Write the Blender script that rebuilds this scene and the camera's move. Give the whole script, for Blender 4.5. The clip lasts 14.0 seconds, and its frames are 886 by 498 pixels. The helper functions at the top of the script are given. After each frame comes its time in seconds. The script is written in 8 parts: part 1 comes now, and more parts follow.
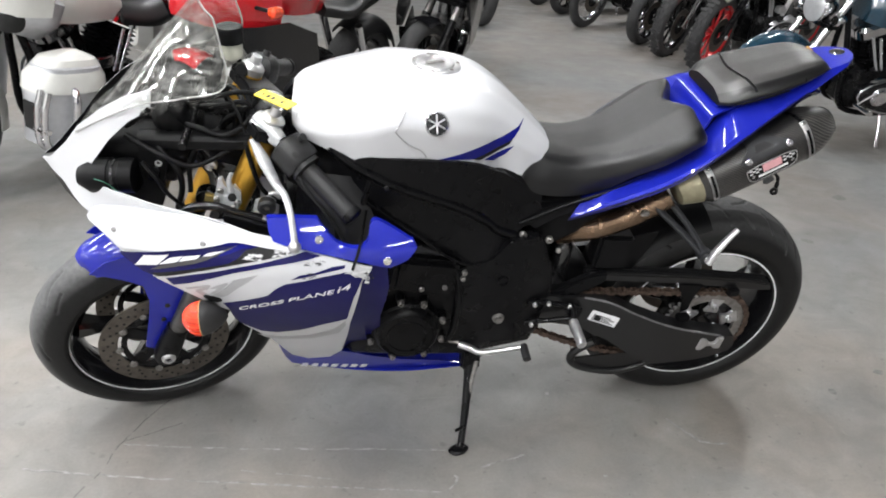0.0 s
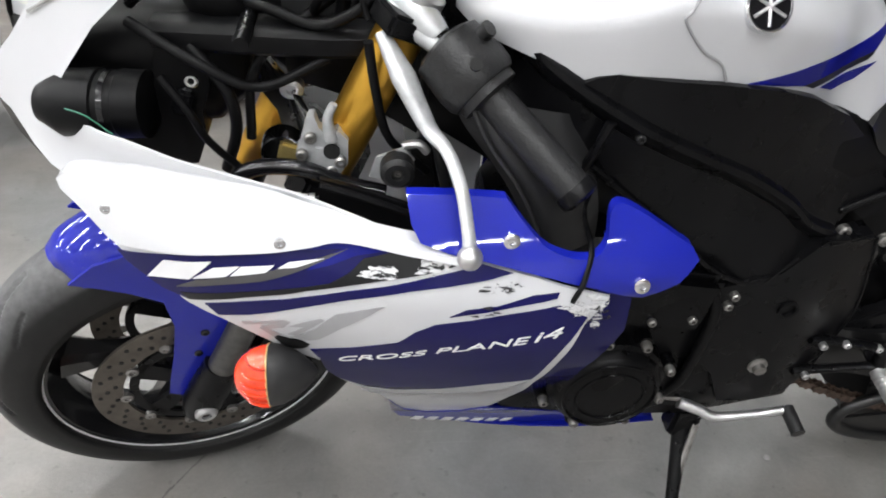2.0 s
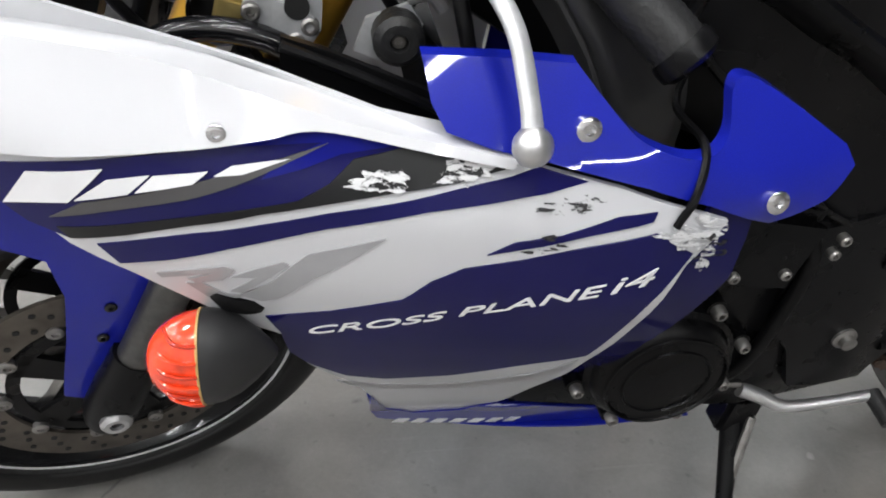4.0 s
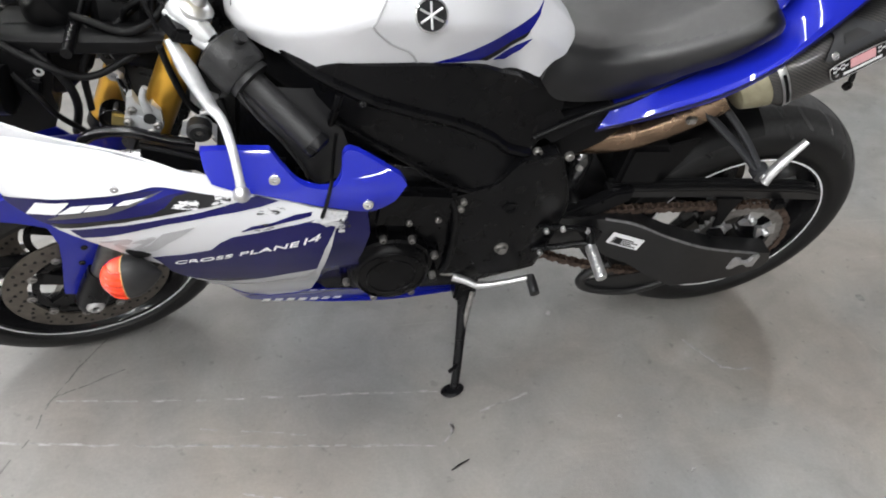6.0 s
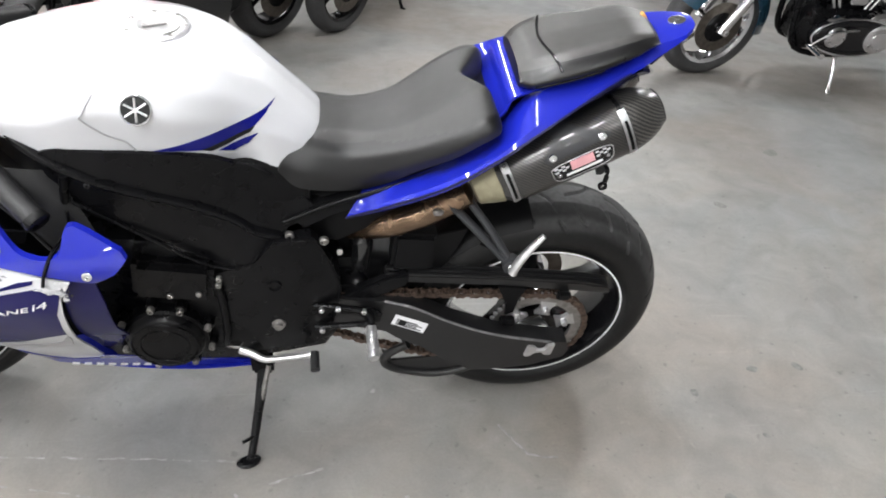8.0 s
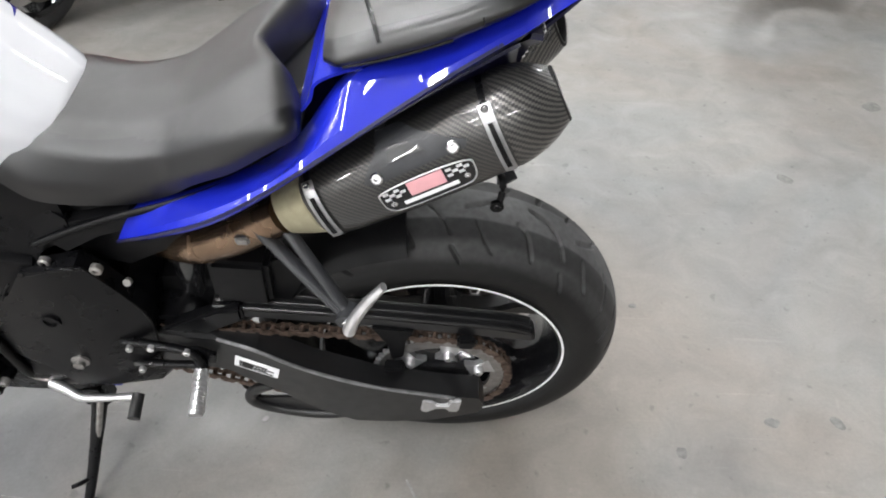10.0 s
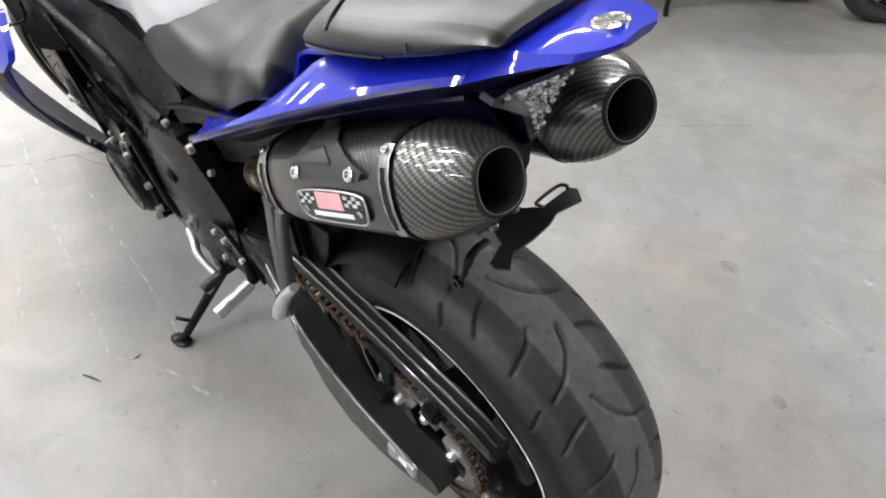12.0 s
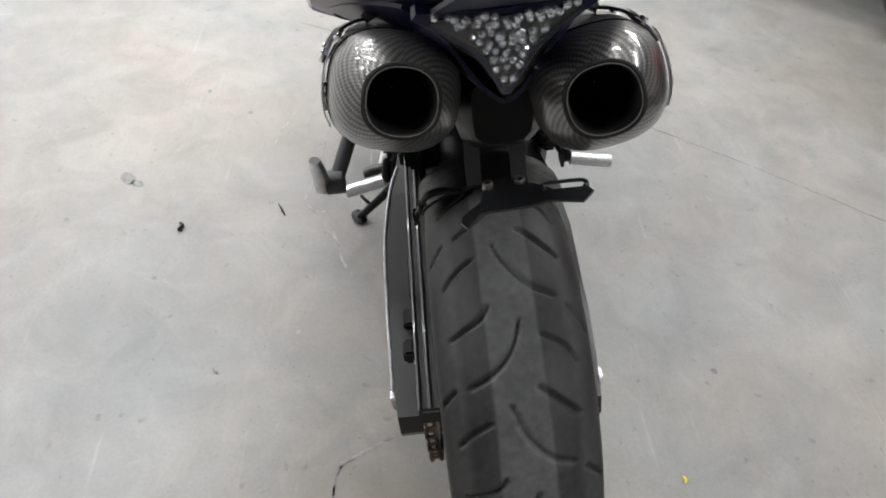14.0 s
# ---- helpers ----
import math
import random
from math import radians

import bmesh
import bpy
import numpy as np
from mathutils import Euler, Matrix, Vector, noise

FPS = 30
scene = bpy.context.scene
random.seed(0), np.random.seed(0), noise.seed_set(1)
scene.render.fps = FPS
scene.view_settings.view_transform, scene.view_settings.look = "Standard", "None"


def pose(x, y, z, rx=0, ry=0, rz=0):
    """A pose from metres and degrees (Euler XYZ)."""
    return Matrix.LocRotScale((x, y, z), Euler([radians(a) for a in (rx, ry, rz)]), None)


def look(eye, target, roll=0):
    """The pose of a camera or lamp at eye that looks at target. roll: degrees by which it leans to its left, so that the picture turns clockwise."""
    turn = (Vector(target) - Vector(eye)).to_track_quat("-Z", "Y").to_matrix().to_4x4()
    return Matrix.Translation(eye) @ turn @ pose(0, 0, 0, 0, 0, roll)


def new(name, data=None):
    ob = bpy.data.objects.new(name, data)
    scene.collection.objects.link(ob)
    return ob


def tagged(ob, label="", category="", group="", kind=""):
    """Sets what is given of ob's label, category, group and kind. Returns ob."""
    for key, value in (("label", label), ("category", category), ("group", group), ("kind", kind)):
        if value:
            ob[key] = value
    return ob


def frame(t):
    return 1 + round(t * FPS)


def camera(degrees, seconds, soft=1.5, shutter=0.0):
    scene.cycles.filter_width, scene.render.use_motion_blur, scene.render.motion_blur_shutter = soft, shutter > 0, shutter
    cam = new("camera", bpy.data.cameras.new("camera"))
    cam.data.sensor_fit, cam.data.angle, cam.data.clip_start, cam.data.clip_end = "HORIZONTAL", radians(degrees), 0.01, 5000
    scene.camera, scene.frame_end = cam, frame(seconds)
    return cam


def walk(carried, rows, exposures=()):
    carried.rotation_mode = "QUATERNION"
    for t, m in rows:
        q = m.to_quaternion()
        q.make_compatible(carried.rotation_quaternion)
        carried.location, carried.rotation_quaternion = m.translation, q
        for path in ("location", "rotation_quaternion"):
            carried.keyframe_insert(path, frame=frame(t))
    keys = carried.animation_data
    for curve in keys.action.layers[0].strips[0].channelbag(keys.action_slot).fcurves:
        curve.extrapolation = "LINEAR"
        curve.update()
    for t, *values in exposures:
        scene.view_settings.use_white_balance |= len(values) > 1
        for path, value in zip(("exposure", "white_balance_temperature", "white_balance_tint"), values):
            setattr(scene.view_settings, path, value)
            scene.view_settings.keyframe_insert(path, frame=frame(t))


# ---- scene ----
cam = camera(64.2, 14.0, soft=1.9)
PATH = [
    (0, (0.456, -1.705, 1.297), (0.728, 0.068, 0.413), 2.7),
    (0.5, (0.421, -1.669, 1.278), (0.594, 0.102, 0.363), 3.2),
    (1, (0.306, -1.5, 1.221), (0.399, 0.247, 0.251), 3.1),
    (1.5, (0.231, -1.264, 1.151), (0.386, 0.45, 0.131), 3.5),
    (2, (0.264, -1.011, 1.018), (0.467, 0.71, 0.019), 3.2),
    (2.2, (0.262, -0.936, 0.954), (0.473, 0.778, -0.055), 2.7),
    (4.3, (0.23, -0.814, 0.821), (0.597, 0.898, -0.145), 5.2),
    (4.5, (0.242, -0.866, 0.879), (0.525, 0.823, -0.154), 3.6),
    (5, (0.296, -1.013, 1.029), (0.478, 0.611, -0.124), 1.7),
    (5.5, (0.374, -1.152, 1.172), (0.551, 0.41, -0.064), 1.1),
    (6, (0.451, -1.31, 1.271), (0.812, 0.201, 0.01), 4.1),
    (6.5, (0.543, -1.411, 1.321), (1.02, 0.1, 0.1), 6.5),
    (7, (0.698, -1.46, 1.341), (1.156, 0.09, 0.163), 6.3),
    (7.5, (0.851, -1.478, 1.355), (1.208, 0.138, 0.232), 5.9),
    (8, (0.956, -1.446, 1.355), (1.244, 0.204, 0.263), 4.7),
    (8.5, (1.044, -1.319, 1.32), (1.386, 0.299, 0.196), 4.7),
    (9, (1.154, -1.194, 1.292), (1.521, 0.378, 0.111), 4.6),
    (9.2, (1.215, -1.158, 1.286), (1.534, 0.404, 0.078), 3.9),
    (11.3, (1.754, -0.808, 1.268), (1.088, 0.501, -0.09), 3.3),
    (11.5, (1.819, -0.79, 1.272), (1.039, 0.473, -0.068), 4.4),
    (12, (1.867, -0.658, 1.241), (0.823, 0.439, -0.065), 5.2),
    (12.5, (1.884, -0.505, 1.237), (0.628, 0.358, -0.058), 5.8),
    (13, (1.948, -0.378, 1.224), (0.532, 0.17, -0.078), 6.0),
    (13.5, (2.019, -0.315, 1.23), (0.576, -0.013, -0.121), 6.3),
    (14, (2.051, -0.286, 1.219), (0.651, -0.062, -0.192), 7.6),
]
walk(cam, [(t, look(eye, target, roll)) for t, eye, target, roll in PATH], [(0.0, -0.05), (1.0, -0.08), (2.2, -0.22), (4.3, -0.42), (5.5, -0.19), (6.5, 0.03), (7.5, 0.19), (9.0, 0.34), (11.3, 0.41), (12.5, 0.35), (14.0, 0.07)])

# ---------------------------------------------------------------- light
world = bpy.data.worlds.new("hall_world")
scene.world = world
world.use_nodes = True
world.node_tree.nodes["Background"].inputs[0].default_value = (0.8, 0.85, 0.9, 1)
world.node_tree.nodes["Background"].inputs[1].default_value = 0.03
LAMP_POWER = 92.0
LAMP_TURN = -37.0
LAMP_COLOR = (0.975, 0.985, 1.0)


# ---------------------------------------------------------------- materials
def material(name, base, rough=0.5, metal=0.0, coat=0.0, grain=0.0, scale=40.0, bump=0.0, bump_scale=200.0,
             stain=0.0, stain_scale=6.0, rough_var=0.0, spec=0.5):
    m = bpy.data.materials.new(name)
    m.use_nodes = True
    nt = m.node_tree
    b = nt.nodes["Principled BSDF"]
    b.inputs["Base Color"].default_value = (*base, 1)
    b.inputs["Roughness"].default_value = rough
    b.inputs["Metallic"].default_value = metal
    b.inputs["Specular IOR Level"].default_value = spec
    b.inputs["Coat Weight"].default_value = coat
    b.inputs["Coat Roughness"].default_value = 0.04
    tc = nt.nodes.new("ShaderNodeTexCoord")
    colour = None
    for amount, sc in ((grain, scale), (stain, stain_scale)):
        if amount:
            n = nt.nodes.new("ShaderNodeTexNoise")
            n.inputs["Scale"].default_value = sc
            n.inputs["Detail"].default_value = 5
            nt.links.new(tc.outputs["Object"], n.inputs["Vector"])
            r = nt.nodes.new("ShaderNodeMapRange")
            r.inputs["From Min"].default_value, r.inputs["From Max"].default_value = 0.3, 0.7
            r.inputs["To Min"].default_value, r.inputs["To Max"].default_value = 1 - amount, 1 + amount
            nt.links.new(n.outputs["Fac"], r.inputs["Value"])
            mix = nt.nodes.new("ShaderNodeVectorMath")
            mix.operation = "SCALE"
            if colour is None:
                mix.inputs[0].default_value = base
            else:
                nt.links.new(colour, mix.inputs[0])
            nt.links.new(r.outputs["Result"], mix.inputs["Scale"])
            colour = mix.outputs["Vector"]
            if rough_var:
                rr = nt.nodes.new("ShaderNodeMapRange")
                rr.inputs["From Min"].default_value, rr.inputs["From Max"].default_value = 0.3, 0.7
                rr.inputs["To Min"].default_value, rr.inputs["To Max"].default_value = max(0.02, rough - rough_var), min(1, rough + rough_var)
                nt.links.new(n.outputs["Fac"], rr.inputs["Value"])
                nt.links.new(rr.outputs["Result"], b.inputs["Roughness"])
    if colour is not None:
        nt.links.new(colour, b.inputs["Base Color"])
    if bump:
        n = nt.nodes.new("ShaderNodeTexNoise")
        n.inputs["Scale"].default_value = bump_scale
        n.inputs["Detail"].default_value = 3
        nt.links.new(tc.outputs["Object"], n.inputs["Vector"])
        bp = nt.nodes.new("ShaderNodeBump")
        bp.inputs["Strength"].default_value = bump
        bp.inputs["Distance"].default_value = 0.002
        nt.links.new(n.outputs["Fac"], bp.inputs["Height"])
        nt.links.new(bp.outputs["Normal"], b.inputs["Normal"])
    return m


WHITE = material("white_paint", (0.56, 0.565, 0.585), 0.4, spec=0.3, coat=0.8, stain=0.02, stain_scale=9)
WHITE_DECAL = material("white_vinyl", (0.78, 0.78, 0.8), 0.35, stain=0.04, stain_scale=25)
BLUE = material("blue_pearl_paint", (0.0065, 0.0125, 0.285), 0.38, spec=0.12, coat=1.0, grain=0.06, scale=900)
BLUE_DECAL = material("blue_vinyl", (0.004, 0.006, 0.16), 0.5, spec=0.03, coat=0.6, grain=0.05, scale=30)
NAVY = material("navy_vinyl", (0.006, 0.0055, 0.07), 0.5, spec=0.03, coat=0.5, grain=0.05, scale=30)
BLACK_DECAL = material("black_vinyl", (0.006, 0.006, 0.007), 0.4, spec=0.3, grain=0.1)
DARK_GREY_DECAL = material("dark_grey_vinyl", (0.06, 0.058, 0.06), 0.4, grain=0.05)
GREY_DECAL = material("grey_vinyl", (0.32, 0.32, 0.33), 0.4, grain=0.05)
BLACK_FRAME = material("black_satin_frame_paint", (0.0036, 0.0036, 0.0042), 0.3, spec=0.17, grain=0.12, scale=30, rough_var=0.06)
BLACK_PLASTIC = material("black_textured_plastic", (0.0035, 0.0035, 0.004), 0.42, spec=0.15, grain=0.2, scale=60, bump=0.06, bump_scale=600, rough_var=0.08)
BLACK_GLOSS = material("black_gloss_paint", (0.005, 0.005, 0.006), 0.2, spec=0.4, coat=0.3, grain=0.15, scale=20)
ENGINE = material("black_engine_casting", (0.0028, 0.0028, 0.0033), 0.3, spec=0.18, metal=0.15, grain=0.35, scale=25, bump=0.08, bump_scale=160, rough_var=0.1)
RUBBER = material("tyre_rubber", (0.034, 0.034, 0.035), 0.72, grain=0.18, scale=90, stain=0.3, stain_scale=7, bump=0.12, bump_scale=400, rough_var=0.08)


def worn_lit_tread(m, edges):
    """Dusty worn middle and darker shoulders, across the tyre; the tread's sheen is painted in too."""
    nt = m.node_tree
    b = nt.nodes["Principled BSDF"]
    old = b.inputs["Base Color"].links[0].from_socket
    tc = nt.nodes.new("ShaderNodeTexCoord")
    sep = nt.nodes.new("ShaderNodeSeparateXYZ")
    nt.links.new(tc.outputs["Object"], sep.inputs[0])
    n = nt.nodes.new("ShaderNodeTexNoise")
    n.inputs["Scale"].default_value, n.inputs["Detail"].default_value = 9, 4
    nt.links.new(tc.outputs["Object"], n.inputs["Vector"])
    ab = nt.nodes.new("ShaderNodeMath")
    ab.operation = "ABSOLUTE"
    nt.links.new(sep.outputs["Y"], ab.inputs[0])
    wob = nt.nodes.new("ShaderNodeMath")
    wob.operation = "MULTIPLY_ADD"
    wob.inputs[1].default_value = 0.008
    nt.links.new(n.outputs["Fac"], wob.inputs[0])
    nt.links.new(ab.outputs[0], wob.inputs[2])
    sc = nt.nodes.new("ShaderNodeMath")
    sc.operation = "MULTIPLY"
    sc.inputs[1].default_value = 10.0
    nt.links.new(wob.outputs[0], sc.inputs[0])
    ramp = nt.nodes.new("ShaderNodeValToRGB")
    els = ramp.color_ramp.elements
    els[0].position, els[1].position = edges[0][0], edges[-1][0]
    els[0].color, els[1].color = (edges[0][1],) * 3 + (1,), (edges[-1][1],) * 3 + (1,)
    for pos, v in edges[1:-1]:
        els.new(pos).color = (v, v, v, 1)
    nt.links.new(sc.outputs[0], ramp.inputs["Fac"])
    mx = nt.nodes.new("ShaderNodeVectorMath")
    mx.operation = "MULTIPLY"
    nt.links.new(old, mx.inputs[0])
    sc2 = nt.nodes.new("ShaderNodeVectorMath")
    sc2.operation = "SCALE"
    sc2.inputs["Scale"].default_value = 3.5
    nt.links.new(ramp.outputs["Color"], sc2.inputs[0])
    nt.links.new(sc2.outputs["Vector"], mx.inputs[1])
    nt.links.new(mx.outputs["Vector"], b.inputs["Base Color"])
    return m


# ramps: worn middle brightened for its sheen, side walls darkened against the lit tread
REAR_RUBBER = worn_lit_tread(material("rear_tyre_rubber", (0.032, 0.032, 0.0325), 0.5, spec=0.26, grain=0.18, scale=90, stain=0.2, stain_scale=7, bump=0.12, bump_scale=400, rough_var=0.08),
                         [(0.0, 1.0), (0.33, 0.95), (0.37, 0.38), (0.62, 0.24), (0.72, 0.4), (0.86, 0.25), (0.93, 0.07)])
FRONT_RUBBER = worn_lit_tread(material("front_tyre_rubber", (0.032, 0.032, 0.0325), 0.5, spec=0.26, grain=0.18, scale=90, stain=0.2, stain_scale=7, bump=0.12, bump_scale=400, rough_var=0.08),
                          [(0.0, 0.95), (0.3, 0.85), (0.48, 0.5), (0.55, 0.3), (0.6, 0.075), (0.8, 0.07)])
GRIP = material("grip_rubber", (0.014, 0.014, 0.0148), 0.42, spec=0.4, grain=0.2, scale=80, bump=0.4, bump_scale=300)
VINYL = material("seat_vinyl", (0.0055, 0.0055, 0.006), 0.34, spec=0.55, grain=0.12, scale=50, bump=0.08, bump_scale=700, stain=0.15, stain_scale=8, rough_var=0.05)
# pillion top: base grey raised to carry its low-angle sheen
PILLION_SHEEN_TOP = material("pillion_sheen_top", (0.036, 0.035, 0.034), 0.38, spec=0.6, grain=0.14, scale=60, bump=0.2, bump_scale=800, stain=0.15, stain_scale=9)
SEAT_TOP = material("seat_top_vinyl", (0.028, 0.0275, 0.0272), 0.45, spec=0.42, grain=0.12, scale=60, bump=0.2, bump_scale=800, stain=0.1, stain_scale=9)
GOLD = material("gold_anodised_fork", (0.75, 0.42, 0.06), 0.32, metal=0.9, grain=0.12, scale=20)
ALU = material("bare_aluminium", (0.62, 0.62, 0.63), 0.35, metal=0.9, grain=0.12, scale=60, bump=0.1)
CHROME = material("chrome", (0.78, 0.78, 0.8), 0.1, metal=1.0, grain=0.03)
STEEL = material("dull_steel", (0.3, 0.29, 0.28), 0.42, metal=0.9, grain=0.25, scale=70)
DARK_STEEL = material("dark_dull_steel", (0.12, 0.118, 0.115), 0.4, metal=0.9, grain=0.2, scale=70)
CHAIN = material("rusty_chain_steel", (0.11, 0.078, 0.062), 0.5, metal=0.7, grain=0.5, scale=120)
DISC = material("brake_disc_steel", (0.13, 0.115, 0.1), 0.38, metal=0.85, grain=0.3, scale=40, rough_var=0.1)
TITAN = material("heat_tinted_pipe", (0.2, 0.135, 0.09), 0.24, metal=0.9, grain=0.18, scale=14, stain=0.3, stain_scale=22, rough_var=0.1)
COLLAR = material("tan_pipe_collar", (0.38, 0.35, 0.24), 0.45, metal=0.6, grain=0.12, scale=60)
# soot in the outlets; elsewhere solid near-black fill for the shade in holes
SOOT_AND_HOLES = material("soot_and_dark_holes", (0.008, 0.008, 0.008), 0.85, grain=0.3)
PLATE_BLACK = material("powder_coated_bracket", (0.022, 0.023, 0.026), 0.5, grain=0.12, scale=90, bump=0.1)
ORANGE = material("orange_lens", (0.80, 0.055, 0.012), 0.14, coat=0.8, grain=0.25, scale=70)
ORANGE_DEEP = material("deep_orange_rib", (0.5, 0.03, 0.008), 0.15, coat=0.6, grain=0.1)
PALE_JOINT = material("yellowed_joint", (0.55, 0.36, 0.12), 0.4, grain=0.1)
GUIDE_RUBBER = material("grey_black_guide_rubber", (0.02, 0.02, 0.021), 0.42, spec=0.45, grain=0.15, scale=30)
INDICATOR_SHELL = material("grey_black_plastic", (0.02, 0.02, 0.021), 0.5, spec=0.4, grain=0.15, scale=60)
YELLOW = material("yellow_tag", (0.8, 0.62, 0.05), 0.5, grain=0.06)
RED = material("red_paint", (0.5, 0.012, 0.018), 0.25, coat=0.9, grain=0.05)
PINK = material("pale_red_badge", (0.62, 0.32, 0.34), 0.35, grain=0.08)
PEARL = material("pearl_white_paint", (0.6, 0.6, 0.57), 0.3, coat=0.7, grain=0.04, scale=15)
SILVER = material("silver_grey_paint", (0.52, 0.53, 0.55), 0.32, metal=0.4, coat=0.5, grain=0.06)
TEAL = material("dark_teal_paint", (0.012, 0.045, 0.075), 0.25, coat=1.0, grain=0.1)
OLIVE = material("dull_olive_paint", (0.2, 0.2, 0.16), 0.4, grain=0.1)
STRIPE = material("rim_tape", (0.75, 0.75, 0.76), 0.4, grain=0.08)
FOAM = material("torn_foam", (0.62, 0.33, 0.09), 0.85, grain=0.3, scale=90, bump=0.4)
CHALK = material("worn_chalk_line", (0.255, 0.25, 0.243), 0.8, grain=0.35, scale=45)
STAIN = material("oil_spot", (0.125, 0.12, 0.114), 0.5, grain=0.35, scale=60)
CRACK = material("floor_crack", (0.125, 0.12, 0.115), 0.9, grain=0.3)
# walls kept light so that they throw sheen onto the seats
WALL = material("bounce_wall", (0.62, 0.62, 0.61), 0.8, grain=0.08, scale=8, stain=0.1, stain_scale=0.8, bump=0.2, bump_scale=40)
# unseen ceiling, made pale as a reflector for the glossy tops
CEIL = material("ceiling_reflector", (0.27, 0.27, 0.265), 0.85, grain=0.06, scale=12)
FIXTURE = material("white_fixture_enamel", (0.75, 0.75, 0.74), 0.4, grain=0.04)


def concrete():
    m = material("worn_concrete", (0.186, 0.181, 0.175), 0.5)
    nt = m.node_tree
    b = nt.nodes["Principled BSDF"]
    tc = nt.nodes.new("ShaderNodeTexCoord")
    def noise_node(scale, detail=6, rough=0.6, distortion=0.0):
        n = nt.nodes.new("ShaderNodeTexNoise")
        n.inputs["Scale"].default_value, n.inputs["Detail"].default_value = scale, detail
        n.inputs["Roughness"].default_value, n.inputs["Distortion"].default_value = rough, distortion
        nt.links.new(tc.outputs["Object"], n.inputs["Vector"])
        return n.outputs["Fac"]
    def remap(x, a, b_, c, d):
        r = nt.nodes.new("ShaderNodeMapRange")
        for k, v in zip(("From Min", "From Max", "To Min", "To Max"), (a, b_, c, d)):
            r.inputs[k].default_value = v
        nt.links.new(x, r.inputs["Value"])
        return r.outputs["Result"]
    def times(x, y):
        n = nt.nodes.new("ShaderNodeMath")
        n.operation = "MULTIPLY"
        nt.links.new(x, n.inputs[0])
        nt.links.new(y, n.inputs[1])
        return n.outputs[0]
    large = remap(noise_node(1.1, 4, 0.55, 0.6), 0.3, 0.7, 0.85, 1.13)
    mid = remap(noise_node(7, 6, 0.65, 0.8), 0.3, 0.7, 0.84, 1.13)
    fine = remap(noise_node(120, 5, 0.7), 0.3, 0.7, 0.93, 1.07)
    speck = remap(noise_node(28, 3, 0.5), 0.66, 0.74, 1.0, 0.7)
    pale = remap(noise_node(16, 5, 0.6, 1.2), 0.66, 0.78, 1.0, 1.22)
    def streaks(rot, sx, sy, lo, hi, to):
        mp = nt.nodes.new("ShaderNodeMapping")
        mp.inputs["Rotation"].default_value = (0, 0, radians(rot))
        mp.inputs["Scale"].default_value = (sx, sy, 1)
        nt.links.new(tc.outputs["Object"], mp.inputs["Vector"])
        n = nt.nodes.new("ShaderNodeTexNoise")
        n.inputs["Scale"].default_value, n.inputs["Detail"].default_value, n.inputs["Distortion"].default_value = 1.0, 3, 0.35
        nt.links.new(mp.outputs["Vector"], n.inputs["Vector"])
        return remap(n.outputs["Fac"], lo, hi, 1.0, to)
    pits = remap(noise_node(55, 2, 0.4), 0.72, 0.78, 1.0, 0.7)
    blot = remap(noise_node(3.2, 5, 0.6, 1.0), 0.6, 0.74, 1.0, 0.84)
    scuff = times(streaks(24, 3, 70, 0.67, 0.75, 1.16), streaks(-58, 2.5, 60, 0.68, 0.76, 1.14))
    f = times(times(times(times(large, mid), times(fine, speck)), times(pale, pits)), times(blot, scuff))
    s = nt.nodes.new("ShaderNodeVectorMath")
    s.operation = "SCALE"
    warm = nt.nodes.new("ShaderNodeMix")
    warm.data_type = "RGBA"
    warm.inputs["A"].default_value, warm.inputs["B"].default_value = (0.177, 0.179, 0.177, 1), (0.2, 0.179, 0.16, 1)
    nt.links.new(remap(noise_node(0.9, 4, 0.6, 0.8), 0.35, 0.65, 0.0, 1.0), warm.inputs["Factor"])
    nt.links.new(warm.outputs["Result"], s.inputs[0])
    nt.links.new(f, s.inputs["Scale"])
    nt.links.new(s.outputs["Vector"], b.inputs["Base Color"])
    nt.links.new(remap(noise_node(5, 5), 0.3, 0.7, 0.38, 0.6), b.inputs["Roughness"])
    bp = nt.nodes.new("ShaderNodeBump")
    bp.inputs["Strength"].default_value, bp.inputs["Distance"].default_value = 0.25, 0.003
    nt.links.new(noise_node(70, 6, 0.7), bp.inputs["Height"])
    nt.links.new(bp.outputs["Normal"], b.inputs["Normal"])
    return m


CONCRETE = concrete()


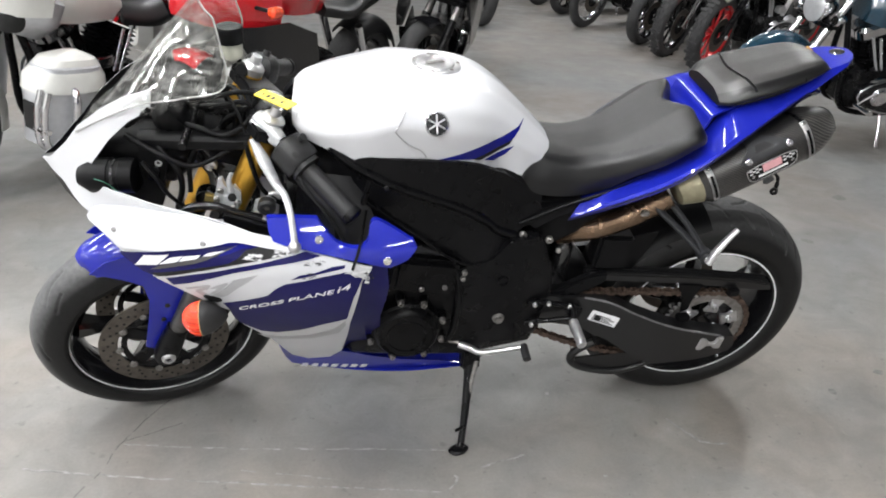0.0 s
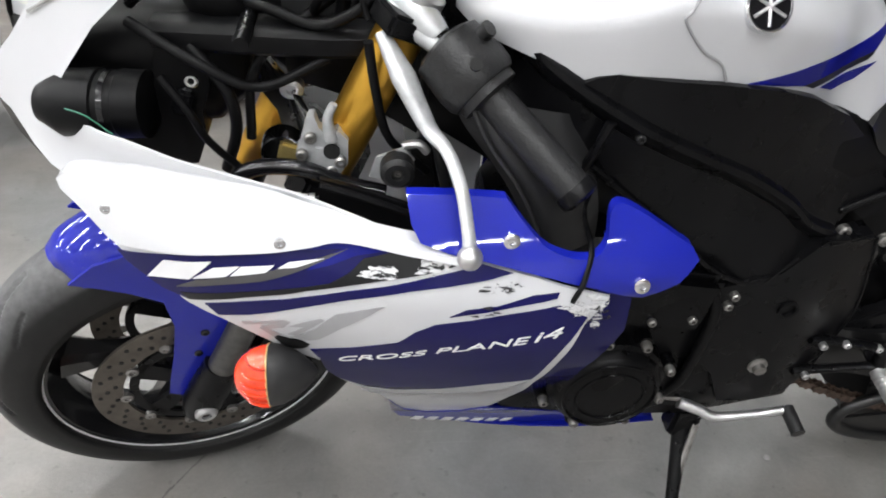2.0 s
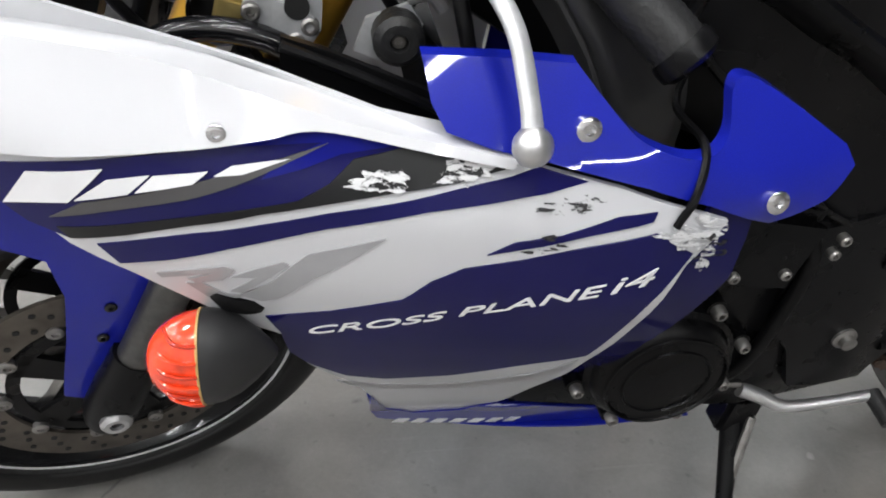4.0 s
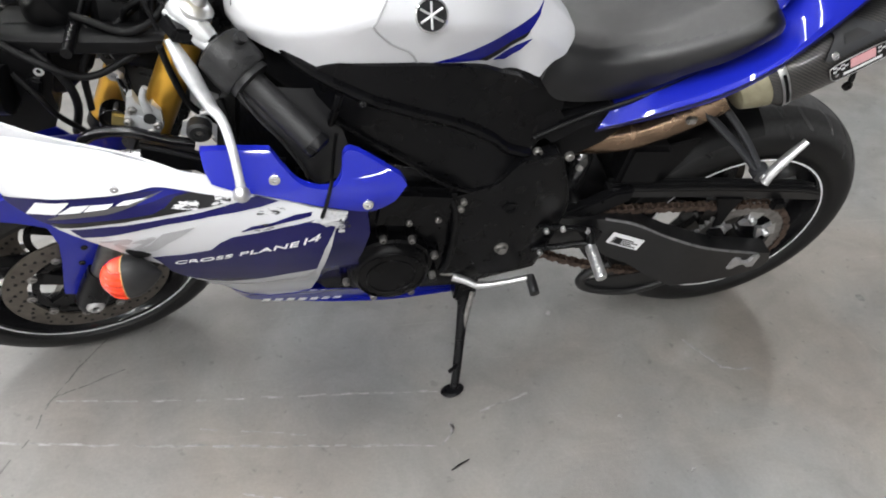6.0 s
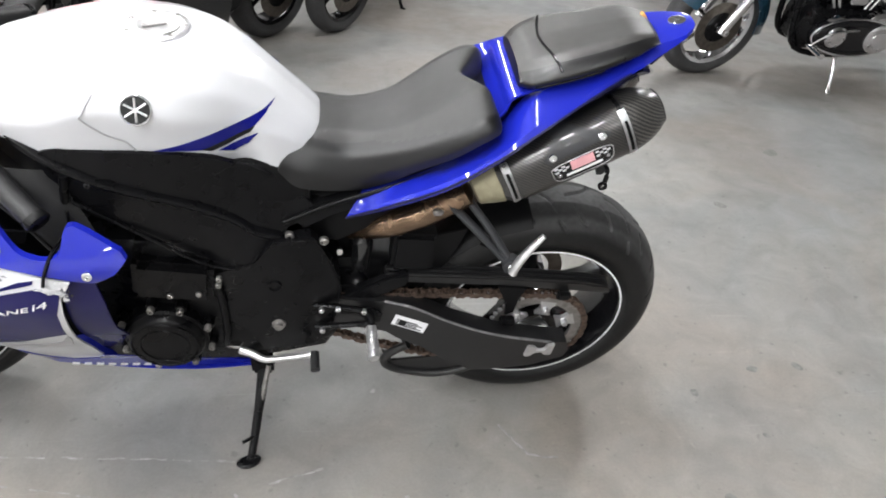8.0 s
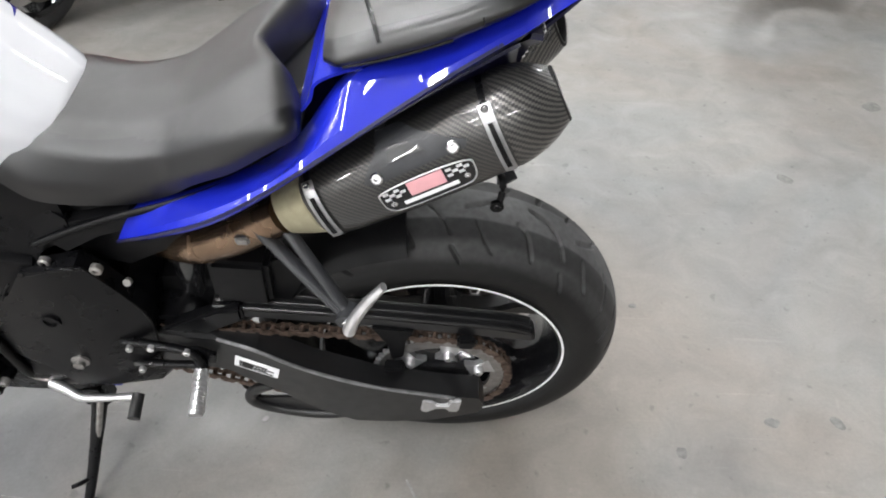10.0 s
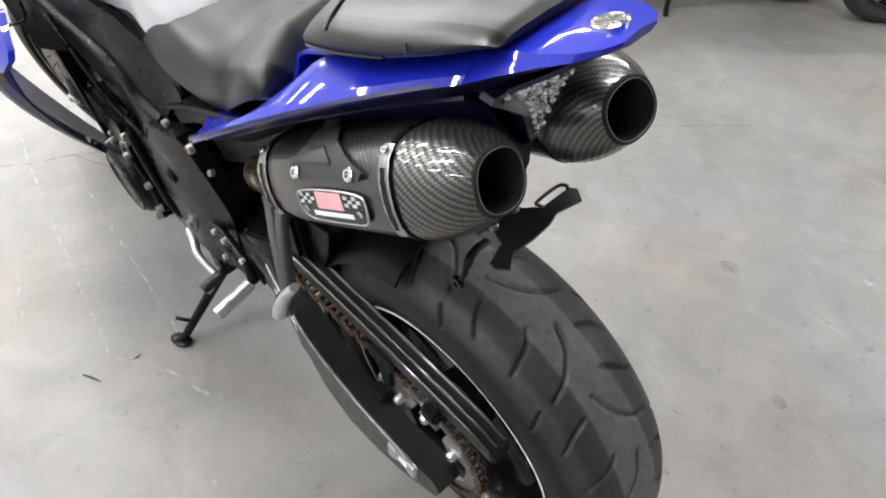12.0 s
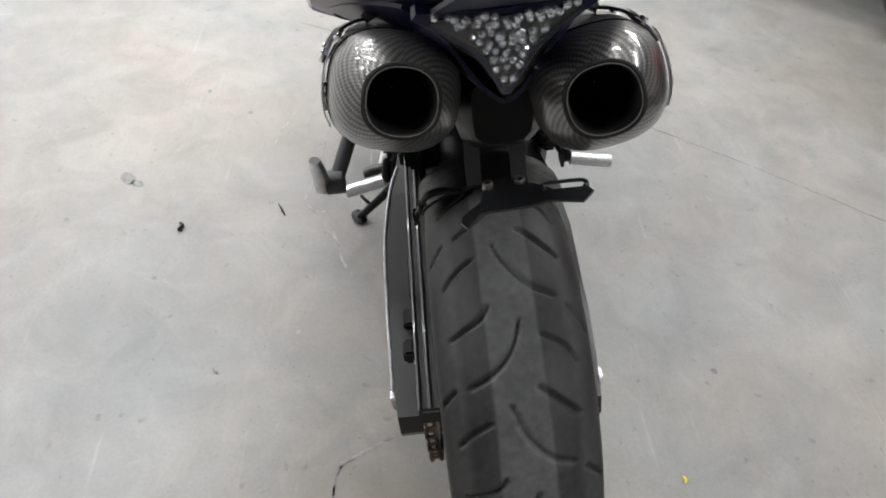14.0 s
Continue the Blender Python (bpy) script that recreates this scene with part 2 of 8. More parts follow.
def carbon(name, gloss, rib, cross, bright):
    m = material(name, (0.02, 0.02, 0.021), gloss, coat=0.7)
    nt = m.node_tree
    b = nt.nodes["Principled BSDF"]
    uv = nt.nodes.new("ShaderNodeUVMap")
    def wave(rot, scale):
        mp = nt.nodes.new("ShaderNodeMapping")
        mp.inputs["Rotation"].default_value = (0, 0, radians(rot))
        nt.links.new(uv.outputs["UV"], mp.inputs["Vector"])
        w = nt.nodes.new("ShaderNodeTexWave")
        w.inputs["Scale"].default_value = scale
        w.inputs["Distortion"].default_value = 0.6
        w.inputs["Detail"].default_value = 1.0
        w.inputs["Detail Scale"].default_value = 3.0
        nt.links.new(mp.outputs["Vector"], w.inputs["Vector"])
        return w.outputs["Fac"]
    a, c = wave(38, rib), wave(-52, cross)
    mul = nt.nodes.new("ShaderNodeMath")
    mul.operation = "MULTIPLY_ADD"
    nt.links.new(c, mul.inputs[0])
    mul.inputs[1].default_value = 0.55
    nt.links.new(a, mul.inputs[2])
    ramp = nt.nodes.new("ShaderNodeValToRGB")
    ramp.color_ramp.elements[0].position, ramp.color_ramp.elements[0].color = 0.55, (0.01, 0.01, 0.011, 1)
    ramp.color_ramp.elements[1].position, ramp.color_ramp.elements[1].color = 1.2, (bright, bright * 0.96, bright * 0.9, 1)
    nt.links.new(mul.outputs[0], ramp.inputs["Fac"])
    nt.links.new(ramp.outputs["Color"], b.inputs["Base Color"])
    met = nt.nodes.new("ShaderNodeMath")
    met.operation = "MULTIPLY"
    met.inputs[1].default_value = 0.8
    nt.links.new(a, met.inputs[0])
    nt.links.new(met.outputs[0], b.inputs["Metallic"])
    bp = nt.nodes.new("ShaderNodeBump")
    bp.inputs["Strength"].default_value, bp.inputs["Distance"].default_value = 0.25, 0.0006
    nt.links.new(mul.outputs[0], bp.inputs["Height"])
    nt.links.new(bp.outputs["Normal"], b.inputs["Normal"])
    return m


CARBON = carbon("carbon_twill", 0.34, 60, 100, 0.075)
ARM_BLACK = material("black_anodised_arm", (0.006, 0.006, 0.0065), 0.36, spec=0.5, coat=0.12, grain=0.15, scale=40, rough_var=0.06)
# pale metal standing in for the highlight on the arm's black bevel
ARM_GLINT = material("arm_edge_highlight", (0.2, 0.2, 0.205), 0.32, metal=0.6, spec=0.5, grain=0.3, scale=60)
DARK_NAVY = material("dark_navy_plastic", (0.006, 0.006, 0.032), 0.32, spec=0.3, grain=0.1, scale=30)
CARBON_TIP = carbon("coarse_carbon_twill", 0.3, 44, 76, 0.14)


def clear_plastic(name, tint, gloss=0.06, scuff=0.0, blend=0.18):
    m = bpy.data.materials.new(name)
    m.use_nodes = True
    nt = m.node_tree
    nt.nodes.remove(nt.nodes["Principled BSDF"])
    t, g, mx, lw = (nt.nodes.new(k) for k in ("ShaderNodeBsdfTransparent", "ShaderNodeBsdfGlossy", "ShaderNodeMixShader", "ShaderNodeLayerWeight"))
    t.inputs["Color"].default_value = (*tint, 1)
    g.inputs["Roughness"].default_value = gloss
    lw.inputs["Blend"].default_value = blend
    nt.links.new(lw.outputs["Facing"], mx.inputs[0])
    nt.links.new(t.outputs[0], mx.inputs[1])
    nt.links.new(g.outputs[0], mx.inputs[2])
    out = mx.outputs[0]
    if scuff:
        tc, mp, n, r, d, m2 = (nt.nodes.new(k) for k in ("ShaderNodeTexCoord", "ShaderNodeMapping", "ShaderNodeTexNoise", "ShaderNodeMapRange", "ShaderNodeBsdfDiffuse", "ShaderNodeMixShader"))
        mp.inputs["Rotation"].default_value = (0, radians(-40), 0)
        mp.inputs["Scale"].default_value = (12, 60, 140)
        n.inputs["Scale"].default_value, n.inputs["Detail"].default_value, n.inputs["Distortion"].default_value = 1.0, 5, 0.8
        for k, v in zip(("From Min", "From Max", "To Min", "To Max"), (0.5, 0.75, 0.015, scuff)):
            r.inputs[k].default_value = v
        d.inputs["Color"].default_value = (0.8, 0.8, 0.77, 1)
        nt.links.new(tc.outputs["Object"], mp.inputs["Vector"])
        nt.links.new(mp.outputs["Vector"], n.inputs["Vector"])
        nt.links.new(n.outputs["Fac"], r.inputs["Value"])
        nt.links.new(r.outputs["Result"], m2.inputs[0])
        nt.links.new(out, m2.inputs[1])
        nt.links.new(d.outputs[0], m2.inputs[2])
        out = m2.outputs[0]
    nt.links.new(out, nt.nodes["Material Output"].inputs["Surface"])
    return m


def scuffed(name, base, share):
    """Paint rubbed off in streaks: bare patches with nothing between them."""
    m = material(name, base, 0.6)
    nt = m.node_tree
    b = nt.nodes["Principled BSDF"]
    tc, mp, n, r = (nt.nodes.new(k) for k in ("ShaderNodeTexCoord", "ShaderNodeMapping", "ShaderNodeTexNoise", "ShaderNodeMapRange"))
    mp.inputs["Rotation"].default_value = (0, radians(14), 0)
    mp.inputs["Scale"].default_value = (70, 1, 260)
    n.inputs["Scale"].default_value, n.inputs["Detail"].default_value, n.inputs["Roughness"].default_value, n.inputs["Distortion"].default_value = 1.0, 6, 0.65, 0.5
    for k, v in zip(("From Min", "From Max", "To Min", "To Max"), (1 - share - 0.025, 1 - share + 0.025, 0.0, 1.0)):
        r.inputs[k].default_value = v
    nt.links.new(tc.outputs["Object"], mp.inputs["Vector"])
    nt.links.new(mp.outputs["Vector"], n.inputs["Vector"])
    nt.links.new(n.outputs["Fac"], r.inputs["Value"])
    nt.links.new(r.outputs["Result"], b.inputs["Alpha"])
    return m


SCUFF_WHITE = scuffed("bare_white_scuff", (0.62, 0.62, 0.63), 0.5)
SCUFF_BLACK = scuffed("bare_black_scuff", (0.012, 0.012, 0.013), 0.42)
SCREEN = clear_plastic("scuffed_clear_screen", (0.95, 0.955, 0.94), scuff=0.2, blend=0.09)
LENS = clear_plastic("clear_lamp_lens", (0.95, 0.96, 0.97), 0.03, blend=0.05)
# pale grey paints the light that the screen's clear edge catches
LIT_EDGE = material("lit_clear_edge", (0.36, 0.36, 0.35), 0.25, coat=0.6, grain=0.1)
CAST = material("cast_aluminium", (0.46, 0.47, 0.48), 0.36, metal=0.4, grain=0.15, scale=70, bump=0.1)
RESERVOIR = material("translucent_reservoir", (0.5, 0.5, 0.42), 0.3, grain=0.1)
TUBE_LIGHT = bpy.data.materials.new("fluorescent_tube")
TUBE_LIGHT.use_nodes = True
TUBE_LIGHT.node_tree.nodes["Principled BSDF"].inputs["Emission Color"].default_value = (1, 0.99, 0.96, 1)
TUBE_LIGHT.node_tree.nodes["Principled BSDF"].inputs["Emission Strength"].default_value = 30.0


# ---------------------------------------------------------------- mesh helpers
def finish(bm, sharp=38):
    bmesh.ops.recalc_face_normals(bm, faces=bm.faces)
    for f in bm.faces:
        f.smooth = True
    lim = radians(sharp)
    for e in bm.edges:
        e.smooth = len(e.link_faces) == 2 and e.calc_face_angle(0) < lim
    return bm


def part(name, bm, mat, parent=None, label="", sharp=38):
    """Links a bmesh as one mesh object under a thing or a part."""
    me = bpy.data.meshes.new(name)
    finish(bm, sharp).to_mesh(me)
    bm.free()
    for k in (mat if isinstance(mat, (list, tuple)) else (mat,)):
        me.materials.append(k)
    ob = new(name, me)
    if parent is not None:
        ob.parent = parent
    return tagged(ob, label)


def mesh_part(name, verts, faces, mat, parent=None, label=""):
    bm = bmesh.new()
    vs = [bm.verts.new(v) for v in verts]
    for f in faces:
        bm.faces.new([vs[i] for i in f])
    return part(name, bm, mat, parent, label)


def smooth_line(pts, n):
    """n points on a smooth line through pts."""
    p = [Vector(q) for q in pts]
    if len(p) == 2:
        return [p[0].lerp(p[1], i / (n - 1)) for i in range(n)]
    p = [2 * p[0] - p[1]] + p + [2 * p[-1] - p[-2]]
    out = []
    for i in range(n):
        s = i / (n - 1) * (len(p) - 3)
        k = min(int(s), len(p) - 4)
        u = s - k
        a, b, c, d = p[k:k + 4]
        out.append(0.5 * ((2 * b) + (c - a) * u + (2 * a - 5 * b + 4 * c - d) * u * u + (3 * b - a - 3 * c + d) * u ** 3))
    return out


def loft(rings, closed=True, caps=True, bm=None, uv=None):
    bm = bm or bmesh.new()
    rows = [[bm.verts.new(v) for v in r] for r in rings]
    n = len(rows[0])
    lay = bm.loops.layers.uv.verify() if uv else None
    for i, (a, b) in enumerate(zip(rows, rows[1:])):
        for k in range(n if closed else n - 1):
            j = (k + 1) % n
            f = bm.faces.new((a[k], a[j], b[j], b[k]))
            if uv:
                for lp, (du, dv) in zip(f.loops, ((i, k), (i, k + 1), (i + 1, k + 1), (i + 1, k))):
                    lp[lay].uv = (uv[0][du], uv[1] * dv / n)
    if caps and closed:
        bm.faces.new(rows[0])
        bm.faces.new(rows[-1][::-1])
    return bm


def ring(centre, axis, radius, n=20, up=(0, 0, 1), squash=1.0, power=2.0):
    """A ring of points round a centre, square to axis; squash flattens it along up; power 2 is round, more is squarer."""
    ax = Vector(axis).normalized()
    u = Vector(up) - ax * Vector(up).dot(ax)
    u = u.normalized() if u.length > 1e-6 else ax.orthogonal().normalized()
    v = ax.cross(u)
    out = []
    for i in range(n):
        a = 2 * math.pi * i / n
        c, s = math.cos(a), math.sin(a)
        k = (abs(c) ** power + abs(s) ** power) ** (-1 / power)
        out.append(Vector(centre) + (u * c * squash + v * s) * k * radius)
    return out


def tube(pts, r, n=12, steps=None, bm=None, squash=1.0):
    """A round bar along a smooth line; r is one radius or one for each given point."""
    steps = steps or max(2, (len(pts) - 1) * 6 + 1)
    line = smooth_line(pts, steps)
    rs = [r] * len(pts) if isinstance(r, (int, float)) else list(r)
    rr = [float(np.interp(i / (steps - 1) * (len(pts) - 1), range(len(pts)), rs)) for i in range(steps)]
    up = Vector((0.03, 0.12, 1))
    rings = []
    for i, p in enumerate(line):
        d = line[min(i + 1, steps - 1)] - line[max(i - 1, 0)]
        if d.length < 1e-7:
            d = Vector((1, 0, 0))
        if abs(d.normalized().dot(up.normalized())) > 0.97:
            rings.append(ring(p, d, rr[i], n, (1, 0.1, 0), squash))
        else:
            rings.append(ring(p, d, rr[i], n, up, squash))
    # keep neighbouring rings in step
    for a, b in zip(rings, rings[1:]):
        best = min(range(n), key=lambda k: sum((a[j] - b[(j + k) % n]).length for j in range(0, n, 3)))
        b[:] = b[best:] + b[:best]
    return loft(rings, bm=bm)


def rod(a, b, r, n=12, bm=None, r2=None):
    a, b = Vector(a), Vector(b)
    up = (0, 0, 1) if abs((b - a).normalized().z) < 0.95 else (1, 0, 0)
    return loft([ring(a, b - a, r, n, up), ring(b, b - a, r if r2 is None else r2, n, up)], bm=bm)


def turned(profile, n=64, axis_y=True, bm=None, centre=(0, 0, 0), closed_profile=True):
    """A solid turned round the y axis; profile: (radius, y) pairs."""
    bm = bm or bmesh.new()
    c = Vector(centre)
    rows = []
    for i in range(n):
        a = 2 * math.pi * i / n
        rows.append([bm.verts.new(c + Vector((math.cos(a) * r, y, math.sin(a) * r))) for r, y in profile])
    m = len(profile)
    for i in range(n):
        a, b = rows[i], rows[(i + 1) % n]
        for k in range(m if closed_profile else m - 1):
            j = (k + 1) % m
            bm.faces.new((a[k], a[j], b[j], b[k]))
    return bm


def prism(outline, y0, y1, bevel=0.0015, smooth=0):
    """A plate cut to an (x, z) outline between two y values."""
    pts = outline
    if smooth:
        loop = [Vector((x, 0, z)) for x, z in outline]
        loop = loop + [loop[0]]
        pts = [(p.x, p.z) for p in smooth_line(loop, smooth + 1)[:-1]]
    bm = bmesh.new()
    lo = [bm.verts.new((x, y0, z)) for x, z in pts]
    hi = [bm.verts.new((x, y1, z)) for x, z in pts]
    bm.faces.new(lo)
    bm.faces.new(hi[::-1])
    n = len(pts)
    for i in range(n):
        bm.faces.new((lo[i], lo[(i + 1) % n], hi[(i + 1) % n], hi[i]))
    bmesh.ops.recalc_face_normals(bm, faces=bm.faces)
    if bevel:
        edges = [e for e in bm.edges if e.calc_face_angle(0) > 0.6]
        bmesh.ops.bevel(bm, geom=edges, offset=bevel, segments=2, affect="EDGES", clamp_overlap=True)
    return bm


def panel(outline, surf, thick=0.003, off=0.0, grid=0.02, side=-1, round_edge=0.0, lined=False):
    """A curved sheet with an (x, z) outline; surf(x, z) gives its half-width; side -1 is the bike's left."""
    bm = bmesh.new()
    bm.faces.new([bm.verts.new((x, 0, z)) for x, z in outline])
    rim = set(bm.verts)
    if round_edge:
        bmesh.ops.inset_region(bm, faces=bm.faces[:], thickness=round_edge * 1.1, use_even_offset=True, use_boundary=True)
    for axis, k in ((Vector((1, 0, 0)), 0), (Vector((0, 0, 1)), 1)):
        lo, hi = min(p[k] for p in outline), max(p[k] for p in outline)
        s = lo + grid
        while s < hi - 1e-4:
            bmesh.ops.bisect_plane(bm, geom=bm.verts[:] + bm.edges[:] + bm.faces[:], dist=1e-6, plane_co=axis * s, plane_no=axis)
            s += grid
    bmesh.ops.triangulate(bm, faces=[f for f in bm.faces if len(f.verts) > 4])
    out = bmesh.new()
    bm.verts.index_update()
    top, bot = [], []
    for v in bm.verts:
        w = surf(v.co.x, v.co.z) + off
        edge = any(e.is_boundary for e in v.link_edges)
        top.append(out.verts.new((v.co.x, side * (w - (round_edge if edge else 0)), v.co.z)))
        bot.append(out.verts.new((v.co.x, side * (w - thick), v.co.z)))
    for f in bm.faces:
        ids = [v.index for v in f.verts]
        out.faces.new([top[i] for i in ids])
        out.faces.new([bot[i] for i in reversed(ids)]).material_index = 1 if lined else 0
    for e in bm.edges:
        if e.is_boundary:
            a, b = (v.index for v in e.verts)
            out.faces.new((top[a], top[b], bot[b], bot[a]))
    bm.free()
    return out


def body(sections, nx=24, nr=16, close_bottom=True):
    """A symmetric body: sections (x, [(y, z), ...]) from the top middle down its side; y may come with an x shift as a third value."""
    m = len(sections[0][1])
    lines = []
    for k in range(m):
        pts = []
        for x, prof in sections:
            q = prof[k]
            pts.append((x + (q[2] if len(q) > 2 else 0), q[0], q[1]))
        lines.append(smooth_line(pts, nx))
    rings = []
    for i in range(nx):
        half = smooth_line([lines[k][i] for k in range(m)], nr)
        left = [Vector((p.x, -p.y, p.z)) for p in half[::-1]]
        rings.append(left + half[1:])
    return loft(rings, closed=close_bottom, caps=close_bottom)


def faceted_body(sections, nx=44, nr=44, soft=2):
    """A symmetric closed body whose side profile keeps its creases, rounded by soft passes; smooth along its length."""
    m = len(sections[0][1])
    lines = []
    for k in range(m):
        lines.append(smooth_line([(x + (p[k][2] if len(p[k]) > 2 else 0), p[k][0], p[k][1]) for x, p in sections], nx))
    rings = []
    for i in range(nx):
        pts = [lines[k][i] for k in range(m)]
        cum = [0.0]
        for a, b in zip(pts, pts[1:]):
            cum.append(cum[-1] + (b - a).length)
        ss = np.linspace(0, cum[-1], nr)
        half = np.stack([np.interp(ss, cum, [p[c] for p in pts]) for c in range(3)], 1)
        for _ in range(soft):
            ext = np.vstack([half[1:2] * (1, -1, 1), half, 2 * half[-1:] - half[-2:-1]])
            half = (ext[:-2] + 2 * ext[1:-1] + ext[2:]) / 4
        half[0, 1] = 0.0
        right = [Vector(p) for p in half.tolist()]
        rings.append([Vector((p.x, -p.y, p.z)) for p in right[::-1]] + right[1:])
    return loft(rings)


def bolt(at, way=(0, -1, 0), r=0.007, h=0.005, hexed=True):
    bm = bmesh.new()
    a, d = Vector(at), Vector(way).normalized()
    up = (0, 0, 1) if abs(d.z) < 0.9 else (1, 0, 0)
    rings = [ring(a - d * 0.004, d, r, 14, up), ring(a + d * h * 0.7, d, r, 14, up), ring(a + d * h, d, r * 0.75, 14, up),
             ring(a + d * h, d, r * 0.45, 14, up), ring(a + d * h * 0.3, d, r * 0.42, 14, up)]
    return loft(rings, bm=bm)


def bent(ob_bm, m):
    bmesh.ops.transform(ob_bm, matrix=m, verts=ob_bm.verts)
    return ob_bm


def mirrored(bm):
    bmesh.ops.scale(bm, vec=(1, -1, 1), verts=bm.verts)
    bmesh.ops.reverse_faces(bm, faces=bm.faces)
    return bm


def letters(text, size, depth=0.0006):
    """The built-in font as a flat bmesh in x and y."""
    cu = bpy.data.curves.new("lettering", "FONT")
    cu.body, cu.size, cu.extrude = text, size, depth
    ob = new("lettering", cu)
    me = bpy.data.meshes.new_from_object(ob.evaluated_get(bpy.context.evaluated_depsgraph_get()))
    bm = bmesh.new()
    bm.from_mesh(me)
    bpy.data.objects.remove(ob)
    bpy.data.curves.remove(cu)
    bpy.data.meshes.remove(me)
    return bm


def thing(name, m, label, category, group=""):
    ob = new(name)
    ob.empty_display_size = 0.1
    ob.matrix_basis = m
    return tagged(ob, label, category, group)


def box(x0, x1, y0, y1, z0, z1, bevel=0.004, bm=None):
    bm = bm or bmesh.new()
    start = set(bm.verts)
    bmesh.ops.create_cube(bm, size=1.0, matrix=Matrix.LocRotScale(((x0 + x1) / 2, (y0 + y1) / 2, (z0 + z1) / 2), None, (x1 - x0, y1 - y0, z1 - z0)))
    if bevel:
        vs = [v for v in bm.verts if v not in start]
        es = {e for v in vs for e in v.link_edges}
        bmesh.ops.bevel(bm, geom=list(es), offset=bevel, segments=2, affect="EDGES")
    return bm


# ---------------------------------------------------------------- the hall
HALL = (-12.0, 11.0, -9.0, 13.0, 4.6)
X0, X1, Y0, Y1, HH = HALL
tagged(part("floor", box(X0, X1, Y0, Y1, -0.2, 0.0, 0), CONCRETE), "worn grey concrete floor with faint lines and stains", "floor", kind="structure")
for nm, b in (("wall_north", (X0 - 0.2, X1 + 0.2, Y1, Y1 + 0.2)), ("wall_south", (X0 - 0.2, X1 + 0.2, Y0 - 0.2, Y0)),
              ("wall_west", (X0 - 0.2, X0, Y0, Y1)), ("wall_east", (X1, X1 + 0.2, Y0, Y1))):
    tagged(part(nm, box(*b, -0.2, HH, 0), WALL), "plain light wall added to close the hall", "wall", kind="structure")
tagged(part("ceiling", box(X0, X1, Y0, Y1, HH, HH + 0.15, 0), CEIL), "plain pale grey ceiling, unseen, added to close the hall", "ceiling", kind="structure")


def strip_light(x, y):
    t = thing("ceiling_light", pose(x, y, HH - 0.35, 0, 0, LAMP_TURN), "long white twin-tube fluorescent ceiling light, switched on, out of view", "light", "ceiling lights of the hall")
    part("housing", box(-0.09, 0.09, -1.22, 1.22, 0.03, 0.1, 0.008), FIXTURE, t)
    for s in (-1, 1):
        part("fluorescent_tube", rod((s * 0.05, -1.18, 0.012), (s * 0.05, 1.18, 0.012), 0.016, 12), TUBE_LIGHT, t)
        part("hanger", rod((0, s * 0.9, 0.1), (0, s * 0.9, 0.35), 0.006, 8), STEEL, t)
    lamp = bpy.data.lights.new("strip_light_glow", "AREA")
    lamp.shape, lamp.size, lamp.size_y = "RECTANGLE", 0.14, 2.36
    lamp.energy, lamp.color = LAMP_POWER, LAMP_COLOR
    lo = new("strip_light_glow", lamp)
    lo.matrix_basis = pose(x, y, HH - 0.37, 0, 0, LAMP_TURN)


# all out of view; rows at x -7 and -9.6 are added for seat sheen
for gx, gy in ((-4.6, -6.4), (-2.2, -6.4), (0.2, -6.4), (2.6, -6.4), (-4.6, -3.0), (-2.2, -3.0), (0.2, -3.0), (-4.6, -0.1), (-2.2, -0.1), (0.2, -0.1), (-4.6, 4.0), (-0.8, 3.7), (-7.0, -3.0), (-7.0, 0.4), (-9.6, 0.4), (-9.6, -3.0), (-9.6, -6.4), (-7.0, -6.4), (-7.0, 4.0), (4.5, 3.3), (2.6, 7.6), (5.0, 7.6)):
    strip_light(gx, gy)
from mathutils.bvhtree import BVHTree

# ---------------------------------------------------------------- the sport motorcycle
# bike axes: x to its tail from the front axle, y to its right, z up; it leans to its left on the side stand
LEANING = 11.0
bike = thing("sport_motorcycle", pose(0, 0, 0, LEANING, 0, 0),
             "white and blue sport motorcycle with scraped fairing on its side stand", "motorcycle")

SIDE_Z = ((0.13, 0.06), (0.2, 0.09), (0.25, 0.115), (0.32, 0.16), (0.40, 0.205), (0.475, 0.25), (0.55, 0.285), (0.62, 0.308), (0.69, 0.308),
          (0.72, 0.288), (0.75, 0.262), (0.78, 0.243), (0.85, 0.20), (0.97, 0.15), (1.05, 0.12))
SIDE_X = ((-0.19, 0.0), (-0.17, 0.12), (-0.15, 0.22), (-0.1, 0.37), (-0.05, 0.51), (-0.01, 0.63), (0.08, 0.77), (0.17, 0.87), (0.3, 0.95),
          (0.45, 1.0), (0.6, 0.97), (0.8, 0.9))


def eased(v, table, w):
    xs, ys = [a for a, _ in table], [b for _, b in table]
    return float(np.mean([np.interp(v + d * w, xs, ys) for d in (-1, -0.5, 0, 0.5, 1)]))


def fairing_half(x, z):
    """Half-width of the fairing's skin."""
    return eased(z, SIDE_Z, 0.016) * eased(x, SIDE_X, 0.012)


def sheet(lines, nu, nv, thick=0.003):
    """A smooth skin through lines of points, with thickness."""
    rows = [smooth_line(l, nu) for l in lines]
    rings = [smooth_line([r[i] for r in rows], nv) for i in range(nu)]
    bm = loft(rings, closed=False, caps=False)
    bmesh.ops.recalc_face_normals(bm, faces=bm.faces)
    bmesh.ops.solidify(bm, geom=bm.faces[:], thickness=thick)
    return bm


def flip(lines):
    return [[(x, -y, z) for x, y, z in l] for l in lines]


